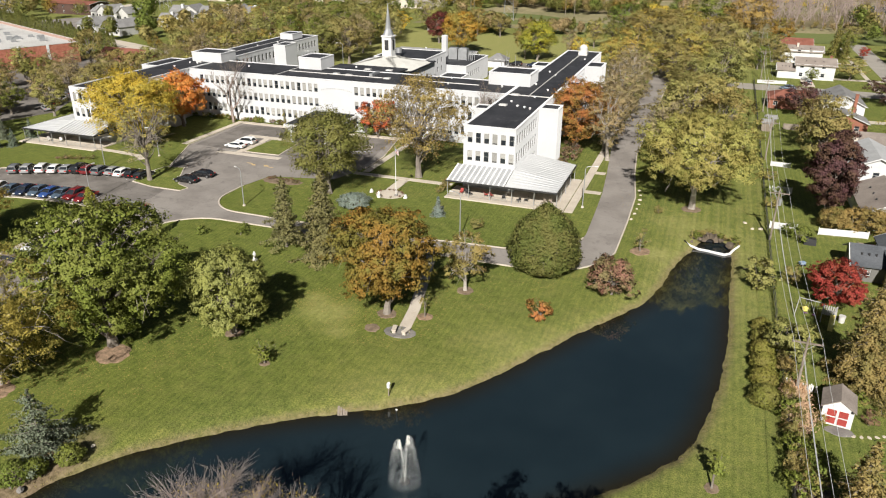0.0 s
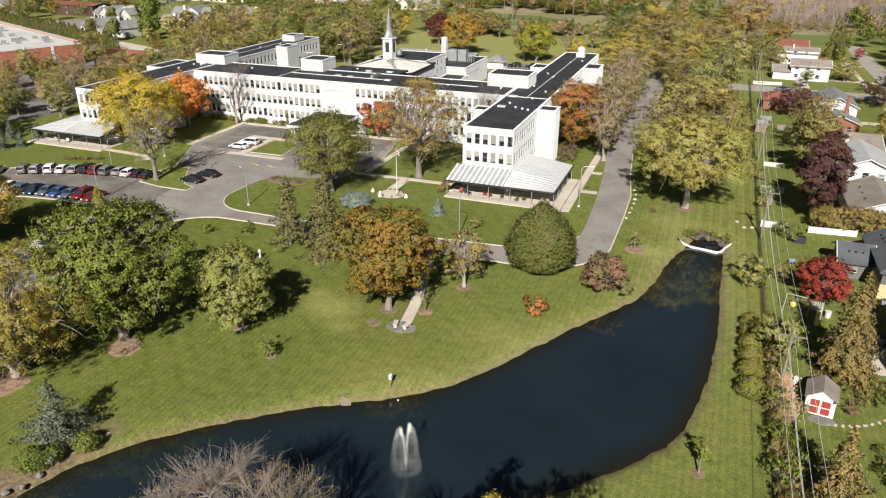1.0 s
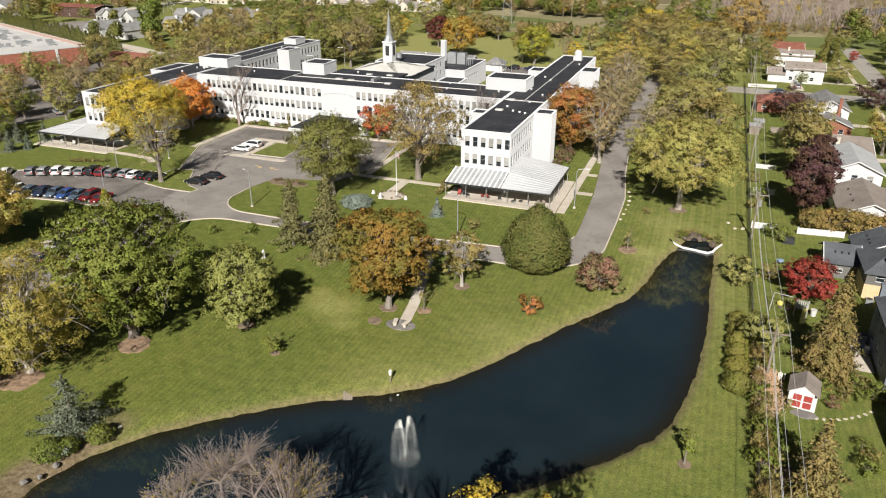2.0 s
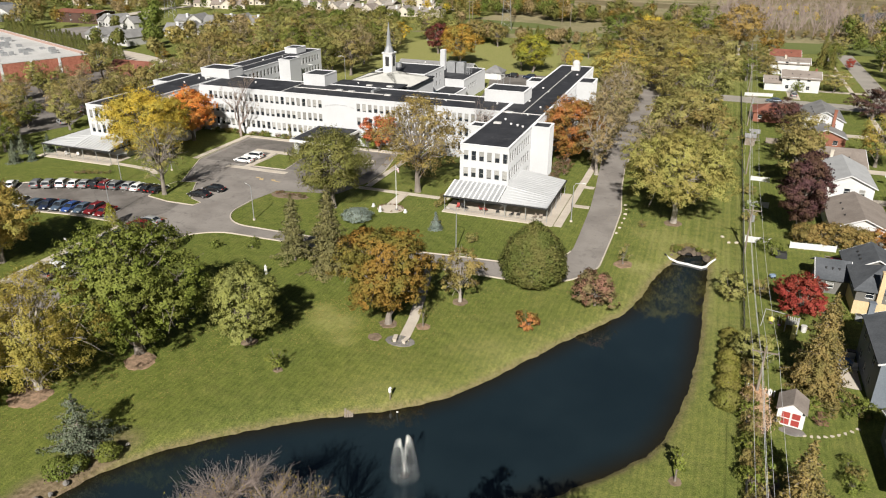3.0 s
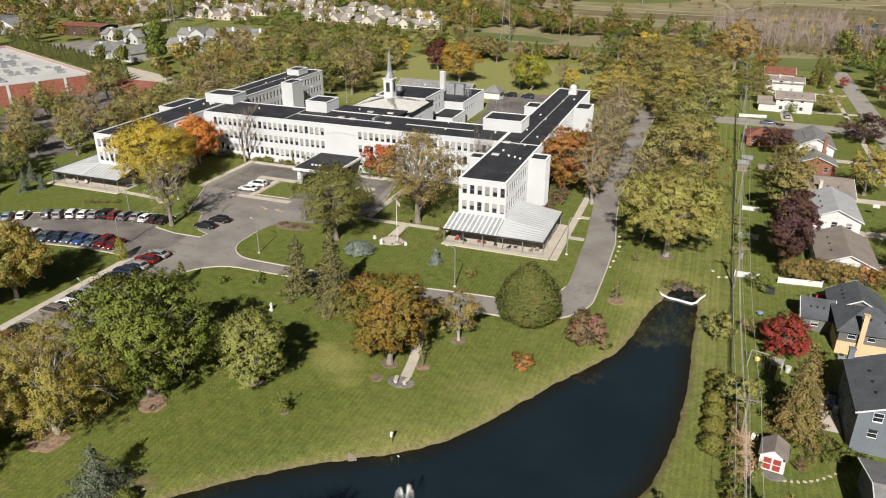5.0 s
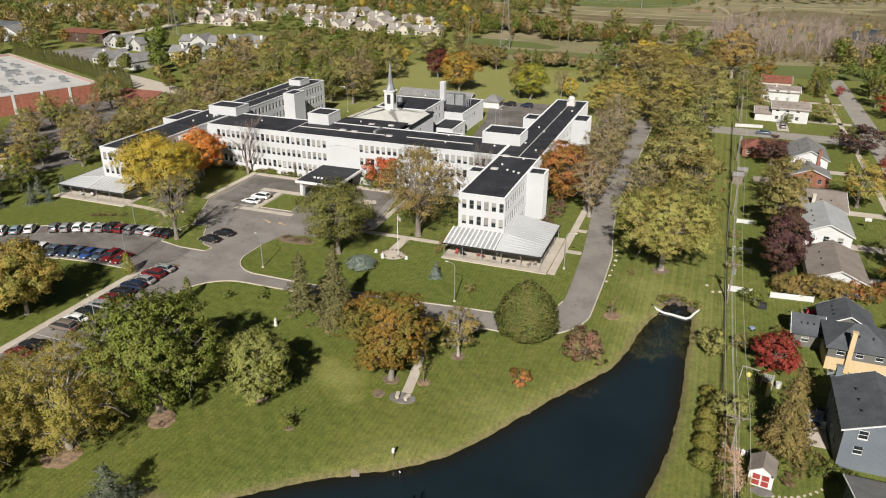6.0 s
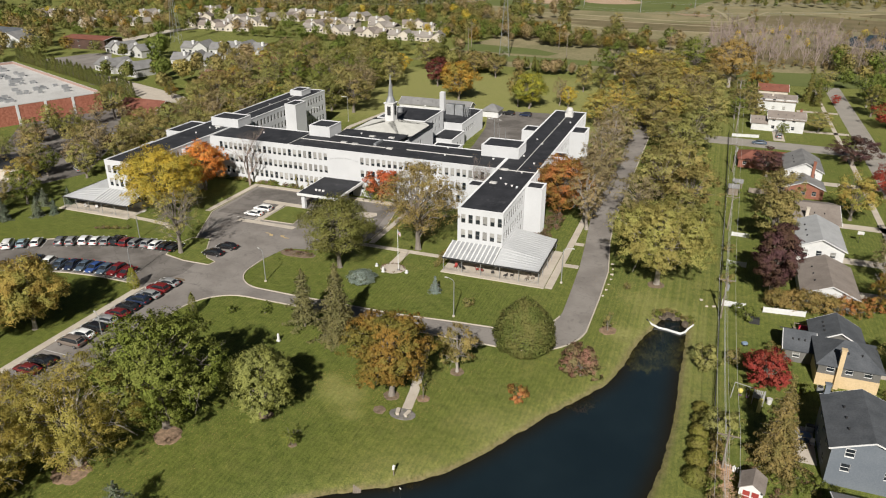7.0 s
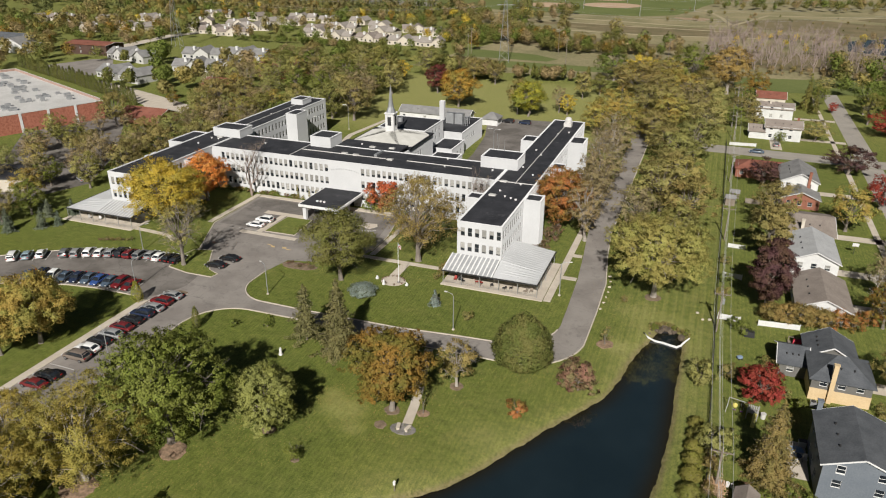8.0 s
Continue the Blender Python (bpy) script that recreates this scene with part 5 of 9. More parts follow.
def porch(mirror):
    """Sun porch round the corner of a wing: slab, posts, rail and a ribbed lean-to roof."""
    m = (lambda x: -166.0 - x) if mirror else (lambda x: x)

    def bx(s, x0, y0, z0, x1, y1, z1):
        a, b = sorted((m(x0), m(x1)))
        s.box(a, y0, z0, b, y1, z1)

    p = thing("sun_porch", "open sun porch with a ribbed white lean-to roof", "porch")
    slab = Shape()
    bx(slab, -42.6, 115.6, -0.1, -31.6, 122.4, 0.16)
    bx(slab, -31.6, 115.6, -0.1, -21.0, 134.2, 0.16)
    slab.make("slab", CONCRETE, p)
    lo, hi = 3.15, 4.45

    def sheet(s, pts):
        top = [(m(x), y, z) for x, y, z in pts]
        s.loft([[(x, y, z - 0.07) for x, y, z in top], top])

    front = Shape()
    sheet(front, [(-42.4, 116.4, lo), (-31.7, 116.4, lo), (-31.7, 122.42, hi), (-42.4, 122.42, hi)])
    front.make("front_roof", SKYLIGHT, p, "grey translucent panels between white ribs")
    side = Shape()
    sheet(side, [(-31.55, 122.4, hi), (-22.4, 122.4, lo), (-22.4, 133.8, lo), (-31.55, 133.8, hi)])
    for i in range(8):
        ya, yb = 116.4 + 0.75 * i, 117.15 + 0.75 * i
        panel = Shape()
        sheet(panel, [(-31.6, ya, lo + (hi - lo) * i / 8), (-22.4, ya, lo), (-22.4, yb, lo), (-31.6, yb, lo + (hi - lo) * (i + 1) / 8)])
        panel.make("roof_panel", PORCH_ROOF, p)
    side.make("side_roof", PORCH_ROOF, p, "white ribbed metal roof")
    for i in range(12):
        x = -42.3 + i * 0.95
        rib = Shape()
        sheet(rib, [(x - 0.13, 116.3, lo + 0.07), (x + 0.13, 116.3, lo + 0.07), (x + 0.13, 122.4, hi + 0.07), (x - 0.13, 122.4, hi + 0.07)])
        rib.make("rib", WHITE, p)
    for i in range(17):
        y = 117.2 + i * 1.0
        x_in = -31.5
        rib = Shape()
        z_in = hi if y > 122.4 else lo + (hi - lo) * (y - 116.4) / 6.0
        sheet(rib, [(x_in, y - 0.03, z_in + 0.015), (-22.3, y - 0.03, lo + 0.015), (-22.3, y + 0.03, lo + 0.015), (x_in, y + 0.03, z_in + 0.015)])
        rib.make("rib", PORCH_ROOF, p)
    fascia = Shape()
    bx(fascia, -42.6, 116.2, lo - 0.25, -22.2, 116.34, lo + 0.02)
    bx(fascia, -22.3, 116.34, lo - 0.25, -22.16, 134.0, lo + 0.02)
    bx(fascia, -42.6, 116.34, lo - 0.25, -42.46, 122.4, lo + 0.02)
    fascia.make("fascia", DARK_METAL, p)
    spots = [(-42.3 + i * 4.0, 116.5) for i in range(6)] + [(-22.4, 116.5 + i * 4.2) for i in range(1, 5)]
    for x, y in spots:
        Shape().box(m(x) - 0.05, y - 0.05, 0.16, m(x) + 0.05, y + 0.05, lo - 0.05).make("post", STEEL, p)
    rail = Shape()
    for a, b in zip(spots[:6], spots[1:6]):
        for z in (0.55, 0.95):
            rail.tube([(m(a[0]), a[1], z), (m(b[0]), b[1], z)], [0.025, 0.025], 4)
        for j in range(1, 9):
            x = a[0] + (b[0] - a[0]) * j / 9
            rail.tube([(m(x), a[1], 0.16), (m(x), a[1], 0.95)], [0.012, 0.012], 3)
    rail.make("rail", STEEL, p)


SKYLIGHT = plain("translucent roof panel", (0.30, 0.31, 0.32), (0.40, 0.41, 0.42), 0.4, 5, 0.4)
PORCH_ROOF = plain("white metal roof", (0.49, 0.50, 0.506), (0.57, 0.577, 0.584), 0.2, 5, 0.4)
porch(False)
porch(True)


def canopy():
    c = thing("entrance_canopy", "flat black-roofed entrance canopy on white piers", "canopy")
    s = Shape().box(-89.0, 137.0, 3.55, -77.6, 150.9, 4.15)
    s.make("fascia", WHITE, c)
    Shape().box(-88.7, 137.3, 4.15, -77.9, 150.6, 4.24).make("roof", ROOFING, c)
    for x in (-87.8, -78.8):
        for y in (138.2, 144.0):
            Shape().box(x - 0.45, y - 0.45, 0.0, x + 0.45, y + 0.45, 3.55).make("pier", WHITE_WALL, c)
    Shape().box(-86.0, 150.8, 0.1, -80.5, 150.96, 3.0).make("glass_doors", GLASS, c)
    for x in (-85.5, -84.5, -83.5):
        Shape().box(x, 140, 4.24, x + 0.5, 140.4, 4.6).make("vent", WHITE, c)


canopy()


# ---- cars ----
def car_meshes(kind):
    """A car facing +y: lofted body, glasshouse, roof, lamps. Lengths in metres."""
    L, W = {"sedan": (4.75, 1.82), "suv": (4.7, 1.9), "van": (5.1, 1.98)}[kind]
    belt, top = {"sedan": (0.96, 1.45), "suv": (1.05, 1.70), "van": (1.08, 1.76)}[kind]
    h = L / 2
    nose = {"sedan": 0.62, "suv": 0.80, "van": 0.74}[kind]
    tail = belt if kind != "sedan" else 0.90
    body = Shape()
    outline = [(-h, 0.50, tail - 0.18, 0.80), (-h + 0.06, 0.38, tail - 0.06, 0.90), (-h + 0.25, 0.30, tail, 0.96), (-h + 0.9, 0.24, belt, 1.0), (-0.4, 0.22, belt, 1.0), (h - 1.5, 0.24, belt - 0.02, 1.0),
               (h - 0.95, 0.26, belt - 0.10, 0.99), (h - 0.45, 0.30, nose + 0.12, 0.95), (h - 0.15, 0.34, nose + 0.02, 0.86), (h - 0.02, 0.40, nose - 0.12, 0.72), (h, 0.44, nose - 0.18, 0.68)]
    rings = []
    for y, z0, z1, k in outline:
        w, d = W / 2 * k, z1 - z0
        half = [(w * 0.86, z0), (w * 0.97, z0 + d * 0.2), (w, z0 + d * 0.5), (w * 0.97, z0 + d * 0.78), (w * 0.88, z0 + d * 0.95), (w * 0.55, z1 + 0.015)]
        rings.append([(-x, y, z) for x, z in half] + [(x, y, z) for x, z in half[::-1]])
    body.loft(rings)
    spans = {"sedan": (-h + 0.50, -h + 1.15, h - 2.0, h - 1.15), "suv": (-h + 0.10, -h + 0.55, h - 2.1, h - 1.15), "van": (-h + 0.10, -h + 0.45, h - 1.95, h - 0.75)}[kind]
    w0, w1 = W / 2 * 0.90, W / 2 * 0.68

    def cabin(y):
        """Height of the cabin along the car, as a share of the rise from belt to top."""
        a, b, c, d = spans
        if y < b:
            return max(0.0, (y - a) / (b - a)) ** 0.8 * 0.94
        if y > c:
            return max(0.0, (d - y) / (d - c)) ** 0.85 * 0.95
        return 0.95 + 0.05 * math.sin(math.pi * (y - b) / (c - b))

    glass, stations = Shape(), [spans[0] + (spans[3] - spans[0]) * i / 12 for i in range(13)]
    rings = []
    for y in stations:
        k = cabin(y)
        z, w = belt - 0.05 + (top - belt) * k + 0.0, w0 + (w1 - w0) * k
        half = [(w0, belt - 0.06), (w, z - 0.05 * k), (w * 0.86, z)]
        rings.append([(-x, y, v) for x, v in half] + [(x, y, v) for x, v in half[::-1]])
    glass.loft(rings)
    roof = Shape()
    rings = []
    for i in range(9):
        y = spans[1] - 0.12 + (spans[2] - spans[1] + 0.2) * i / 8
        k = cabin(y)
        z, w = belt - 0.05 + (top - belt) * k, w0 + (w1 - w0) * k
        half = [(w * 1.02, z - 0.10), (w * 1.01, z - 0.03), (w * 0.86, z + 0.03), (w * 0.4, z + 0.055)]
        rings.append([(-x, y, v) for x, v in half] + [(x, y, v) for x, v in half[::-1]])
    roof.loft(rings)
    frames = []
    for sx in (-1, 1):
        path = [(sx * w0 * 0.99, spans[0], belt - 0.03), (sx * (w0 + w1) / 2, (spans[0] + spans[1]) / 2, belt - 0.05 + (top - belt) * cabin((spans[0] + spans[1]) / 2)), (sx * w1, spans[1], top - 0.08),
                (sx * w1, spans[2], top - 0.08), (sx * (w0 + w1) / 2, (spans[2] + spans[3]) / 2, belt - 0.05 + (top - belt) * cabin((spans[2] + spans[3]) / 2)), (sx * w0 * 0.99, spans[3], belt - 0.03)]
        frames.append(Shape().tube(path, [0.06, 0.05, 0.045, 0.045, 0.05, 0.06], 4).mesh("side_frame", CAR_PAINT))
    wheel = Shape().tube([(-0.11, 0, 0), (0.11, 0, 0)], [0.33, 0.33], 14)
    rim = Shape().tube([(-0.12, 0, 0), (0.12, 0, 0)], [0.21, 0.21], 10)
    lamp = Shape().box(-0.2, -0.05, -0.08, 0.2, 0.04, 0.08)
    return dict(L=L, W=W, body=body.mesh("body", CAR_PAINT, True), glass=glass.mesh("glasshouse", GLASS, True), roof=roof.mesh("roof", CAR_PAINT, True), frames=frames,
                wheel=wheel.mesh("wheel", TYRE_AND_SHADE), rim=rim.mesh("rim", RIM), tail=lamp.mesh("tail_lamp", LAMP_RED), head=lamp.mesh("headlamp", LAMP_CLEAR), belt=belt)


CARS = {k: car_meshes(k) for k in ("sedan", "suv", "van")}
PAINT = {"white": (0.75, 0.75, 0.74), "silver": (0.26, 0.265, 0.27), "grey": (0.14, 0.145, 0.15), "black": (0.012, 0.012, 0.014), "navy": (0.015, 0.025, 0.055), "blue": (0.03, 0.07, 0.22),
         "red": (0.14, 0.010, 0.013), "maroon": (0.13, 0.015, 0.018), "taupe": (0.16, 0.13, 0.11), "paleblue": (0.22, 0.30, 0.34), "slate": (0.07, 0.10, 0.14)}
KIND_WORD = {"sedan": "saloon car", "suv": "sport utility car", "van": "minivan"}


def car(kind, colour, x, y, turn, where, group=""):
    k = CARS[kind]
    c = thing("car", f"{colour} {KIND_WORD[kind]} parked {where}", "car", group, pose(x, y, 0.03, 0, 0, turn))
    body = hang("body", k["body"], c)
    rest = [hang("roof", k["roof"], c)] + [hang("side_frame", f, c) for f in k["frames"]]
    hang("glasshouse", k["glass"], c)
    for o in [body] + rest:
        o.color = (*PAINT[colour], 1)
    for sx in (-1, 1):
        for sy in (-0.3, 0.31):
            w = hang("wheel", k["wheel"], c, at=pose(sx * (k["W"] / 2 - 0.1), sy * k["L"], 0.33))
            hang("rim", k["rim"], w)
        hang("tail_lamp", k["tail"], c, at=pose(sx * k["W"] * 0.36, -k["L"] / 2 + 0.03, k["belt"] - 0.17))
        hang("headlamp", k["head"], c, at=pose(sx * k["W"] * 0.34, k["L"] / 2 - 0.10, k["belt"] - 0.36))


ROADSIDE = [("sedan", "maroon"), ("sedan", "black"), ("van", "taupe"), ("sedan", "white"), ("sedan", "black"), ("sedan", "silver"), ("sedan", "maroon"), ("sedan", "black"), ("suv", "navy"), ("sedan", "silver"), ("suv", "red"), ("sedan", "silver")]
for i, (k, c) in enumerate(ROADSIDE):
    car(k, c, -90.9 + random.uniform(-0.25, 0.25), (57.9 if i < 2 else 61.4) + 2.66 * i, 90 + random.uniform(-2, 2), "beside the drive", "cars beside the drive")
BACK_ROW = [("van", "white"), ("sedan", "paleblue"), ("sedan", "white"), None, ("suv", "grey"), ("suv", "silver"), ("suv", "white"), ("sedan", "white"), ("sedan", "silver"), ("van", "black"), ("suv", "maroon"), ("suv", "grey"), ("sedan", "silver"), ("sedan", "white"), ("sedan", "black"), ("sedan", "black")]
for i, spec in enumerate(BACK_ROW):
    if spec:
        x, y, turn = car_row(0.0107, 105.2, -103, -136.2 + 2.35 * i)
        car(*spec, x, y + random.uniform(-0.3, 0.3), turn + random.uniform(-2, 2), "along the back of the car park", "cars in the car park")
FRONT_ROW = [("sedan", "slate"), ("suv", "navy"), ("suv", "white"), ("sedan", "slate"), ("sedan", "navy"), ("sedan", "slate"), ("sedan", "blue"), ("sedan", "slate"), ("suv", "red"), ("sedan", "red")]
for i, spec in enumerate(FRONT_ROW):
    x, y, turn = car_row(0.0095, 91.5, -104, -125.1 + 2.6 * i)
    car(*spec, x, y + random.uniform(-0.3, 0.3), turn + 180 + random.uniform(-2, 2), "along the front of the car park", "cars in the car park")
for x, y in ((-96.3, 132.6), (-96.6, 129.0)):
    car("suv" if y > 130 else "sedan", "white", x, y, 90, "in the entrance court")
car("sedan", "black", -90.6, 109.8, 95, "by the grass island")
car("sedan", "black", -91.4, 105.9, 95, "by the grass island")
for i, c in enumerate(("black", "navy")):
    car("suv", c, -66.6 + 6.5 * i, 253.0, 90, "in the rear yard")
car("suv", "black", -70.5, 127.0, 100, "under the tree by the court")
for i, c in enumerate(("silver", "black", "white", "grey", "navy", "maroon", "silver")):
    car("suv" if i % 2 else "sedan", c, -164.0 - 3.0 * i, 141.0 + 5.5 * i, 60, "under the western trees")
car("sedan", "silver", 28.0, 255.5, 0, "before a garage")
car("sedan", "slate", 21.5, 243.8, 90, "on the cross street")
flat("yard", [(-65.5, 190), (-46.0, 197), (-46.0, 216.8), (-41, 217), (-41, 262), (-76, 258), (-69, 231), (-66, 208)], 0.03, ASPHALT_DARK, "dark asphalt yard between the rear wings", "yard")
flat("rear_path", [(-112.0, 198), (-115.5, 215), (-112.5, 240), (-110.8, 240), (-113.4, 215), (-110.4, 198)], 0.03, CONCRETE, "pale path on the rear lawn", "path")


# ---- houses ----
def house(name, label, x0, y0, x1, y1, eave, ridge, axis, wall, roof, stories=1, base=None, chimney=None, group="", windows=True, over=0.45, garage=False, hip=False, rows=None, base_top=0.75, front=None):
    """A gabled house: axis 'x' or 'y' is the way of the ridge."""
    h = thing(name, label, "house", group)
    rows = rows or [(0.9 + 2.7 * s, 2.1 + 2.7 * s) for s in range(stories)]
    step = lambda length: spaced(1.2, length - 2.2, max(2.6, (length - 2) / 3.001))
    for ax, ay, ux, uy, length in ((x0, y0, 1, 0, x1 - x0), (x1, y0, 0, 1, y1 - y0), (x1, y1, -1, 0, x1 - x0), (x0, y1, 0, -1, y1 - y0)):
        if front and (ux, uy) == (1, 0):
            wall_face(ax, ay, ux, uy, length, 0, eave, [(u, u + 1.1, z, z + 1.2) for u, z in front if z + 1.2 < eave]).make("wall", wall, h)
            for u, z in front:
                win = hang("window", HOUSE_WINDOW[0], h, at=pose(ax + u, ay + (0.1 if z + 1.2 < eave else -0.06), z))
                hang("pane", HOUSE_WINDOW[1], win)
            continue
        windowed(ax, ay, ux, uy, length, 0, eave, step(length) if windows else [], rows, h, HOUSE_WINDOW, 1.1, wall, 0.4)
    if base:
        s = Shape()
        s.box(x0 - 0.06, y0 - 0.06, 0, x1 + 0.06, y1 + 0.06, base_top)
        s.make("foundation", base, h)
    t = 0.18
    a0, a1, b0, b1 = (x0, x1, y0, y1) if axis == "x" else (y0, y1, x0, x1)
    mid = (b0 + b1) / 2
    k = (ridge - eave) / (mid - b0)
    P = (lambda a, b, z: (a, b, z)) if axis == "x" else (lambda a, b, z: (b, a, z))
    cut = (mid - b0) if hip else 0.0
    for sgn, edge in ((-1, b0 - over), (1, b1 + over)):
        zl = eave - over * k
        s = Shape()
        top = [P(a0 - over, edge, zl), P(a1 + over, edge, zl), P(a1 + over - cut, mid, ridge), P(a0 - over + cut, mid, ridge)]
        s.loft([[(p[0], p[1], p[2]) for p in top], [(p[0], p[1], p[2] + t) for p in top]])
        s.make("roof", roof, h)
    for a in (a0, a1):
        if hip:
            e = a0 - over if a == a0 else a1 + over
            c = e + (cut if a == a0 else -cut)
            top = [P(e, b0 - over, eave - over * k), P(e, b1 + over, eave - over * k), P(c, mid, ridge)]
            Shape().loft([top, [(p[0], p[1], p[2] + t) for p in top]]).make("roof", roof, h)
        else:
            g = Shape()
            g.face(P(a, b0, eave), P(a, b1, eave), P(a, mid, ridge - 0.02))
            g.make("gable", wall, h)
    if not hip:
        for e in (a0 - over - 0.03, a1 + over + 0.03):
            tr = Shape()
            for edge in (b0 - over, b1 + over):
                tr.tube([P(e, edge, eave - over * k + 0.06), P(e, mid, ridge + 0.06)], [0.11, 0.11], 4)
            tr.make("bargeboard", WHITE, h)
    if chimney:
        cx, cy, cz, cm = chimney
        s = Shape().box(cx - 0.34, cy - 0.3, 0 if not (x0 < cx < x1 and y0 < cy < y1) else eave - 0.5, cx + 0.34, cy + 0.3, cz)
        s.box(cx - 0.42, cy - 0.38, cz, cx + 0.42, cy + 0.38, cz + 0.15)
        s.make("chimney", cm, h)
    for i in range(3 if windows else 0):
        a, f = a0 + (a1 - a0) * (0.25 + 0.22 * i), 0.45
        z = eave + (ridge - eave) * f
        q = P(a, b0 + (mid - b0) * f, z)
        Shape().pole(q[0], q[1], z - 0.1, z + 0.45, 0.13, 0.13, 8).make("roof_vent", DARK_METAL, h)
    if garage:
        Shape().box(x0 + 0.6, y0 - 0.08, 0, x0 + 5.2, y0 - 0.005, 2.2).make("garage_door", WHITE, h)
    return h


HOUSE_WINDOW = window_meshes(1.1, 1.2, WHITE)
house("house", "grey-sided house with white trim and dark shingles", 25.0, 75.0, 33.9, 86.2, 5.9, 7.7, "y", SIDING_GREY, SHINGLE_BLUE, 2, None, (25.4, 86.7, 7.6, SIDING_GREY), front=((1.55, 4.8), (1.45, 2.4), (6.4, 4.6), (6.4, 2.3)))
house("house", "taupe and tan split-level house with blue-grey roof", 26.0, 99.0, 34.6, 107.0, 4.0, 6.2, "x", SIDING_OLIVE, SHINGLE_BLUE, 1, SIDING_TAN, (28.9, 98.7, 6.9, SIDING_TAN), rows=[(2.6, 3.7)], base_top=2.1, hip=True)
house("house", "rear wing of the split-level house with blue-grey shingles", 25.9, 107.1, 33.4, 113.6, 3.4, 5.4, "y", SIDING_OLIVE, SHINGLE_BLUE, 1, SIDING_TAN)
house("garage_house", "low taupe garage wing with blue-grey shingles", 21.8, 104.6, 25.9, 111.2, 2.5, 4.1, "x", SIDING_OLIVE, SHINGLE_BLUE)
house("house", "white house with a brown shingled roof", 25.8, 126.0, 35.2, 140.5, 3.0, 5.0, "y", WHITE, SHINGLE_BROWN, 1)
house("house", "white and brick house with a pale grey roof", 25.4, 143.2, 34.4, 157.6, 5.4, 7.4, "y", WHITE, SHINGLE_PALE, 2, BRICK)
house("house", "cream house with brown roof and two chimneys", 26.4, 164.8, 36.2, 180.0, 3.2, 5.2, "x", CREAM, SHINGLE_BROWN, 1, None, (29.2, 165.8, 6.2, CREAM))
house("house", "white gabled house with a brick ground floor", 26.2, 198.6, 35.4, 213.0, 5.4, 7.6, "y", WHITE, SHINGLE_GREY, 2, BRICK, (33.0, 198.2, 8.2, BRICK))
house("house", "brick garage wing with a grey roof", 26.4, 191.6, 35.6, 198.4, 2.8, 4.6, "y", BRICK, SHINGLE_GREY, 1)
house("house", "long low brick house with red-brown roof", 14.8, 214.8, 36.0, 223.5, 2.8, 4.4, "x", BRICK, SHINGLE_RED, 1, hip=True)
house("house", "white two-storey house with grey-brown roof", 24.4, 263.5, 36.0, 272.5, 4.5, 6.3, "x", WHITE, SHINGLE_BROWN, 2, None, (35.0, 271.0, 6.7, BRICK))
house("garage_house", "white garage with a brown roof", 19.2, 263.8, 24.2, 271.5, 2.6, 4.2, "x", WHITE, SHINGLE_BROWN, 1, garage=True)
house("house", "white house with brown roof and brick chimney", 22.0, 296.5, 35.4, 306.0, 4.1, 5.7, "x", WHITE, SHINGLE_BROWN, 2, None, (27.0, 300.0, 6.6, CREAM))
house("house", "house with a red-brown roof under trees", 22.8, 321.0, 34.0, 331.0, 3.4, 5.2, "x", CREAM, SHINGLE_RED, 1)
house("house", "grey house with a low porch", 25.2, 56.0, 36.0, 68.8, 3.4, 5.4, "x", SIDING_GREY, SHINGLE_GREY, 1)
house("shed_house", "cream rear outbuilding with a grey roof", -107.5, 243.5, -79.5, 250.5, 3.2, 5.0, "x", WHITE, SHINGLE_GREY, 1)
house("gazebo_garage", "small white garage with hipped grey roof", -75.0, 246.5, -69.0, 252.5, 2.6, 4.4, "x", WHITE, SHINGLE_GREY, 1, hip=True, windows=False)


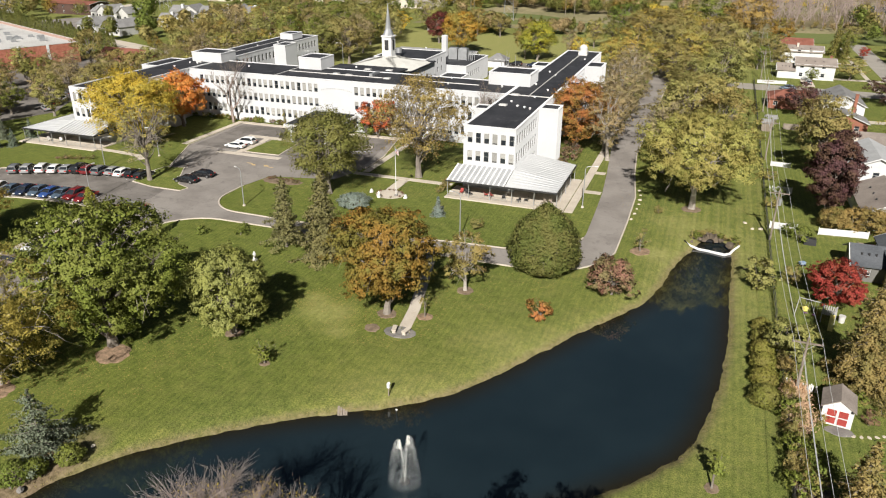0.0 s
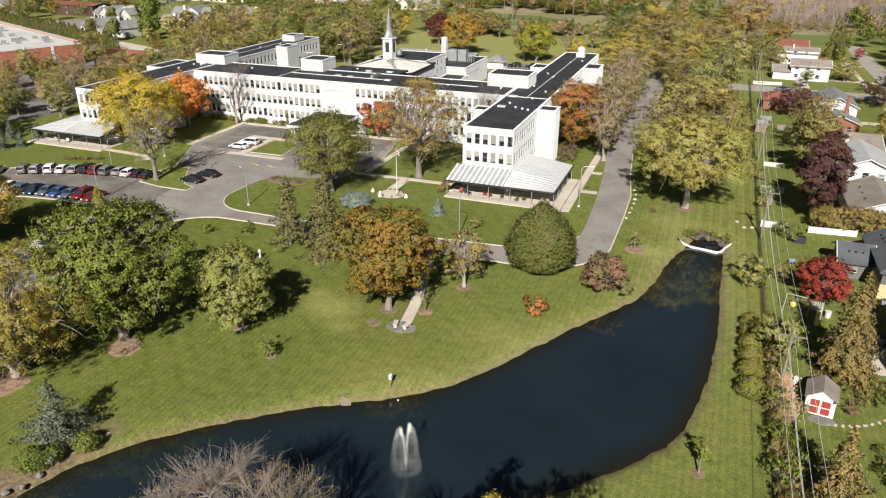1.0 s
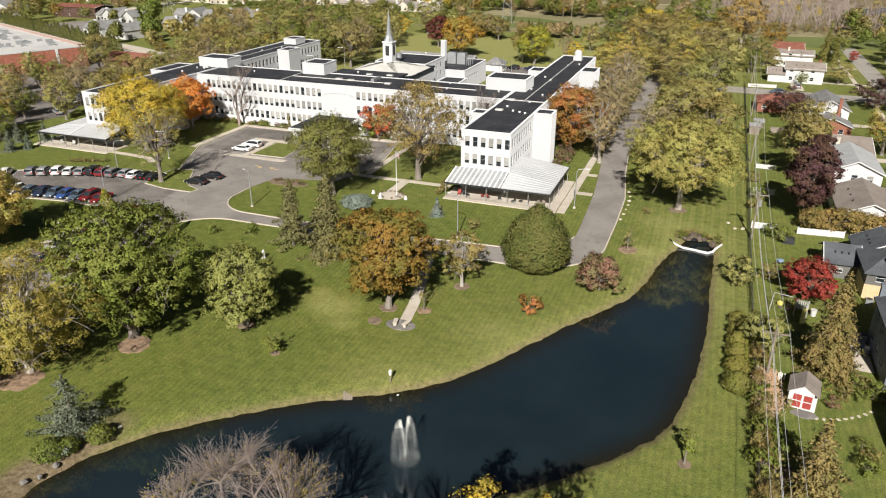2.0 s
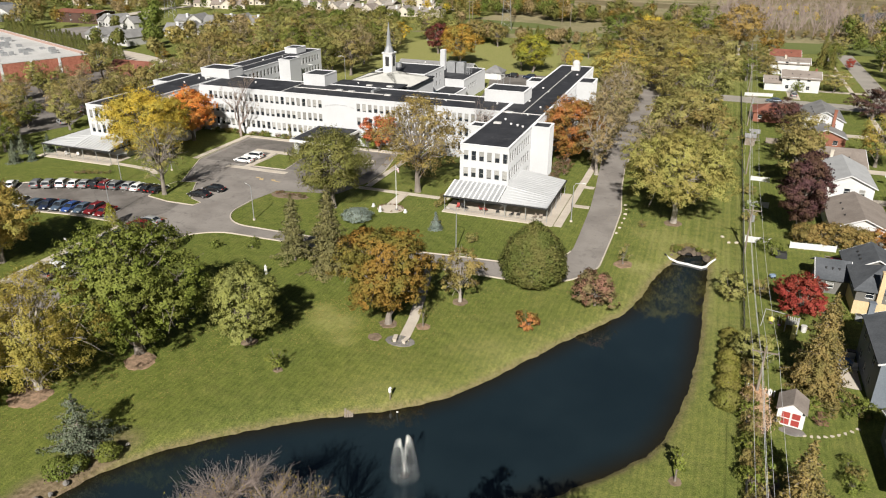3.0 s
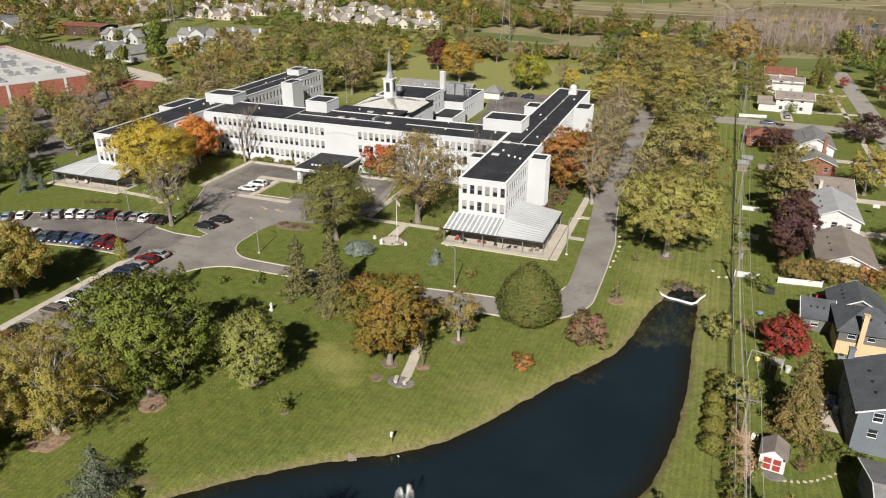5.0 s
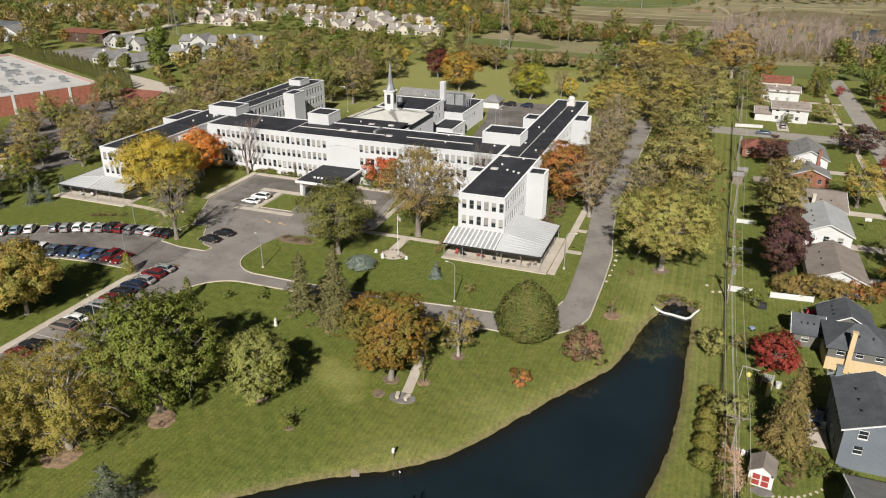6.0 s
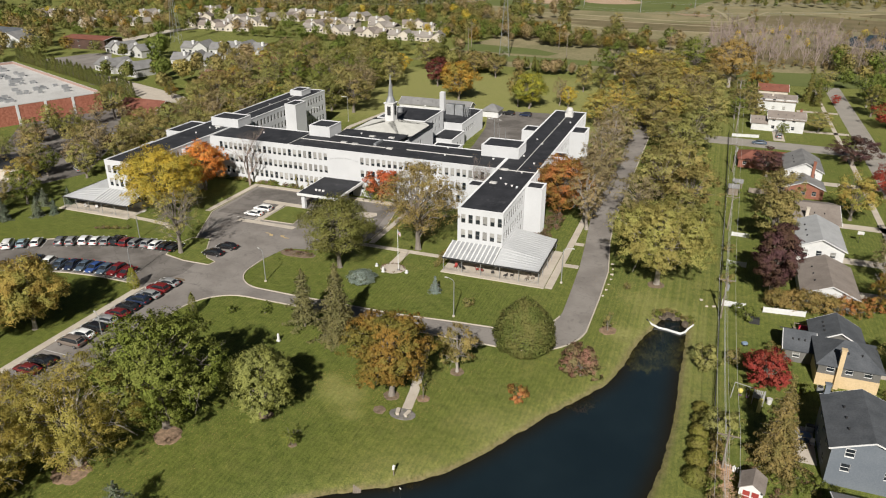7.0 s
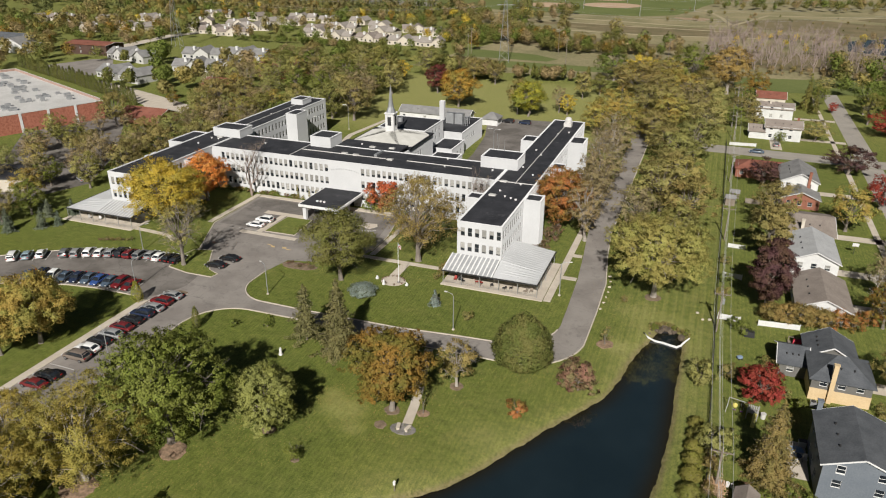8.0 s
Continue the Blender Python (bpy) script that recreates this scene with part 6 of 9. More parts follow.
# ---- wider trees: a few kinds grown once, then set out ----
KINDS = {
    "olive": broad_meshes(101, 12, 5.2, "olive", 4300, 0.19, 0.14, 34, 0.9, loose=0.8),
    "brown": broad_meshes(102, 12, 5.0, "brown", 3600, 0.18, 0.16, 32, 0.72, twigs=1, loose=0.8),
    "yellowgreen": broad_meshes(103, 12, 5.4, "yellowgreen", 4300, 0.19, 0.14, 34, 0.9, loose=0.8),
    "green": broad_meshes(104, 12, 5.2, "green", 4300, 0.19, 0.12, 34, 0.95, loose=0.8),
    "dark": broad_meshes(105, 12, 4.8, "dark", 4300, 0.19, 0.08, 36, 1.0, loose=0.8),
    "gold": broad_meshes(106, 12, 5.2, "gold", 4300, 0.19, 0.12, 34, 0.95, loose=0.8),
    "rust": broad_meshes(107, 12, 5.2, "rust", 4300, 0.19, 0.14, 34, 0.9, loose=0.8),
    "bronze": broad_meshes(118, 12, 5.2, "bronze", 4300, 0.19, 0.12, 34, 0.9, loose=0.8),
    "red": broad_meshes(108, 12, 5.4, "red", 4300, 0.19, 0.10, 34, 0.95, loose=0.8),
    "moss": broad_meshes(123, 12, 5.2, "moss", 5200, 0.19, 0.06, 36, 1.0, loose=0.8),
    "ash": broad_meshes(124, 12, 5.4, "ash", 6600, 0.18, 0.16, 34, 0.8, twigs=3, bark=BARK_PALE, loose=0.8),
    "purple": broad_meshes(109, 12, 5.6, "purple", 4800, 0.20, 0.10, 34, 1.0, loose=0.8),
    "grey": broad_meshes(110, 12, 4.6, "brown", 2600, 0.13, 0.15, 24, 0.55, twigs=4, bark=BARK_PALE),
    "silver": broad_meshes(111, 12, 5.0, "silver", 4300, 0.19, 0.1, 34, 0.95, loose=0.8),
    "conifer": spruce_meshes(112, 12, 3.2, "dark", 18, 9, 0.24, 0.04, 0.25, 0.9, 0.35, 11),
    "bare": bare_meshes(113, 12, 4.2, None, 0, 4, BARK_PALE, 0.9),
    "shrub": broad_meshes(114, 3.0, 2.2, "olive", 900, 0.13, 0.0, 12, 0.9),
    "greenshrub": broad_meshes(115, 1.6, 1.3, "green", 560, 0.09, 0.0, 10, 1.0),
    "column": globe_meshes(116, 7, 1.0, "column", 1500, 0.15, 0.0, 0.22, 0.07, 1.5),
    "hedge": broad_meshes(121, 4.2, 2.6, "larch", 3000, 0.12, 0.0, 24, 1.0, loose=0.9),
    "russet": broad_meshes(122, 3.6, 2.4, "deep", 1800, 0.12, 0.0, 16, 0.85, twigs=1),
    "bluefir": spruce_meshes(120, 7, 2.5, "blue", 14, 9, 0.16, 0.03, 0.15, 0.8, 0.35, 16),
    "vine": broad_meshes(119, 3.0, 1.0, "yellowgreen", 500, 0.11, 0.0, 10, 0.8, twigs=1),
    "redshrub": broad_meshes(117, 3.4, 2.3, "mauve", 900, 0.14, 0.0, 12, 0.85),
}
WORDS = {"moss": "tall olive-green tree", "ash": "rust-brown spreading tree", "bronze": "bronze-gold autumn tree", "olive": "olive-brown autumn tree", "brown": "thinning brown autumn tree", "yellowgreen": "yellow-green autumn tree", "green": "leafy green tree", "dark": "dense dark green tree", "gold": "golden yellow autumn tree",
         "rust": "rusty orange autumn tree", "red": "bright red maple tree", "purple": "dark purple-leaved tree", "grey": "grey half-bare tree", "silver": "grey-green leafy tree", "conifer": "dark pointed conifer", "bare": "pale leafless tree",
         "shrub": "olive garden shrub", "greenshrub": "low green shrub", "hedge": "dense bronze-green hedge bush", "russet": "russet orange garden bush", "bluefir": "blue-green spruce", "vine": "yellow-green climber", "column": "dark columnar evergreen", "redshrub": "russet red garden shrub"}
SIZE = {"shrub": 3.0, "greenshrub": 1.6, "column": 7.0, "vine": 3.0, "bluefir": 7.0, "hedge": 4.2, "russet": 3.6, "redshrub": 3.4}
spread = np.random.default_rng(77)


def grow(kind, x, y, h, where, r=None, group=""):
    base = SIZE.get(kind, 12.0)
    wide = 1.0 if r is None else r / h / (5.2 / 12.0 if kind not in SIZE else 0.75)
    category = "shrub" if "shrub" in kind or kind in ("vine", "hedge", "russet") else "tree"
    plant("shrub" if category == "shrub" else "tree", KINDS[kind], x, y, f"{WORDS[kind]} {where}", category, group, h / base, spread.uniform(0, 360), 0.0, wide)


FAR = {}


def grow_far(kind, x, y, h):
    """A distant tree: a rough crown and stem, kept for one joined mesh of its kind."""
    FAR.setdefault(kind, []).append((x, y, h))


def join_far():
    for kind, spots in FAR.items():
        rng = np.random.default_rng(len(spots))
        if kind in ("bare", "grey"):
            base = KINDS["bare"][0]
            v = np.empty(len(base.vertices) * 3, np.float32)
            base.vertices.foreach_get("co", v)
            v = v.reshape(-1, 3)
            faces = [tuple(p.vertices) for p in base.polygons]
            verts, allf = [], []
            for x, y, h in spots:
                a = rng.uniform(0, 6.28)
                w = np.stack([v[:, 0] * math.cos(a) - v[:, 1] * math.sin(a), v[:, 0] * math.sin(a) + v[:, 1] * math.cos(a), v[:, 2]], 1) * (h / 12) + np.array([x, y, 0])
                n = len(verts) * len(v)
                verts.append(w)
                allf += [tuple(i + n for i in f) for f in faces]
            me = bpy.data.meshes.new("far_trees")
            me.from_pydata(np.concatenate(verts).tolist(), [], allf)
            me.materials.append(TWIG)
        else:
            pts, out, size = [], [], []
            for x, y, h in spots:
                narrow = kind in ("conifer", "column")
                n, r = (2200 if y < 345 and x > -300 else 640), h * (0.24 if narrow else 0.41) * rng.uniform(0.85, 1.15)
                form = np.array([r, r, h * 0.42])
                lobes = ball_points(rng, 13) * form * rng.uniform(0.3, 0.62, (13, 1)) + np.array([x, y, h * 0.55])
                which = rng.integers(0, 13, n)
                d = ball_points(rng, n)
                inner = np.arange(n) < n // 5
                p = lobes[which] + d * form * 0.44 * np.where(inner, 0.72, rng.uniform(0.82, 1.1, n))[:, None]
                if narrow:
                    k = np.clip((p[:, 2:3]) / h, 0, 1)
                    p[:, :2] = np.array([x, y]) + (p[:, :2] - np.array([x, y])) * (1.5 - 1.4 * k)
                p[:, 2] = np.maximum(p[:, 2], 0.3)
                pts.append(p)
                out.append(d * 0.7 + (p - np.array([x, y, h * 0.5])) / form * 0.5)
                size.append(np.where(inner, h * 0.055, h * (0.015 if n > 700 else 0.025)))
            p = np.concatenate(pts)
            me = leaves_mesh("far_trees", p, np.concatenate(out), np.concatenate(size) * rng.uniform(0.7, 1.2, len(p)), KINDS[kind][1].materials[0], rng, 0.65, 1.1, 1.0)
        tagged(new("far_trees", me), f"distant stand of trees, each a {WORDS[kind]}", "trees", kind="stuff")


NEAR_HOMES = ((-281, 268, -12, 4), (-317, 313, -12, 4), (-256, 293, 14, 4), (-277, 327, 8, 3), (-255, 336, 2, 3))
FAR_HOMES = ((-305, 412, 3), (-252, 430, 2), (-232, 428, 3), (-207, 426, 3), (-181, 420, 3), (-162, 418, 2), (-327, 417, 2), (-316, 426, 2), (-382, 413, 2), (-398, 411, 2), (-414, 396, 3), (-308, 443, 3), (-264, 452, 2), (-249, 466, 3), (-214, 460, 3), (-198, 474, 2), (-175, 464, 3),
             (-332, 455, 2), (-360, 452, 2), (-414, 460, 3), (-440, 440, 2), (-478, 434, 3), (-497, 428, 2), (-318, 477, 2), (-303, 482, 3), (-307, 508, 3), (-280, 500, 2), (-346, 500, 2), (-256, 505, 2), (-382, 500, 3), (-345, 425, 2), (-230, 485, 2))


def clear_of_homes(x, y):
    return not any(a - 4 * n - 5 < x < a + 4 * n + 5 and b - 15 < y < b + 11 for a, b, n in FAR_HOMES)


# rear lawn
for kind, x, y, h, r in (("olive", -67, 268, 15, 4.5), ("brown", -52, 276, 11, 3.4), ("gold", -48, 273, 9, 3.4), ("yellowgreen", -48, 306, 11.5, 4.2), ("olive", -123, 235, 16.5, 7.8), ("gold", -137, 313, 11, 4.8), ("dark", -143, 305, 18.5, 9.0), ("silver", -130, 330, 15.5, 8.5), ("dark", -42, 316, 10, 4.6)):
    grow(kind, x, y, h, "on the rear lawn", r)
plant("maple_tree", broad_meshes(131, 16.0, 7.8, "amber", 15000, 0.20, 0.12, 46, 1.0, loose=0.9), -93, 271, "round full orange-gold tree on the rear lawn")
plant("lime_tree", broad_meshes(132, 14.0, 7.0, "citron", 13000, 0.19, 0.10, 44, 1.0, loose=0.9), -62, 266, "full yellow-green tree on the rear lawn")
plant("plum_tree", broad_meshes(133, 13.5, 5.2, "wine", 10000, 0.19, 0.10, 36, 1.0, loose=0.9), -111, 294, "dense wine-red tree on the rear lawn")


def belt(kinds, x0, y0, x1, y1, n, lo, hi, where, gap=4.6, keep=None, group=""):
    """Trees set out irregularly in a rectangle, no two closer than gap."""
    done = []
    tries = 0
    while len(done) < n and tries < n * 30:
        tries += 1
        x, y = spread.uniform(x0, x1), spread.uniform(y0, y1)
        if any((x - a) ** 2 + (y - b) ** 2 < gap * gap for a, b in done) or (keep and not keep(x, y)):
            continue
        done.append((x, y))
        if y > 331 or x < -206 or x > 62:
            grow_far(str(spread.choice(kinds)), x, y, float(spread.uniform(lo, hi)))
            continue
        grow(str(spread.choice(kinds)), x, y, float(spread.uniform(lo, hi)), where, None, group)


MIXED = ["olive", "silver", "brown", "olive", "yellowgreen", "moss", "olive", "silver", "silver", "bronze", "brown", "green"]
for kind, x, y, h, r in (("yellowgreen", -3.5, 173.0, 14.5, 9.0), ("olive", 3.4, 167.0, 13.5, 7.6), ("brown", -8.6, 158.0, 12.5, 6.0), ("silver", 1.6, 149.5, 12.0, 6.6), ("olive", -7.0, 145.0, 10.5, 5.2), ("yellowgreen", 1.0, 187.0, 13.0, 6.8),
                         ("olive", -4.0, 199.0, 11.5, 6.4), ("silver", -2.0, 211.0, 14.0, 7.6), ("silver", 2.2, 226.0, 14.5, 8.2), ("olive", -6.0, 224.0, 12.0, 6.2), ("olive", -7.5, 186.0, 11.0, 5.0), ("yellowgreen", -9.0, 236.0, 9.0, 6.5)):
    grow(kind, x, y, h, "between drive and mown strip", r)
for kind, x, y, h, r in (("yellowgreen", 3.6, 252.0, 14.5, 8.4), ("bronze", -8.0, 262.0, 14.5, 8.2), ("yellowgreen", -10.5, 274.0, 15.0, 8.6), ("olive", 0.5, 268.0, 14.0, 7.4), ("brown", -3.0, 284.0, 15.0, 7.0), ("bronze", -27.5, 262.0, 15.0, 9.0),
                         ("bronze", -32.0, 248.0, 12.5, 7.2), ("olive", -19.0, 280.0, 14.0, 8.2), ("olive", -25.5, 312.0, 16.5, 9.6), ("olive", -15.0, 298.0, 15.0, 8.6), ("yellowgreen", 3.0, 292.0, 14.5, 8.0), ("bronze", -5.0, 304.0, 15.0, 7.6), ("yellowgreen", -17.5, 254.0, 8.0, 6.0), ("bronze", -19.5, 246.0, 12.0, 6.6), ("olive", -12.0, 243.0, 12.5, 6.8), ("silver", -21.0, 222.0, 12.5, 6.4), ("grey", -22.5, 207.0, 12.5, 5.8), ("silver", -20.8, 190.0, 11.5, 5.0),
                         ("gold", -28.0, 342.0, 15.5, 9.0), ("bronze", -14.0, 336.0, 15.5, 8.6), ("olive", -20.0, 326.0, 15.0, 8.0), ("green", -41.0, 352.0, 15.0, 9.0), ("olive", 1.0, 318.0, 14.0, 7.0), ("grey", -24.5, 234.0, 13.0, 6.0), ("bronze", -14.0, 318.0, 14.0, 8.0), ("olive", -34.0, 330.0, 13.0, 7.0)):
    grow(kind, x, y, h, "along the overgrown drive", r)
belt(["grey", "brown", "brown", "grey"], -25.0, 154, -19.6, 222, 17, 12, 15, "beside the east wing", 4.2, keep=lambda x, y: x > -21.5 or y > 199)
grow("green", -4.0, 352, 21, "beyond the cross street", 10.5)
grow("ash", 11.0, 340, 21.5, "with spreading limbs beyond the street", 10.5)
grow("rust", 23, 330, 13, "behind a house", 6)
belt(["conifer", "conifer", "brown", "conifer"], -92, 337, -52, 347, 20, 6.5, 9.5, "in the hedge behind the lawn", 2.8)
belt(["conifer", "dark", "brown", "olive"], -112, 322, -92, 340, 9, 7, 12, "in the hedge behind the lawn", 3.6)
belt(["brown", "dark", "olive", "green", "rust"], -164, 458, -102, 482, 30, 8, 13, "in the far meadow", 5)
grow_far("olive", -98.0, 505.0, 15.0)
grow_far("olive", -62.0, 505.0, 15.0)
belt(["brown", "olive", "rust", "dark", "green"], -100, 430, -15, 475, 26, 9, 14, "in the far hedgerow", 5)
# west side
belt(MIXED, -172, 150, -143, 222, 24, 9, 14, "in the belt west of the building", 6.2)
belt(MIXED, -205, 158, -172, 196, 10, 6, 8.5, "near the brick hall", 7)
belt(MIXED, -205, 122, -166, 172, 13, 8, 11, "over the western yard", 8)
belt(["bluefir"], -158, 100, -142, 120, 9, 3.5, 6, "beside the west porch", 3.6)
belt(["olive", "brown", "bronze", "silver", "green"], -170, 104, -147, 150, 8, 9, 12, "beside the western yard", 7)
belt(MIXED, -190, 224, -128, 300, 40, 10, 15, "in the belt behind the west wing", 6.5, keep=lambda x, y: x < -128 - (y - 222) * 0.0)
for kind, x, y, h in (("olive", -348, 303, 11), ("rust", -328, 297, 11), ("dark", -313, 302, 9), ("green", -273, 306, 14), ("dark", -257, 250, 9), ("dark", -244, 250, 10), ("green", -231, 256, 10), ("yellowgreen", -220, 259, 11), ("rust", -203, 229, 6), ("grey", -200, 250, 11),
                      ("olive", -176, 213, 12), ("olive", -200, 194, 12), ("green", -252, 274, 8), ("olive", -186, 232, 11), ("dark", -236, 282, 6), ("olive", -212, 282, 11), ("bronze", -196, 285, 12), ("green", -230, 326, 10), ("brown", -214, 300, 10), ("dark", -262, 258, 9), ("green", -240, 270, 9), ("olive", -224, 274, 11), ("dark", -248, 286, 8), ("olive", -208, 268, 12), ("dark", -292, 300, 8), ("green", -300, 316, 9), ("olive", -240, 316, 10), ("rust", -206, 310, 11), ("dark", -222, 246, 7), ("olive", -212, 236, 9), ("green", -276, 262, 8), ("dark", -266, 266, 10), ("dark", -238, 262, 9), ("olive", -246, 300, 10), ("green", -258, 284, 9), ("olive", -226, 288, 12), ("moss", -216, 274, 11), ("olive", -232, 300, 10), ("brown", -222, 310, 11), ("moss", -208, 322, 12), ("olive", -282, 318, 9), ("dark", -266, 320, 8), ("olive", -204, 276, 13), ("moss", -192, 300, 13), ("brown", -190, 318, 12), ("silver", -196, 262, 11)):
    if any(a - 2 < x < a + 8 * n + 2 and b - 11 < y < b + 10 for a, b, _, n in NEAR_HOMES):
        continue
    (grow_far if x < -206 else lambda k, a, b, c: grow(k, a, b, c, "among the town houses"))(kind, x, y, h * 1.12)
belt(["olive", "bronze", "brown", "olive"], -200, 20, -128, 66, 22, 11, 15, "west of the car park", 7)
belt(["bronze", "olive"], -122, 40, -104, 66, 5, 10, 13, "behind the parked cars", 7)
belt(["yellowgreen", "olive"], -84.0, 22, -70, 34, 4, 12, 15, "by the near drive", 6)
for n, x0, y0, x1, y1 in ((21, -338, 274, -269, 246.5), (8, -265, 244.5, -242, 235), (6, -237, 233, -219, 224.5)):
    for i in range(n):
        t = i / (n - 1)
        grow("column", x0 + (x1 - x0) * t, y0 + (y1 - y0) * t + spread.uniform(-0.4, 0.4), spread.uniform(6, 8), "in the row beside the brick hall", None, "row of evergreens")
# neighbours' gardens and street
for kind, x, y, h, r, where in (("conifer", 42, 319, 15, 4.7, "before a white house"), ("yellowgreen", 52, 357, 8, 4.6, "by the street"), ("bronze", 40.5, 178.5, 12.5, 5.8, "beside a drive"), ("conifer", 44.5, 312, 11, 3.6, "before a white house"), ("green", 47.5, 330, 9, 4.0, "by the street"), ("green", 63, 318, 15, 5.0, "across the street"), ("dark", 62, 300, 13, 4.6, "across the street"), ("red", 51, 199, 10, 4.6, "by the street"), ("purple", 47, 229, 9, 6.6, "at the street corner"), ("purple", 22.5, 208, 8.5, 5.0, "in a back garden"), ("olive", 23.5, 172, 13.2, 5.6, "in a back garden"),
                                ("red", 51.5, 316, 4.8, 2.3, "by the street"), ("yellowgreen", 41, 267, 7.5, 5.4, "before a white house"), ("red", 66, 280, 11, 7.0, "across the street"), ("brown", 43, 140, 12, 4.5, "beside a house"), ("rust", 41, 128, 10, 4.0, "beside a house"), ("dark", 47, 120, 10, 4.2, "by the street"), ("green", 44, 104, 9, 4, "by the street"), ("brown", 23.5, 187, 8, 3.2, "in a back garden"), ("green", 29, 258.2, 5, 2.0, "before a white house"), ("yellowgreen", 52, 160, 12, 5, "by the street")):
    grow(kind, x, y, h, where, r)
belt(["green", "olive", "dark", "rust", "yellowgreen"], 64, 120, 150, 420, 70, 10, 16, "beyond the street", 8)
belt(["green", "olive", "dark"], 58, 340, 64, 420, 6, 10, 15, "along the street", 7)
for x, y, k, h in ((24.2, 123.6, "hedge", 4.4), (27.0, 123.9, "hedge", 4.6), (29.8, 124.0, "hedge", 4.3), (32.6, 124.5, "russet", 4.4), (35.6, 124.7, "russet", 3.8), (38.5, 128.0, "russet", 3.6), (21.4, 123.4, "hedge", 4.0), (16.3, 116.8, "greenshrub", 2.6), (14.9, 118.8, "greenshrub", 2.2), (22.4, 97.6, "shrub", 2.2), (24.2, 95.6, "greenshrub", 1.8), (20.3, 105.0, "shrub", 2.6), (36.6, 97.0, "shrub", 2.6), (21.9, 74.0, "greenshrub", 1.7), (24.2, 73.2, "greenshrub", 1.8), (26.3, 72.6, "greenshrub", 1.6), (19.2, 69.0, "redshrub", 1.2), (14.0, 60.2, "greenshrub", 2.2), (13.3, 57.4, "shrub", 2.0), (12.7, 131.0, "shrub", 2.4), (13.2, 138, "greenshrub", 2.4), (13.8, 190, "greenshrub", 3.0), (12.9, 147.5, "shrub", 2.2), (14.2, 100.5, "shrub", 2.6)):
    grow(k, x, y, h, "in a neighbour's garden")
for x, y, h in ((-72.4, 85.8, 1.5), (-66.6, 87.8, 1.6), (-67.6, 90.2, 1.1), (-60.4, 104.9, 0.9)):
    grow("greenshrub", x, y, h, "on the lawn")
for i, (x, y, r) in enumerate(((-52.4, 33.6, 1.45), (-51.6, 35.0, 1.0), (-49.9, 37.4, 1.15))):
    plant("yew_bush", globe_meshes(90 + i, 1.35 * r, r, "green", 1500, 0.10, 0.0, 0.4, 0.09), x, y, "low spreading green yew on the bare bank", "bush")
plant("juniper_bush", globe_meshes(95, 2.1, 2.7, "paleblue", 4200, 0.10, 0.0, 0.45, 0.12), -55.8, 106.0, "low spreading blue-grey juniper on the front lawn", "bush")
grow("shrub", -32.4, 103.4, 1.9, "on the front lawn")
grow("shrub", -5.6, 121.5, 1.4, "near the broad maple")
for i in range(26):
    x = spread.uniform(-120, -46)
    if not -91 < x < -75:
        grow("greenshrub" if i % 3 else "shrub", x, spread.uniform(149.9, 150.4), spread.uniform(0.9, 1.5), "against the white front")
for i in range(9):
    grow("redshrub", -26.5 + spread.uniform(-1.5, 1.5), 136.0 + i * 2.2, spread.uniform(1.6, 3.0), "beside the east wing")
for i in range(7):
    grow("shrub", -44.0 + spread.uniform(-1, 1), 117.5 + i * 1.2, 1.2, "in the bed beside the porch")

for x, h in ((-97.2, 4.6), (-93.8, 4.0), (-91.6, 4.2), (-72.8, 3.2)):
    grow("vine", x, 150.3, h, "climbing the white front", h * 0.2)
for i in range(34):
    x = spread.uniform(-124, -88.6) if i < 26 else spread.uniform(-76, -66)
    grow(("redshrub", "shrub", "greenshrub", "vine")[i % 4], x, spread.uniform(150.0, 150.5), spread.uniform(0.7, 1.5), "along the white front")
bed(-74.6, 112.9, 4.2, "reddish planted bed at the corner of the drive", MULCH, 0.42)
for i in range(14):
    grow("redshrub", -74.6 + spread.uniform(-3.4, 3.4), 112.9 + spread.uniform(-1.1, 1.1), spread.uniform(0.4, 0.9), "in the corner bed")
for i in range(9):
    grow("shrub" if i % 2 else "redshrub", -125.8 + 0.84 * i, 108.3 + 0.33 * i, spread.uniform(0.6, 1.1), "in the hedge on the west lawn")
grow("greenshrub", -74.0, 148.4, 4.4, "beside the entrance canopy", 2.2)
bed(-90.4, 93.3, 1.6, "mulch bed at the end of the car park", MULCH, 0.5)
bed(-90.6, 103.0, 1.7, "mulch bed at the tip of the island", MULCH, 0.4)

# ---- fences, poles and cables on the east side ----
def chain_fence():
    f = thing("chain_fence", "dark chain-link fence along the mown strip", "fence")
    post = Shape().pole(0, 0, 0, 1.3, 0.04, 0.04, 6).mesh("post", DARK_METAL)
    for i in range(88):
        hang("post", post, f, at=pose(11.5 + 0.006 * i, 46 + 2.4 * i, 0))
    mesh_wire = plain("fence wire", (0.05, 0.05, 0.045), (0.09, 0.085, 0.075), 1, 9, 0.7)
    for z in (0.15, 0.4, 0.65, 0.9, 1.22):
        Shape().tube([(11.5, 46, z), (12.02, 254.8, z)], [0.022, 0.022], 4).make("wire", mesh_wire, f)


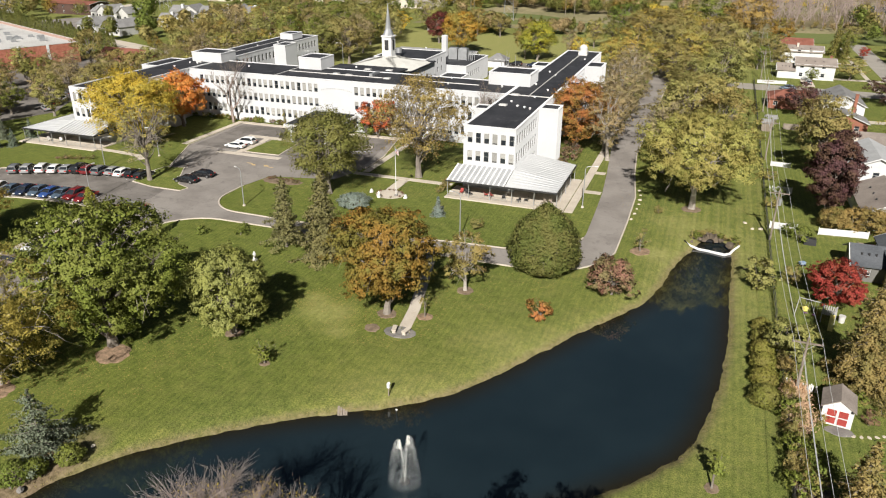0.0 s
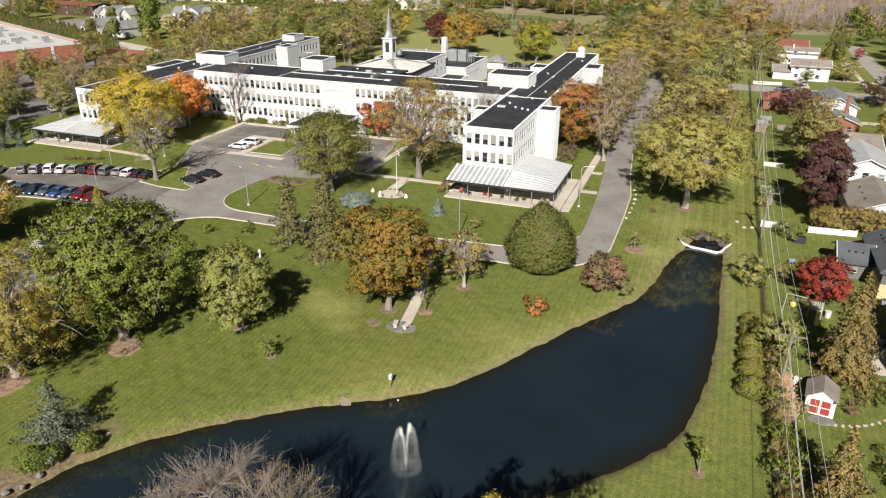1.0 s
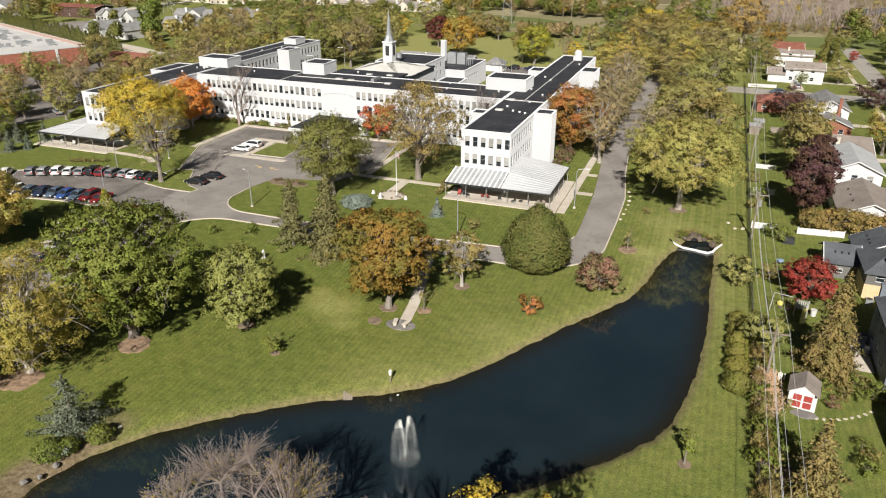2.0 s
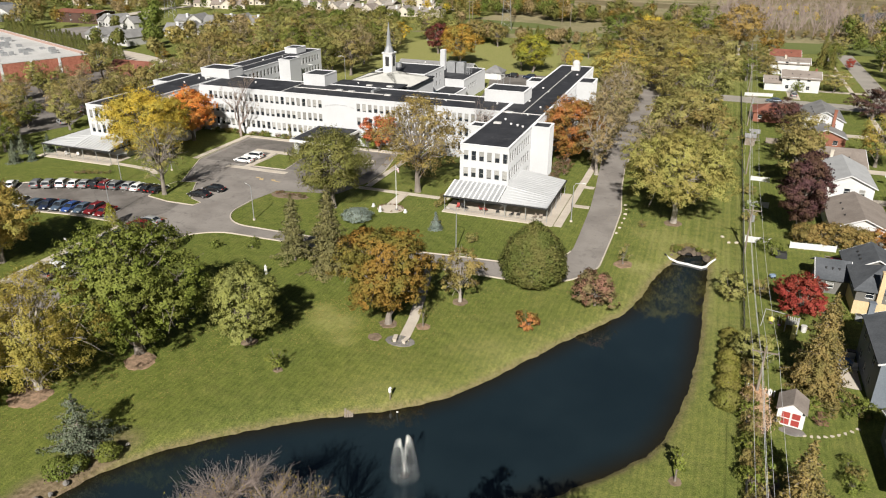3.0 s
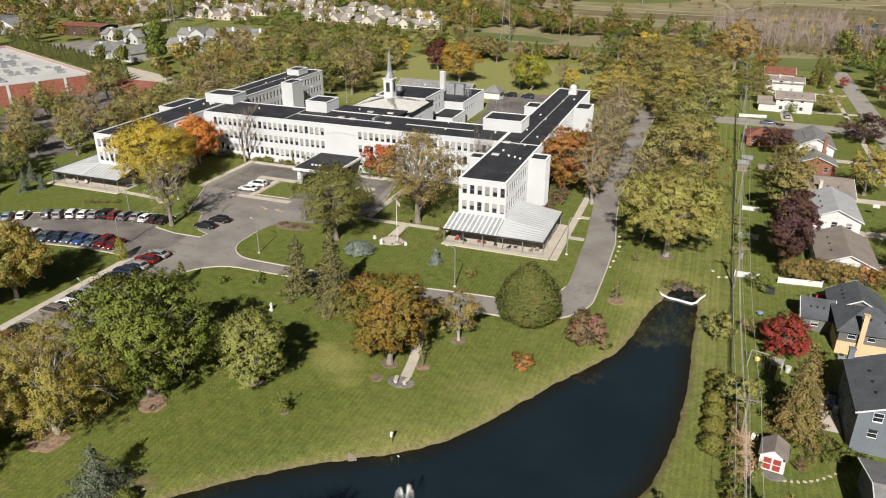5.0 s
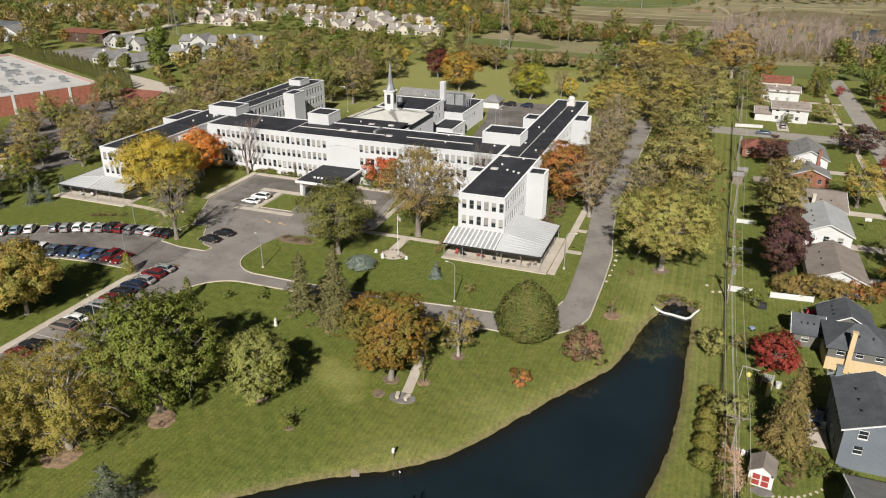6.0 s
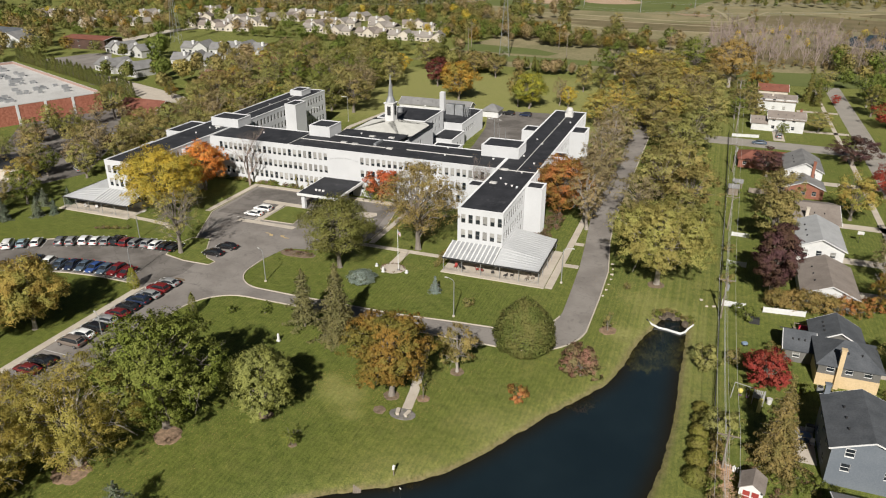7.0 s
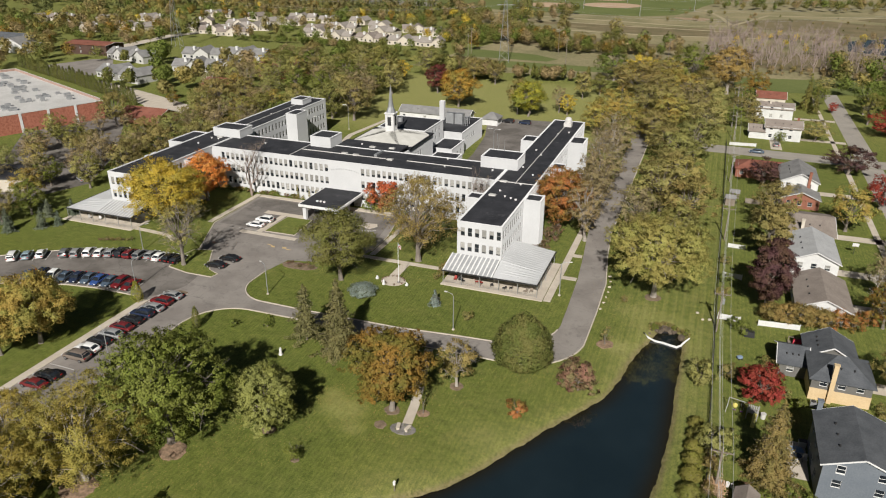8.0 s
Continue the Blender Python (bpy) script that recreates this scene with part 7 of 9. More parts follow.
def picket(name, x0, y0, x1, y1, h, label, material=WHITE, gap=0.0):
    """A board fence: posts, rails and boards."""
    f = thing(name, label, "fence")
    d = math.hypot(x1 - x0, y1 - y0)
    turn = math.degrees(math.atan2(y1 - y0, x1 - x0))
    f.matrix_basis = pose(x0, y0, 0, 0, 0, turn)
    n = max(2, round(d / 0.3))
    board = Shape().box(0, -0.02, 0.06, d / n - 0.012 - gap, 0.02, h).mesh("board", material)
    for i in range(n):
        hang("board", board, f, at=pose(i * d / n, 0, 0))
    for k in range(round(d / 2.4) + 1):
        Shape().box(min(k * 2.4, d) - 0.06, -0.07, 0, min(k * 2.4, d) + 0.06, 0.07, h + 0.12).make("post", material, f)


chain_fence()
for i in range(26):
    grow(("shrub", "vine", "greenshrub", "shrub", "hedge")[i % 5], 12.0 + spread.uniform(-0.2, 0.2), 47.0 + 1.25 * i + spread.uniform(-0.4, 0.4), spread.uniform(1.2, 2.3), "grown into the wire fence")
for kind, x, y, h in (("greenshrub", 13.3, 62.6, 1.5), ("shrub", 13.0, 60.4, 1.3), ("greenshrub", 13.4, 58.2, 2.2), ("vine", 13.0, 55.4, 1.8), ("redshrub", 16.6, 73.4, 1.3), ("shrub", 14.6, 67.6, 1.4), ("redshrub", 19.6, 70.6, 0.9), ("shrub", 20.6, 71.0, 1.0),
                      ("greenshrub", 22.2, 71.8, 1.3), ("greenshrub", 23.6, 72.4, 1.4), ("greenshrub", 25.0, 72.8, 1.4), ("vine", 26.4, 73.0, 1.2), ("greenshrub", 21.4, 63.0, 1.2), ("shrub", 21.8, 61.0, 1.6), ("greenshrub", 21.2, 59.0, 1.8)):
    grow(kind, x, y, h, "in a neighbour's bed")
picket("board_fence", 12.0, 121.0, 16.0, 120.8, 1.2, "white board fence at the garden corner")
picket("board_fence", 19.2, 120.9, 26.4, 121.6, 1.15, "white board fence between gardens")
picket("board_fence", 12.6, 140.5, 16.4, 140.3, 1.2, "short white board fence between gardens")
picket("board_fence", 13.5, 157.8, 17.2, 157.6, 1.0, "short white board fence between gardens")
picket("board_fence", 13.0, 251.0, 21.5, 252.0, 1.1, "white board fence by the street")
picket("board_fence", 17.5, 191.0, 22.5, 191.0, 1.5, "grey board fence between gardens", WOOD)
picket("picket_fence", 11.9, 73.4, 15.0, 73.0, 0.9, "low pale picket fence by the shed", WHITE, 0.16)
for x, y in ((13.6, 188.6), (14.6, 193.6)):
    s = thing("garden_shed", "small grey garden shed by the fence", "shed", at=pose(x, y, 0))
    Shape().box(-1.2, -1.2, 0, 1.2, 1.2, 2.0).make("wall", WOOD, s)
    Shape().loft([[(-1.4, -1.4, 2.0), (1.4, -1.4, 2.0), (1.4, 1.4, 2.0), (-1.4, 1.4, 2.0)], [(-1.4, -0.05, 2.8), (1.4, -0.05, 2.8), (1.4, 0.05, 2.8), (-1.4, 0.05, 2.8)]]).make("roof", SHINGLE_GREY, s)


def utility_pole(x, y, h, arms=True, can=False):
    p = thing("utility_pole", "weathered wooden utility pole with a crossarm", "utility pole", "poles along the fence", pose(x, y, 0))
    Shape().tube([(0, 0, -0.2), (0, 0, h)], [0.17, 0.11], 8).make("pole", WOOD, p)
    Shape().box(-1.45, -0.07, h - 0.75, 1.45, 0.07, h - 0.6).make("crossarm", WOOD, p)
    for k in (-1.35, 1.35, 0.0):
        Shape().pole(k, 0, h - 0.6 if k else h, h - 0.35 if k else h + 0.3, 0.06, 0.04, 6).make("insulator", STEEL, p)
    for k in (-0.8, 0.8):
        Shape().tube([(k, 0, h - 0.7), (0, 0, h - 1.5)], [0.03, 0.03], 4).make("brace", STEEL, p)
    if can:
        Shape().pole(0.35, 0, h - 2.6, h - 1.5, 0.24, 0.24, 10).make("transformer", STEEL, p)


POLES = [(12.5, 23.0, 8.3), (12.75, 71.8, 7.1), (11.9, 115.8, 8.4), (12.6, 162.0, 8.6), (13.4, 209.0, 8.8), (14.2, 258.0, 9.4), (15.0, 310.0, 9.4)]
for i, (x, y, h) in enumerate(POLES):
    utility_pole(x, y, h, True, i in (2, 4))


def cable(a, b, sag, r, group="cables between the poles", material=None):
    pts = [tuple(Vector(a).lerp(Vector(b), t) - Vector((0, 0, sag * 4 * t * (1 - t)))) for t in np.linspace(0, 1, 13)]
    tagged(Shape().tube(pts, [r] * 13, 4).make("cable", material or CABLE), "sagging overhead cable between two poles", "cable", group)


CABLE = plain("cable", (0.44, 0.44, 0.44), (0.54, 0.54, 0.54), 1, 8, 0.6, bump=0)
for (ax, ay, ah), (bx, by, bh) in zip(POLES, POLES[1:]):
    for dx, dz, r in ((-1.35, -0.32, 0.022), (1.35, -0.32, 0.022), (0.0, 0.3, 0.02), (-0.12, -2.0, 0.03), (0.12, -2.6, 0.03)):
        cable((ax + dx, ay, ah + dz), (bx + dx, by, bh + dz), 1.1, r)


# ---- lamps, flagpole, garden ornaments ----
def street_lamp(x, y, h, turn, reach=1.6):
    p = thing("street_lamp", "tall grey street lamp with a curved arm", "street lamp", "lamps of the grounds", pose(x, y, 0, 0, 0, turn))
    Shape().pole(0, 0, 0, 0.25, 0.28, 0.24, 10).make("base", CONCRETE, p)
    Shape().tube([(0, 0, 0.2), (0, 0, h - 0.4), (0.25, 0, h), (reach * 0.6, 0, h + 0.12), (reach, 0, h + 0.1)], [0.10, 0.07, 0.06, 0.05, 0.045], 8).make("pole", STEEL, p)
    Shape().loft([[(reach - 0.1, -0.10, h + 0.02), (reach + 0.55, -0.13, h), (reach + 0.55, 0.13, h), (reach - 0.1, 0.10, h + 0.02)], [(reach - 0.1, -0.08, h + 0.18), (reach + 0.5, -0.08, h + 0.14), (reach + 0.5, 0.08, h + 0.14), (reach - 0.1, 0.08, h + 0.18)]]).make("lamp_head", MEMBRANE, p)


for x, y, h, turn in ((-33.8, 99.0, 7.3, 160), (-18.3, 119.5, 7.4, 20), (-73.7, 99.0, 6.6, 150), (-84.5, 67.5, 6.4, 150), (-18.9, 158.0, 7.4, 0), (-119.5, 203.0, 9.0, 200), (-118.5, 222.0, 9.0, 200), (-58.5, 206.5, 9.5, 0), (-58.6, 207.0, 9.5, 180), (-100.0, 91.2, 6.4, 90), (-108.0, 118.0, 6.0, 200), (-112.5, 107.5, 6.0, 60)):
    street_lamp(x, y, h, turn)


FLAG_BLUE = plain("blue cloth", (0.03, 0.05, 0.14), (0.05, 0.07, 0.18), 1, 8, 0.8)


def flag_circle():
    f = thing("flagpole", "white flagpole with a small flag on a paved circle", "flagpole", at=pose(-51.0, 113.2, 0))
    Shape().pole(0, 0, 0, 0.3, 0.35, 0.3, 10).make("base", STONE, f)
    Shape().tube([(0, 0, 0.2), (0, 0, 9.2)], [0.08, 0.045], 8).make("pole", WHITE, f)
    flag = Shape()
    flag.loft([[(a, 0.07 * math.sin(a * 9) - 0.012, 8.2 - 0.9 * a), (a, 0.07 * math.sin(a * 9) + 0.012, 8.2 - 0.9 * a), (a, 0.07 * math.sin(a * 9) + 0.012, 8.9 - 0.6 * a), (a, 0.07 * math.sin(a * 9) - 0.012, 8.9 - 0.6 * a)] for a in (0.04, 0.2, 0.36, 0.52, 0.68)])
    flag.make("flag", WHITE, f)
    for k in range(6):
        z = 8.86 - 0.115 * k
        bar = Shape()
        bar.loft([[(a, 0.07 * math.sin(a * 9) - 0.016, z - 0.06 - (0.6 + 0.05 * k) * a), (a, 0.07 * math.sin(a * 9) + 0.016, z - 0.06 - (0.6 + 0.05 * k) * a), (a, 0.07 * math.sin(a * 9) + 0.016, z - (0.6 + 0.05 * k) * a), (a, 0.07 * math.sin(a * 9) - 0.016, z - (0.6 + 0.05 * k) * a)] for a in (0.3 if k < 3 else 0.04, 0.36, 0.52, 0.68)])
        bar.make("stripe", RED, f)
    bar = Shape()
    bar.loft([[(a, 0.07 * math.sin(a * 9) - 0.017, 8.5 - 0.7 * a), (a, 0.07 * math.sin(a * 9) + 0.017, 8.5 - 0.7 * a), (a, 0.07 * math.sin(a * 9) + 0.017, 8.9 - 0.6 * a), (a, 0.07 * math.sin(a * 9) - 0.017, 8.9 - 0.6 * a)] for a in (0.04, 0.17, 0.30)])
    bar.make("canton", FLAG_BLUE, f)
    ring = [(-52.4 + 2.7 * math.cos(a), 113.6 + 2.3 * math.sin(a)) for a in np.linspace(0, 2 * math.pi, 20, endpoint=False)]
    tagged(Shape().loft([[(x, y, -0.03) for x, y in ring], [(x, y, 0.055) for x, y in ring]]).make("paved_circle", CONCRETE), "paved circle round the flagpole", "pavement", kind="structure")
    for i in range(16):
        a = 2 * math.pi * i / 16
        if -0.2 < math.sin(a - 0.5) or i % 2:
            plant("flower_clump", KINDS["redshrub"], -52.4 + 2.4 * math.cos(a), 113.6 + 2.0 * math.sin(a), "clump of russet bedding plants", "flowers", "flowers round the flagpole", 0.13, i * 50)


def figure(x, y, h, label, turn=0):
    """A plain robed garden statue on a plinth, one mesh."""
    s = Shape().box(-0.28, -0.28, 0, 0.28, 0.28, 0.3)
    s.tube([(0, 0, 0.3), (0, 0, 0.3 + h * 0.3), (0, 0, 0.3 + h * 0.62), (0, 0, 0.3 + h * 0.76), (0, 0, 0.3 + h * 0.8), (0, 0, 0.3 + h * 0.9), (0, 0, 0.3 + h)], [0.27, 0.22, 0.23, 0.2, 0.1, 0.13, 0.04], 10)
    s.tube([(-0.2, 0, 0.3 + h * 0.68), (-0.12, -0.2, 0.3 + h * 0.6), (0, -0.26, 0.3 + h * 0.66)], [0.07, 0.06, 0.05], 6)
    s.tube([(0.2, 0, 0.3 + h * 0.68), (0.12, -0.2, 0.3 + h * 0.6), (0, -0.26, 0.3 + h * 0.66)], [0.07, 0.06, 0.05], 6)
    ob = s.make("statue", WHITE, smooth=True)
    ob.matrix_basis = pose(x, y, 0, 0, 0, turn)
    tagged(ob, label, "statue")


flag_circle()
figure(-58.9, 80.2, 1.25, "white robed garden statue on a low plinth")
figure(-53.6, 111.4, 0.9, "small white statue by the paved circle")
figure(-48.9, 112.6, 0.45, "small white ornament by the paved circle")
figure(-56.0, 113.4, 0.45, "small white ornament on the lawn")


def stone_circle():
    c = thing("stone_circle", "round flagstone place with two low benches", "paving", kind="structure")
    rng = np.random.default_rng(5)
    for ring, n in ((0.0, 1), (0.55, 6), (1.1, 11)):
        for i in range(n):
            a0, a1 = 2 * math.pi * i / n, 2 * math.pi * (i + 1) / n
            r0, r1 = max(0.0, ring - 0.26), ring + 0.26
            pts = [(r * math.cos(a) * 1.5, r * math.sin(a)) for r, a in ((r0, a0 + 0.03), (r1, a0 + 0.02), (r1, a1 - 0.02), (r0, a1 - 0.03))] if ring else [(0.27 * math.cos(a) * 1.35, 0.27 * math.sin(a)) for a in np.linspace(0, 6.28, 8, endpoint=False)]
            z = rng.uniform(0.05, 0.075)
            hang("flagstone", Shape().loft([[(x, y, -0.05) for x, y in pts], [(x, y, z) for x, y in pts]]).mesh("flagstone", STONE), c, at=pose(-31.0, 69.0, 0))
    for x, t in ((-31.7, 12), (-30.2, -10)):
        b = thing("stone_bench", "low pale stone bench on flagstones", "bench", "benches on the stone circle", pose(x, 69.0, 0.06, 0, 0, t))
        Shape().box(-0.28, -0.65, 0.38, 0.28, 0.65, 0.48).make("seat", CONCRETE, b)
        for y in (-0.45, 0.45):
            Shape().box(-0.2, y - 0.09, 0, 0.2, y + 0.09, 0.38).make("leg", CONCRETE, b)


stone_circle()
bed(-34.6, 68.8, 1.0, "dark mulch patch beside the stone circle")


def bird_box():
    b = thing("bird_house", "white bird house on a short post by the pond", "bird house", at=pose(-27.0, 56.9, -0.3) @ Matrix.Diagonal((0.85, 0.85, 0.8, 1)))
    Shape().box(-0.06, -0.06, -0.3, 0.06, 0.06, 1.5).make("post", WOOD, b)
    Shape().box(-0.15, -0.15, 1.5, 0.15, 0.15, 2.1).make("box", WHITE, b)
    Shape().loft([[(-0.2, -0.2, 2.1), (0.2, -0.2, 2.1), (0.2, 0.2, 2.1), (-0.2, 0.2, 2.1)], [(-0.02, -0.2, 2.28), (0.02, -0.2, 2.28), (0.02, 0.2, 2.28), (-0.02, 0.2, 2.28)]]).make("roof", WHITE, b)
    p = thing("pipe", "short white pipe at the water's edge", "pipe", at=pose(-25.5, 55.4, -0.45, 55, 0, 30))
    Shape().pole(0, 0, -0.2, 1.0, 0.08, 0.08, 8).make("tube", WHITE, p)
    r = thing("wooden_ramp", "small wooden ramp at the water's edge", "ramp", at=pose(-30.4, 53.0, -0.55, 22, 0, 25))
    for i in range(4):
        Shape().box(-0.5 + i * 0.26, -0.9, 0, -0.28 + i * 0.26, 0.9 - 0.2 * i, 0.05).make("plank", WOOD, r)


bird_box()


def fountain():
    """Two leaning jets that break and fall as a widening veil."""
    f = thing("fountain", "white two-plumed fountain spray in the pond", "fountain", at=pose(-20.6, 46.2, WATER_LEVEL))
    Shape().tube([(0, 0, -0.1), (0, 0, 0.12), (0, 0, 0.18)], [0.5, 0.45, 0.2], 12).make("float", DARK_METAL, f)
    rng = np.random.default_rng(9)

    def drops(n, lo, hi, wide, size):
        plume = rng.integers(0, 2, n)
        lean, top = np.where(plume == 0, -0.50, 0.42), np.where(plume == 0, 4.5, 5.2) * rng.uniform(0.72, 1.0, n) ** 0.6
        t = rng.uniform(lo, hi, n)
        fall = np.clip((t - 0.45) / 0.55, 0, 1)
        z = np.where(t < 0.45, top * (1 - (1 - t / 0.45) ** 2), top * (1 - fall ** 1.7))
        ang, k = rng.uniform(0, 2 * math.pi, n), rng.uniform(0.15, 1.0, n) ** 0.5
        rr = 0.04 + 0.10 * t + wide * fall ** 0.8 * k
        p = np.stack([lean * np.minimum(t / 0.45, 1.25) + rr * np.cos(ang), rr * np.sin(ang), np.maximum(z, 0.02)], 1) + rng.normal(size=(n, 3)) * 0.025
        p[:, 2] = np.maximum(p[:, 2], 0.02)
        return p, rng.uniform(0.6, 1.4, n) * size

    for name, spec, words in (("jet", (5200, 0.0, 0.5, 0.1, 0.008), "thin bright water jets"), ("spray", (30000, 0.40, 1.0, 0.90, 0.0062), "fine white water drops")):
        p, sizes = drops(*spec)
        hang(name, leaves_mesh(name, p, np.tile([0, -0.5, 0.6], (len(p), 1)), sizes, DROPS, rng, 0.2, 2.2, 1.0), f, words)
    n = 2600
    a, q = rng.uniform(0, 2 * math.pi, n), 1.45 * rng.uniform(0.0, 1.0, n) ** 0.6
    p = np.stack([q * np.cos(a), q * np.sin(a), np.abs(rng.normal(size=n)) * 0.12 + 0.02], 1)
    hang("foam", leaves_mesh("foam", p, np.tile([0, 0, 1.0], (n, 1)), rng.uniform(0.006, 0.014, n), DROPS, rng, 0.95, 1.3, 1.0), f)


fountain()


def cascade():
    boom = [(-0.6, 110.4), (0.4, 109.4), (1.6, 109.0), (3.0, 108.9), (4.3, 108.5), (5.4, 108.2), (6.1, 109.0), (6.6, 109.8), (7.4, 111.2)]
    z = [0.1, -0.2, -0.45, -0.5, -0.5, -0.5, -0.45, -0.1, 0.12]
    b = Shape().tube([(x, y, h) for (x, y), h in zip(boom, z)], [0.16, 0.18, 0.19, 0.2, 0.24, 0.26, 0.2, 0.17, 0.14], 8).make("floating_boom", WHITE, smooth=True)
    tagged(b, "white floating boom across the pond's head", "boom")
    rng = np.random.default_rng(12)
    head = thing("culvert_headwall", "brown stone culvert mouth at the pond's head", "culvert", at=pose(3.1, 111.9, 0, 0, 0, 8))
    for i in range(9):
        t0, t1 = math.pi * i / 9 + 0.03, math.pi * (i + 1) / 9 - 0.03
        ring = lambda q, y: [(-q * math.cos(t0), y, q * 0.95 * math.sin(t0) - 0.15), (-q * math.cos(t1), y, q * 0.95 * math.sin(t1) - 0.15)]
        k = 1.25 + 0.12 * math.sin(i * 2.3)
        Shape().loft([ring(0.62, -0.25) + ring(k, -0.25 + 0.1 * math.sin(i))[::-1], ring(0.62, 0.9) + ring(k, 0.9)[::-1]]).make("stone", STONE_BROWN, head)
    # added black panel: its colour stands for the shade inside the arch
    Shape().box(-0.6, 0.3, -0.3, 0.6, 0.45, 0.42).make("mouth", TYRE_AND_SHADE, head)
    for i in range(7):
        a = radians(-10 + 200 * i / 6)
        rock(3.7 + 3.3 * math.cos(a), 111.3 + 2.7 * math.sin(a), rng.uniform(0.15, 0.32), rng, -0.12, "mossy brown boulder at the pond", STONE_BROWN)
    for x, y, s in ((6.0, 110.9, 0.75), (4.6, 112.5, 0.5), (1.7, 112.2, 0.45)):
        rock(x, y, s, rng, -0.1, "mossy brown boulder at the pond", STONE_BROWN)
    for i, (x, y) in enumerate(((0.2, 112.0), (0.9, 112.8), (1.4, 113.6), (0.4, 113.2), (4.6, 113.7), (5.3, 113.2), (6.2, 112.6), (6.8, 112.2), (3.9, 114.2), (7.2, 111.4), (1.2, 112.1), (2.6, 113.9))):
        grow(("vine", "greenshrub", "shrub")[i % 3], x, y, rng.uniform(0.7, 1.3), "among the rocks at the pond's head")


def rock(x, y, size, rng, z=-0.05, label="rounded grey boulder on the grass", material=None):
    ico = bmesh.new()
    bmesh.ops.create_icosphere(ico, subdivisions=2, radius=size)
    k = rng.normal(size=3)
    for v in ico.verts:
        v.co *= 1 + 0.22 * math.sin(v.co.x * 3.1 / size + k[0]) * math.sin(v.co.y * 2.7 / size + k[1]) + 0.08 * math.sin(v.co.z * 6 / size + k[2])
        v.co.z *= 0.68
    me = bpy.data.meshes.new("boulder")
    ico.to_mesh(me)
    ico.free()
    me.materials.append(material or STONE)
    ob = new("boulder", me)
    ob.matrix_basis = pose(x, y, z + size * 0.3, 0, 0, rng.uniform(0, 360))
    tagged(ob, label, "boulder", "boulders")


cascade()
rocks = np.random.default_rng(21)
for _ in range(16):
    y = rocks.uniform(30.0, 40.5)
    rock(-51.6 + (y - 30.0) * 0.24 + rocks.uniform(-1.6, 0.2), y, rocks.uniform(0.12, 0.34), rocks, -0.12, "small pale stone on the bare bank", STONE if _ % 3 else CONCRETE)
for x, y in ((-9.6, 116.8), (-9.4, 119.6), (-9.3, 122.2), (-9.2, 124.6), (-9.3, 126.9), (-9.5, 129.6), (-10.0, 132.0), (9.4, 119.5), (10.6, 119.9), (8.3, 121.9)):
    rock(x, y, rocks.uniform(0.18, 0.36), rocks, -0.05, "pale boulder on the grass edge", CONCRETE)


BANK_SIDE = -1.0 if sum(a[0] * b[1] - b[0] * a[1] for a, b in zip(POND, POND[1:] + POND[:1])) < 0 else 1.0


def reeds():
    """Dry grass in tufts along the water's edge."""
    rng = np.random.default_rng(31)
    line = POND + POND[:1]
    pts = []
    for a, b in zip(line, line[1:]):
        d = math.hypot(b[0] - a[0], b[1] - a[1])
        nx, ny = (b[1] - a[1]) / d, -(b[0] - a[0]) / d
        for _ in range(int(d * 22)):
            t, k = rng.uniform(), abs(rng.normal()) * 0.9 + 0.15
            pts.append((a[0] + (b[0] - a[0]) * t + nx * k * BANK_SIDE, a[1] + (b[1] - a[1]) * t + ny * k * BANK_SIDE, -0.42 + 0.17 * min(k, 2.4)))
    p = np.array(pts)
    tagged(new("bank_grass", leaves_mesh("bank_grass", p, np.tile([0, -0.6, 0.4], (len(p), 1)), rng.uniform(0.025, 0.060, len(p)), LEAF["olive"], rng, 0.3, 2.0)), "rough grass tufts along the water's edge", "grass", kind="stuff")
    for x, y in ((12.7, 66.8), (12.9, 68.6), (12.6, 70.3), (12.8, 72.0)):
        n = 900
        q = np.stack([rng.normal(size=n) * 0.55, rng.normal(size=n) * 0.6, rng.uniform(0.15, 1.3, n)], 1)
        g = thing("ornamental_grass", "clump of dry pinkish ornamental grass", "grass clump", "grass clumps by the fence", pose(x, y, 0))
        hang("blades", leaves_mesh("blades", q, np.tile([0, -1.0, 0.1], (n, 1)), rng.uniform(0.06, 0.12, n), LEAF["reed"], rng, 0.4, 3.0), g)


reeds()


def fallen_leaves():
    """Loose leaves scattered on the lawns under the trees."""
    rng = np.random.default_rng(41)
    pts = []
    for x, y, r, n in ((-34.4, 72.7, 7, 900), (-49.5, 61.8, 7, 600), (-60, 54.5, 10, 1500), (-66.5, 44, 9, 1500), (-27.2, 82, 5, 400), (-0.4, 125.7, 11, 1300), (-18.7, 91, 5, 300), (-44, 73, 3.0, 500), (-36, 75, 5, 300), (19, 95, 6, 400), (-51, 124, 9, 900), (-63, 110, 8, 600)):
        a, q = rng.uniform(0, 6.283, n), r * np.sqrt(rng.uniform(0, 1, n)) * 1.15
        pts.append(np.stack([x + q * np.cos(a), y + q * np.sin(a), np.full(n, 0.03)], 1))
    p = np.concatenate(pts)
    tagged(new("fallen_leaves", leaves_mesh("fallen_leaves", p, np.tile([0, 0, 1.0], (len(p), 1)), rng.uniform(0.04, 0.08, len(p)), LEAF["ash"], rng, 0.97, 1.1, 1.0)), "brown fallen leaves strewn over the lawn", "leaves", kind="stuff")


fallen_leaves()


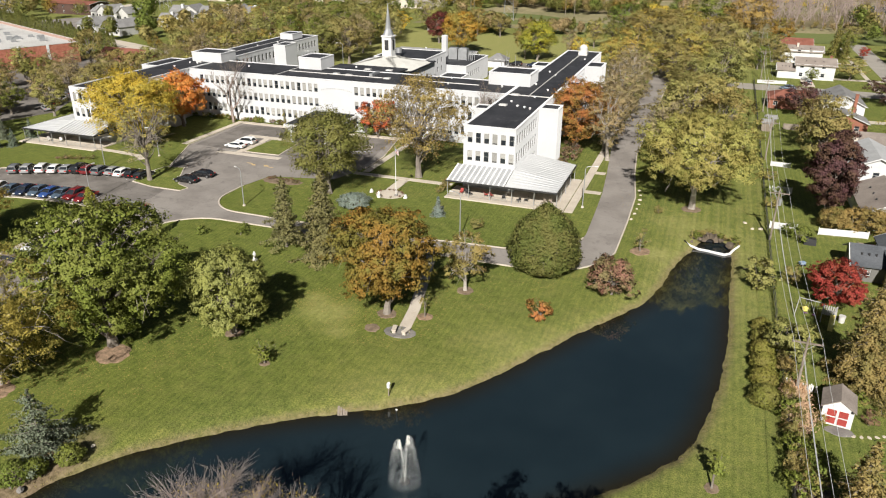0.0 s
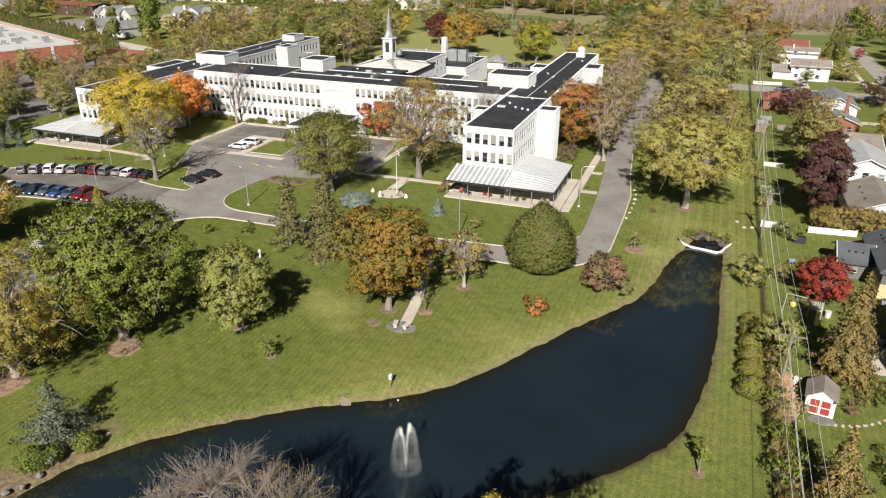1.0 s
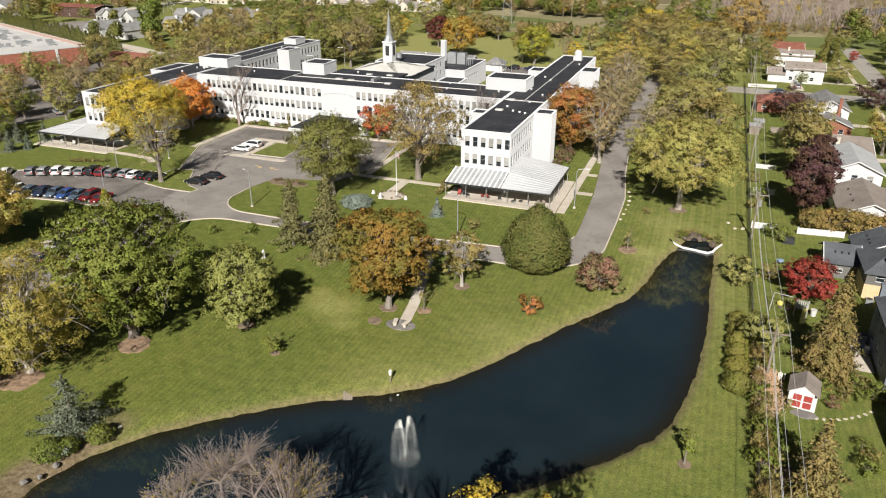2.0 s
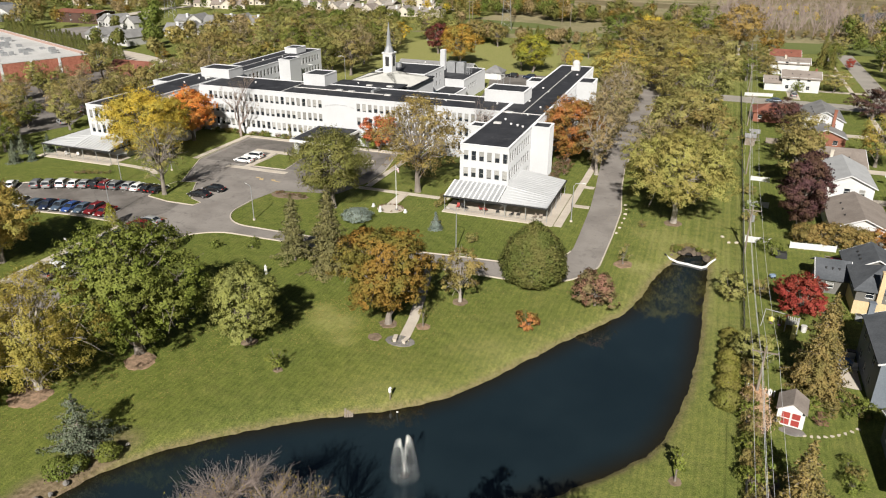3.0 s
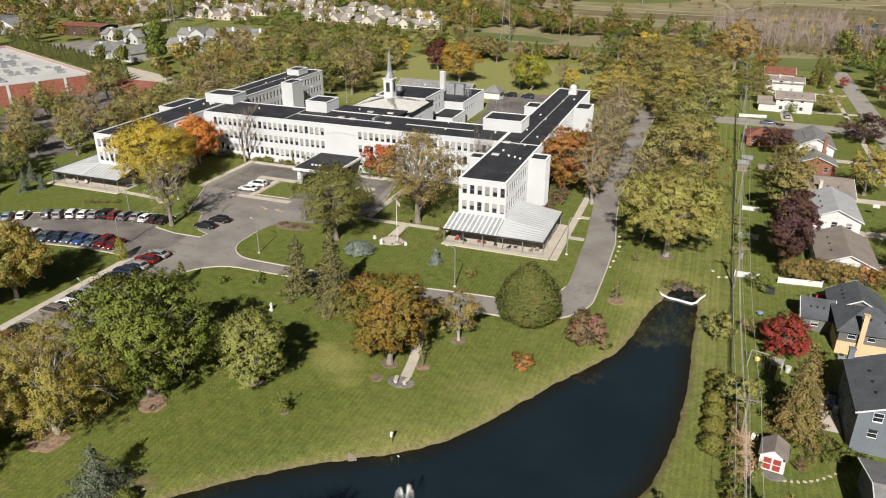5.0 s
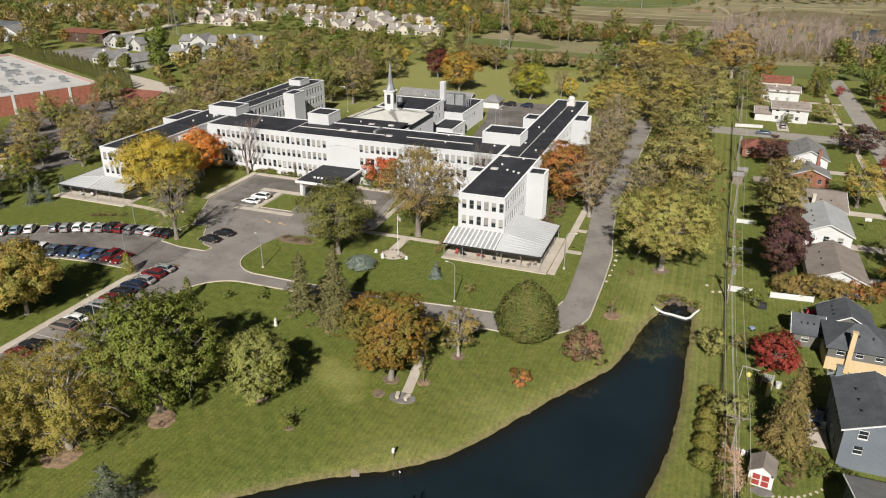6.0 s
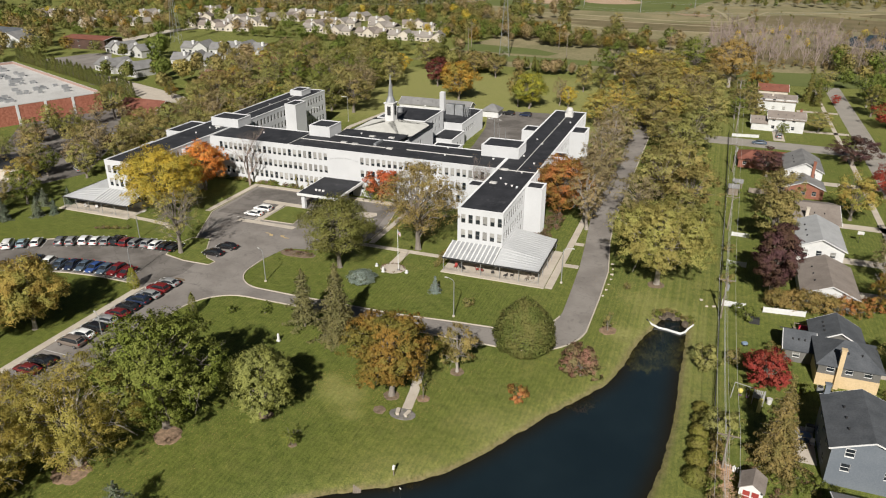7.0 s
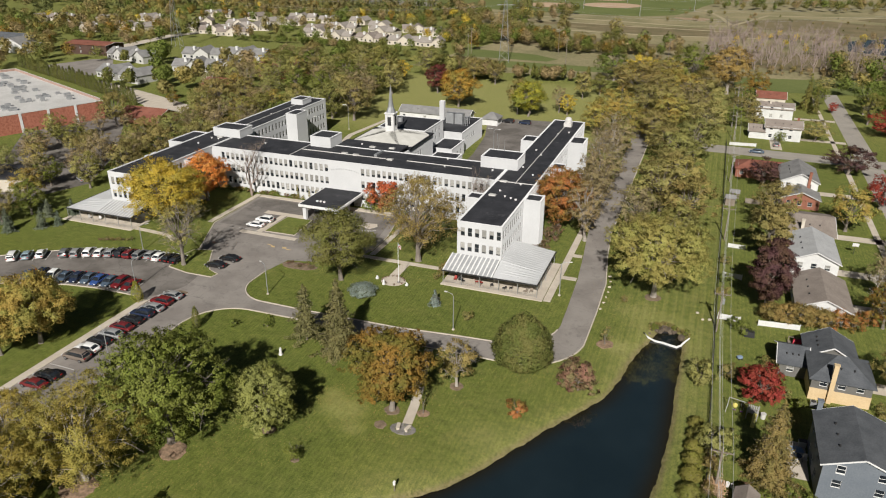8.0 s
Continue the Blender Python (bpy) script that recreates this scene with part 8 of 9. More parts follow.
# ---- neighbour's garden ----
def red_door_shed():
    s = thing("garden_shed", "white garden shed with red panelled doors", "shed", at=pose(16.3, 69.3, 0, 0, 0, -8))
    w, d, h = 2.75, 3.1, 2.0
    for x0, y0, x1, y1 in ((-w / 2, -d / 2, w / 2, -d / 2 + 0.1), (-w / 2, d / 2 - 0.1, w / 2, d / 2), (-w / 2, -d / 2 + 0.1, -w / 2 + 0.1, d / 2 - 0.1), (w / 2 - 0.1, -d / 2 + 0.1, w / 2, d / 2 - 0.1)):
        Shape().box(x0, y0, 0, x1, y1, h).make("wall", WHITE, s)
    for y in (-d / 2 + 0.004, d / 2 - 0.06):
        Shape().loft([[(-w / 2, y, h), (w / 2, y, h), (0.3, y, h + 0.78), (-0.3, y, h + 0.78)], [(-w / 2, y + 0.05, h), (w / 2, y + 0.05, h), (0.3, y + 0.05, h + 0.78), (-0.3, y + 0.05, h + 0.78)]]).make("gable", WHITE, s)
    for sx in (-1, 1):
        Shape().loft([[(sx * (w / 2 + 0.2), -d / 2 - 0.15, h - 0.1), (sx * (w / 2 + 0.2), d / 2 + 0.15, h - 0.1), (0, d / 2 + 0.15, h + 0.92), (0, -d / 2 - 0.15, h + 0.92)], [(sx * (w / 2 + 0.2), -d / 2 - 0.15, h + 0.0), (sx * (w / 2 + 0.2), d / 2 + 0.15, h + 0.0), (0, d / 2 + 0.15, h + 1.02), (0, -d / 2 - 0.15, h + 1.02)]]).make("roof", SHINGLE_BROWN, s)
    for x in (-0.95, 0.08):
        door = Shape().box(x - 0.04, -d / 2 - 0.04, 0.1, x + 0.92, -d / 2 - 0.004, 1.9).make("door", WHITE, s)
        for z in (0.22, 1.08):
            Shape().box(x + 0.03, -d / 2 - 0.07, z, x + 0.85, -d / 2 - 0.042, z + 0.72).make("panel", RED, door)
    Shape().pole(1.2, -d / 2 - 0.06, 1.9, 2.1, 0.14, 0.14, 8).make("wall_ornament", DARK_METAL, s)


def play_set():
    p = thing("play_set", "grey wooden play set with a pale yellow slide", "play set", at=pose(17.6, 90.4, 0, 0, 0, -10) @ Matrix.Diagonal((0.85, 0.85, 0.8, 1)))
    for x in (-0.9, 0.9):
        for y in (-0.7, 0.7):
            Shape().box(x - 0.07, y - 0.07, 0, x + 0.07, y + 0.07, 2.5).make("post", PLAY_GREY, p)
    for i in range(9):
        Shape().box(-1.0 + i * 0.22, -0.85, 1.5, -0.81 + i * 0.22, 0.85, 1.56).make("plank", PLAY_GREY, p)
    for y in (-0.75, 0.75):
        for i in range(6):
            Shape().box(-0.86 + i * 0.3, y - 0.02, 1.6, -0.66 + i * 0.3, y + 0.02, 2.3).make("rail_board", PLAY_GREY, p)
    sl = Shape()
    sl.loft([[(0.2, -0.8, 1.6), (0.85, -0.8, 1.6), (0.85, -0.8, 1.72), (0.2, -0.8, 1.72)], [(0.2, -2.2, 0.6), (0.85, -2.2, 0.6), (0.85, -2.2, 0.72), (0.2, -2.2, 0.72)], [(0.2, -3.2, 0.15), (0.85, -3.2, 0.15), (0.85, -3.2, 0.27), (0.2, -3.2, 0.27)]])
    sl.make("slide", YELLOW, p)
    Shape().tube([(-0.9, 0, 2.9), (-4.2, 0.3, 2.9)], [0.07, 0.07], 6).make("swing_beam", PLAY_GREY, p)
    for y in (-0.8, 1.2):
        Shape().tube([(-4.2, 0.3, 2.9), (-4.4, y, 0)], [0.06, 0.06], 6).make("leg", PLAY_GREY, p)
    for x in (-1.8, -3.0):
        for k in (-0.2, 0.2):
            Shape().tube([(x + k, 0.1, 2.9), (x + k, 0.1, 0.6)], [0.015, 0.015], 4).make("chain", STEEL, p)
        Shape().box(x - 0.25, 0.0, 0.55, x + 0.25, 0.2, 0.6).make("seat", PURPLE, p)
    k = thing("kettle_drum", "pale bucket beside the play set", "bucket", at=pose(19.2, 90.8, 0))
    Shape().pole(0, 0, 0, 0.9, 0.35, 0.42, 12).make("drum", MEMBRANE, k)
    t = thing("toy_ball", "yellow toy by the play set", "toy", at=pose(15.2, 92.4, 0))
    Shape().tube([(0, 0, 0.0), (0, 0, 0.12), (0, 0, 0.5), (0, 0, 0.72)], [0.1, 0.35, 0.4, 0.08], 10).make("shell", YELLOW, t)


PLAY_GREY = plain("grey painted wood", (0.26, 0.255, 0.25), (0.38, 0.375, 0.365), 0.5, 7, 0.8)
PURPLE = plain("purple plastic", (0.12, 0.03, 0.20), (0.18, 0.05, 0.26), 1, 8, 0.5)
red_door_shed()
play_set()
bed(16.4, 66.9, 1.5, "pale stone apron before the shed", STONE, 0.5)
bed(13.0, 68.6, 1.4, "mulch bed with dry grasses", MULCH, 2.6)
bed(13.2, 56.5, 1.5, "mulch bed along the fence", MULCH, 2.8)
for i in range(10):
    s = Shape().loft([[(0.24 * math.cos(a) * (1 + 0.2 * math.sin(3 * a + i)), 0.17 * math.sin(a), h) for a in np.linspace(0, 6.283, 9, endpoint=False)] for h in (-0.04, 0.06)]).make("stepping_stone", CONCRETE)
    s.matrix_basis = pose(16.9 + 0.70 * i, 66.5 + 0.042 * i * i, 0, 0, 0, i * 40)
    tagged(s, "pale stepping stone set in the lawn", "stepping stone", "stepping stones")
flat("patio", [(21.6, 78.2), (24.7, 78.2), (24.7, 86.6), (22.4, 86.6)], 0.03, CONCRETE, "pale concrete patio behind the grey house", "patio")


def patio_set(x, y):
    t = thing("patio_table", "round glass patio table on a slab", "table", at=pose(x, y, 0.03))
    Shape().pole(0, 0, 0.70, 0.74, 0.55, 0.55, 16).make("tabletop", GLASS, t)
    for k in range(4):
        Shape().tube([(0.35 * math.cos(k * 1.57), 0.35 * math.sin(k * 1.57), 0), (0.25 * math.cos(k * 1.57), 0.25 * math.sin(k * 1.57), 0.7)], [0.025, 0.025], 6).make("leg", DARK_METAL, t)


def garden_chair(x, y, turn, material, colour, z=0.16):
    c = thing("garden_chair", f"{colour} garden chair on the paving", "chair", "garden chairs", pose(x, y, z, 0, 0, turn))
    Shape().box(-0.3, -0.28, 0.36, 0.3, 0.3, 0.44).make("seat", material, c)
    Shape().loft([[(-0.3, 0.26, 0.44), (0.3, 0.26, 0.44), (0.3, 0.33, 0.44), (-0.3, 0.33, 0.44)], [(-0.27, 0.42, 1.0), (0.27, 0.42, 1.0), (0.27, 0.48, 1.0), (-0.27, 0.48, 1.0)]]).make("backrest", material, c)
    for sx in (-0.27, 0.27):
        for sy in (-0.25, 0.28):
            Shape().box(sx - 0.025, sy - 0.025, 0, sx + 0.025, sy + 0.025, 0.38).make("leg", DARK_METAL, c)



def basket_hoop(x, y):
    b = thing("basketball_hoop", "white basketball backboard on a dark pole", "basketball hoop", at=pose(x, y, 0) @ Matrix.Scale(0.75, 4))
    Shape().tube([(0, 0, -0.1), (0, 0, 2.6), (0, -0.5, 3.2)], [0.07, 0.06, 0.05], 8).make("pole", DARK_METAL, b)
    Shape().box(-0.9, -0.58, 2.8, 0.9, -0.54, 3.85).make("backboard", WHITE, b)
    Shape().tube([(0.23 * math.cos(a), -0.83 + 0.23 * math.sin(a), 3.05) for a in np.linspace(0, 6.283, 13)], [0.02] * 13, 4).make("rim", RED, b)


def deck_corner():
    d = thing("garden_deck", "small brown wooden deck behind the tan house", "deck", at=pose(24.0, 113.6, 0))
    for i in range(10):
        Shape().box(0, i * 0.3, 0.3, 3.2, i * 0.3 + 0.27, 0.36).make("plank", WOOD, d)
    for x in (0.05, 3.0):
        for y in (0.05, 2.8):
            Shape().box(x, y, 0, x + 0.12, y + 0.12, 1.3).make("post", WOOD, d)
    for y in (0.05, 2.8):
        Shape().box(0.05, y, 1.1, 3.1, y + 0.08, 1.2).make("rail", WOOD, d)
    c = thing("covered_grill", "grill under a bright red cover on the deck", "grill", at=pose(25.6, 115.2, 0.36))
    Shape().loft([[(-0.95, -0.4, 0), (0.95, -0.4, 0), (0.95, 0.4, 0), (-0.95, 0.4, 0)], [(-0.9, -0.38, 0.85), (0.9, -0.38, 0.85), (0.9, 0.38, 0.85), (-0.9, 0.38, 0.85)], [(-0.6, -0.2, 1.15), (0.6, -0.2, 1.15), (0.6, 0.2, 1.15), (-0.6, 0.2, 1.15)]]).make("cover", CLOTH_RED, c)


CLOTH_RED = plain("red cloth", (0.45, 0.035, 0.06), (0.55, 0.06, 0.09), 0.8, 6, 0.8)
CLOTH_BLUE = plain("blue cloth", (0.16, 0.24, 0.38), (0.30, 0.38, 0.50), 0.8, 6, 0.8)
deck_corner()
t = thing("toy_cart", "blue toy cart on the back lawn", "toy cart", at=pose(15.9, 107.2, 0, 0, 0, 30))
Shape().loft([[(-0.35, -0.25, 0.2), (0.35, -0.25, 0.2), (0.35, 0.25, 0.2), (-0.35, 0.25, 0.2)], [(-0.45, -0.32, 0.6), (0.45, -0.32, 0.6), (0.45, 0.32, 0.6), (-0.45, 0.32, 0.6)]]).make("tub", CLOTH_BLUE, t)
for x in (-0.25, 0.25):
    for y in (-0.3, 0.3):
        Shape().tube([(x, y - 0.04, 0.15), (x, y + 0.04, 0.15)], [0.15, 0.15], 10).make("wheel", TYRE_AND_SHADE, t)
a = thing("condenser_unit", "grey air conditioner beside the tan house", "air conditioner", at=pose(26.6, 97.0, 0))
Shape().box(-0.45, -0.45, 0, 0.45, 0.45, 0.85).make("casing", STEEL, a)
Shape().pole(0, 0, 0.85, 0.9, 0.36, 0.36, 14).make("fan_grille", DARK_METAL, a)
r = Shape().box(-0.9, -0.7, 0, 0.9, 0.7, 0.015).make("outdoor_rug", CLOTH_BLUE)
r.matrix_basis = pose(23.5, 84.8, 0.034, 0, 0, 12)
tagged(r, "pale blue rug on the patio", "rug")
b = thing("storage_bin", "grey plastic storage bin on the patio", "bin", at=pose(24.3, 85.9, 0.03))
Shape().box(-0.5, -0.4, 0, 0.5, 0.4, 0.9).make("bin", STEEL, b)
Shape().loft([[(-0.53, -0.43, 0.9), (0.53, -0.43, 0.9), (0.53, 0.43, 0.9), (-0.53, 0.43, 0.9)], [(-0.5, -0.3, 1.0), (0.5, -0.3, 1.0), (0.5, 0.3, 1.0), (-0.5, 0.3, 1.0)]]).make("lid", DARK_METAL, b)
c = thing("compost_box", "black compost box by the white fence", "compost box", at=pose(17.6, 116.2, 0))
Shape().loft([[(-0.9, -0.6, 0), (0.9, -0.6, 0), (0.9, 0.6, 0), (-0.9, 0.6, 0)], [(-0.8, -0.5, 1.0), (0.8, -0.5, 1.0), (0.8, 0.5, 1.0), (-0.8, 0.5, 1.0)]]).make("box", DARK_METAL, c)
for i in range(9):
    grow("greenshrub" if i % 3 else "shrub", 28.0 + 0.95 * i, 96.7 + spread.uniform(-0.4, 0.4), spread.uniform(0.7, 1.3), "beside the tan house")
for i in range(7):
    grow(("shrub", "greenshrub", "redshrub")[i % 3], 17.5 + 1.1 * i, 73.0 + spread.uniform(-1.2, 0.6), spread.uniform(0.8, 1.6), "round the shed")
grow("yellowgreen", 39.0, 105.0, 8.5, "beside the tan house", 3.6)
grow("bare", 40.0, 132.0, 10.0, "beside the white house", 4.0)
basket_hoop(40.5, 163.8)
patio_set(23.4, 82.4)
for i, t in enumerate((0, 100, 220)):
    garden_chair(23.4 + math.cos(i * 2.1), 82.4 + math.sin(i * 2.1), t, MEMBRANE, "pale", 0.03)
for i, (x, y, mtl, word) in enumerate(((-40.2, 118.2, RED, "red"), (-39.2, 118.4, DARK_METAL, "black"), (-38.4, 118.0, DARK_METAL, "black"), (-35.6, 118.6, RED, "red"), (-34.6, 118.5, RED, "red"), (-32.2, 118.2, DARK_METAL, "black"), (-29.4, 117.8, DARK_METAL, "black"), (-28.2, 118.4, DARK_METAL, "black"), (-25.0, 118.0, WOOD, "brown"), (-23.9, 118.6, WOOD, "brown"), (-135.5, 118.5, MEMBRANE, "white"), (-138.5, 118.2, MEMBRANE, "white"))):
    garden_chair(x, y, 40 * i, mtl, word)

# ---- streets to the east ----
flat("street", [(-13.5, 240.5), (62, 238.5), (62, 247.5), (-13.5, 250.5)], 0.02, ASPHALT_PALE, "pale worn cross street", "street")
flat("street", [(51.5, 60), (58.0, 60), (58.0, 238.4), (51.5, 238.4)], 0.02, ASPHALT_PALE, "worn asphalt street between houses", "street")
flat("street", [(51.5, 247.8), (58.0, 247.7), (57.5, 365), (51.0, 365)], 0.02, ASPHALT_PALE, "worn asphalt street between houses", "street")
for y in (81, 104, 133, 150, 172, 205):
    flat("driveway", [(35.5, y), (51.4, y), (51.4, y + 3.4), (35.5, y + 3.4)], 0.024, CONCRETE, "pale concrete driveway to the street", "driveway")
for y in (266, 299):
    flat("driveway", [(36.5, y), (51.0, y), (51.0, y + 3.0), (36.5, y + 3.0)], 0.024, CONCRETE, "pale concrete driveway to the street", "driveway")
flat("driveway", [(26.2, 250.6), (29.8, 250.5), (29.6, 263.4), (26.2, 263.4)], 0.024, CONCRETE, "pale concrete driveway to a garage", "driveway")
flat("driveway", [(12.6, 300.0), (22.0, 300.5), (22.0, 303.5), (12.6, 303)], 0.024, CONCRETE, "pale concrete lane behind houses", "driveway")
flat("pavement", [(46.5, 60), (48.0, 60), (48.0, 238), (46.5, 238)], 0.024, CONCRETE, "pale pavement along the street", "pavement")
flat("pavement", [(46.2, 250), (47.6, 250), (47.2, 350), (45.8, 350)], 0.024, CONCRETE, "pale pavement along the street", "pavement")

# ---- the brick hall and the far town ----
def brick_hall():
    b = thing("brick_hall", "long red brick hall with white roof and pilasters", "hall", at=pose(-251.0, 114.0, 0, 0, 0, 67))
    L, D, h = 96.0, 92.0, 7.0
    wall_face(0, 0, 1, 0, L, 0, h, []).make("wall", HALL_BRICK, b)
    for ax, ay, ux, uy, ln in ((L, 0, 0, 1, D), (L, D, -1, 0, L), (0, D, 0, -1, D)):
        wall_face(ax, ay, ux, uy, ln, 0, h, []).make("wall", HALL_BRICK, b)
    for i in range(9):
        Shape().box(8.5 + i * 9.6, -0.15, 0, 9.4 + i * 9.6, 0.1, h).make("pilaster", WHITE, b)
    Shape().box(0.4, 0.4, h - 0.6, L - 0.4, D - 0.4, h - 0.2).make("roof", MEMBRANE, b)
    rim = Shape()
    for q in ((-0.1, -0.1, L + 0.1, 0.4), (-0.1, D - 0.4, L + 0.1, D + 0.1), (-0.1, 0.4, 0.4, D - 0.4), (L - 0.4, 0.4, L + 0.1, D - 0.4)):
        rim.box(q[0], q[1], h - 0.2, q[2], q[3], h + 0.15)
    rim.make("parapet", MEMBRANE, b)
    for q in ((0.4, D - 0.75, L - 0.4, D - 0.45), (L - 0.75, 0.4, L - 0.45, D - 0.75)):
        Shape().box(q[0], q[1], h - 0.2, q[2], q[3], h + 0.8).make("parapet", FADED_BRICK, b)
        Shape().box(q[0], q[1] - 0.05, h + 0.8, q[2], q[3] + 0.05, h + 0.88).make("coping", MEMBRANE, b)
    rng = np.random.default_rng(3)
    for i in range(130):
        x, y, s = rng.uniform(6, L - 6), rng.uniform(6, D - 6), rng.uniform(0.5, 1.7)
        Shape().box(x - s, y - s * 0.6, h - 0.25, x + s, y + s * 0.6, h + rng.uniform(0.5, 1.3)).make("roof_unit", STEEL, b)
    Shape().box(14, -0.1, 0, 15.4, -0.02, 2.6).make("door", STEEL, b)


brick_hall()
flat("lane", [(-330, 282), (-304, 268), (-284, 268), (-292, 290), (-312, 312), (-322, 306)], 0.02, ASPHALT, "asphalt lot behind the town houses", "car park")
flat("driveway", [(-276, 254), (-262, 249), (-258, 256), (-272, 261)], 0.03, ASPHALT_DARK, "dark driveway before the town houses", "driveway")
flat("driveway", [(-258, 240), (-246, 238), (-240, 250), (-250, 252)], 0.03, ASPHALT_DARK, "dark driveway before the town houses", "driveway")
belt(MIXED, -204, 300, -150, 340, 24, 10, 15, "beyond the rear lawn", 6)
flat("yard", [(-168, 118), (-186, 128), (-262, 220), (-214, 214), (-176, 168), (-160, 140)], 0.02, ASPHALT_DARK, "asphalt yard beside the brick hall", "yard")
flat("lane", [(-196, 206), (-190, 212), (-196, 232), (-222, 243), (-262, 258), (-268, 252), (-238, 238), (-216, 226), (-206, 216)], 0.024, CONCRETE, "pale lane among the town houses", "lane")
low = thing("flat_annex", "low dark-roofed building at the western yard", "building", at=pose(-186, 122, 0, 0, 0, 20))
Shape().box(0, 0, 0, 16, 12, 3.8).make("wall", CREAM, low)
Shape().box(-0.3, -0.3, 3.8, 16.3, 12.3, 4.2).make("roof", ROOFING, low)


SIDING_PALE = plain("pale grey siding", (0.42, 0.415, 0.40), (0.50, 0.495, 0.48), 0.3, 5, 0.7)


def town_house(x, y, turn, n, wall, roof, label, group, scale=1.0):
    """A row of joined gabled houses with chimneys."""
    t = thing("town_house", label, "house", group, pose(x, y, 0, 0, 0, turn) @ Matrix.Diagonal((scale, scale, scale * (1.0 if scale == 1.0 else 0.85), 1)))
    for i in range(n):
        x0, d, e, rz = i * 8.0, 9.5 + (i % 2) * 1.5, 3.4 + (i % 2) * 0.7, 6.5 + (i % 2) * 0.8
        wall_face(x0, -(i % 2) * 1.5, 1, 0, 7.9, 0, e, [(1.0, 2.2, 0.9, 2.2), (4.8, 6.2, 0.9, 2.2)]).make("wall", wall, t)
        for u, z in ((1.0, 0.9), (4.8, 0.9)):
            Shape().box(x0 + u, -(i % 2) * 1.5 + 0.1, z, x0 + u + 1.3, -(i % 2) * 1.5 + 0.16, z + 1.3).make("window", GLASS, t)
        Shape().box(x0, -(i % 2) * 1.5 + 0.2, 0, x0 + 7.9, 9.5, e).make("core", wall, t)
        if i % 2:
            for sx in (0, 1):
                a = x0 - 0.3 if sx == 0 else x0 + 8.2
                Shape().loft([[(a, -2.0, e - 0.2), (a, 9.8, e - 0.2), (x0 + 3.95, 9.8, rz), (x0 + 3.95, -2.0, rz)], [(a, -2.0, e), (a, 9.8, e), (x0 + 3.95, 9.8, rz + 0.2), (x0 + 3.95, -2.0, rz + 0.2)]]).make("roof", roof, t)
            g = Shape()
            g.face((x0, -1.49, e), (x0 + 7.9, -1.49, e), (x0 + 3.95, -1.49, rz - 0.1))
            g.make("gable", wall, t)
        else:
            for sy in (0, 1):
                a = -0.5 if sy == 0 else 10.0
                Shape().loft([[(x0 - 0.2, a, e - 0.2), (x0 + 8.1, a, e - 0.2), (x0 + 8.1, 4.75, rz), (x0 - 0.2, 4.75, rz)], [(x0 - 0.2, a, e), (x0 + 8.1, a, e), (x0 + 8.1, 4.75, rz + 0.2), (x0 - 0.2, 4.75, rz + 0.2)]]).make("roof", roof, t)
            Shape().box(x0 + 5.6, 2.2, e, x0 + 6.8, 3.2, rz + 1.0).make("chimney", WHITE, t)


for x, y, turn, n in NEAR_HOMES:
    town_house(x, y, turn, n, SIDING_PALE, SHINGLE_GREY, "white town houses with pale grey roofs", "near town houses", 1.06)
far = np.random.default_rng(55)
for i, (x, y, n) in enumerate(FAR_HOMES):
    town_house(x - 4 * n, y, far.uniform(-18, 25), n, CREAM, SHINGLE_TAN if i % 3 else SHINGLE_BROWN, "cream suburban houses with grey-brown roofs", "far houses", 0.95)
house("apartment_house", "long brick apartment house with brown roof", -352, 318, -322, 332, 5.6, 6.6, "x", MANSARD, SHINGLE_RED, 2, group="apartment houses")
house("apartment_house", "dark brick apartment house with red-brown roof", -206, 296, -186, 310, 6.0, 8.6, "x", BRICK, SHINGLE_RED, 2, group="apartment houses")
house("apartment_house", "brick house with a red-brown roof", -206, 252, -188, 262, 4.5, 7.0, "x", BRICK, SHINGLE_RED, 1, group="apartment houses")
house("apartment_house", "low brick house with a red-brown roof", -204, 200, -186, 211, 3.0, 5.2, "x", BRICK, SHINGLE_RED, 1, group="apartment houses")
house("house", "grey-roofed house beyond the brick hall", -418, 320, -392, 334, 4.5, 8.0, "x", WHITE, SHINGLE_BLUE, 1, group="apartment houses")
house("house", "white gabled house beyond the brick hall", -390, 306, -372, 322, 4.5, 8.5, "y", WHITE, SHINGLE_GREY, 1, group="apartment houses")
flat("far_road", [(-345, 340), (-335, 338), (-340, 402), (-318, 456), (-326, 460), (-350, 404)], 0.05, CONCRETE, "pale road through the far town", "road")
belt(["olive", "brown", "green", "dark"], -440, 350, -130, 402, 24, 8, 12, "on the far green", 9, keep=lambda x, y: y > 392 or x > -215)
belt(["dark", "green"], -292, 396, -186, 401, 46, 4.5, 6, "in the hedge before far houses", 2.0)
belt(["olive", "olive", "silver", "brown", "green", "dark", "yellowgreen", "rust", "olive", "gold"], -500, 404, -130, 600, 330, 7, 12, "among the far houses", 6.4, keep=clear_of_homes)
belt(["olive", "rust", "brown", "dark", "green", "olive"], -520, 262, -330, 420, 150, 8, 14, "in the far western gardens", 6, keep=lambda x, y: y - 263 > -0.4 * (x + 322) * 0 and not (-360 < x < -320 and 310 < y < 345))

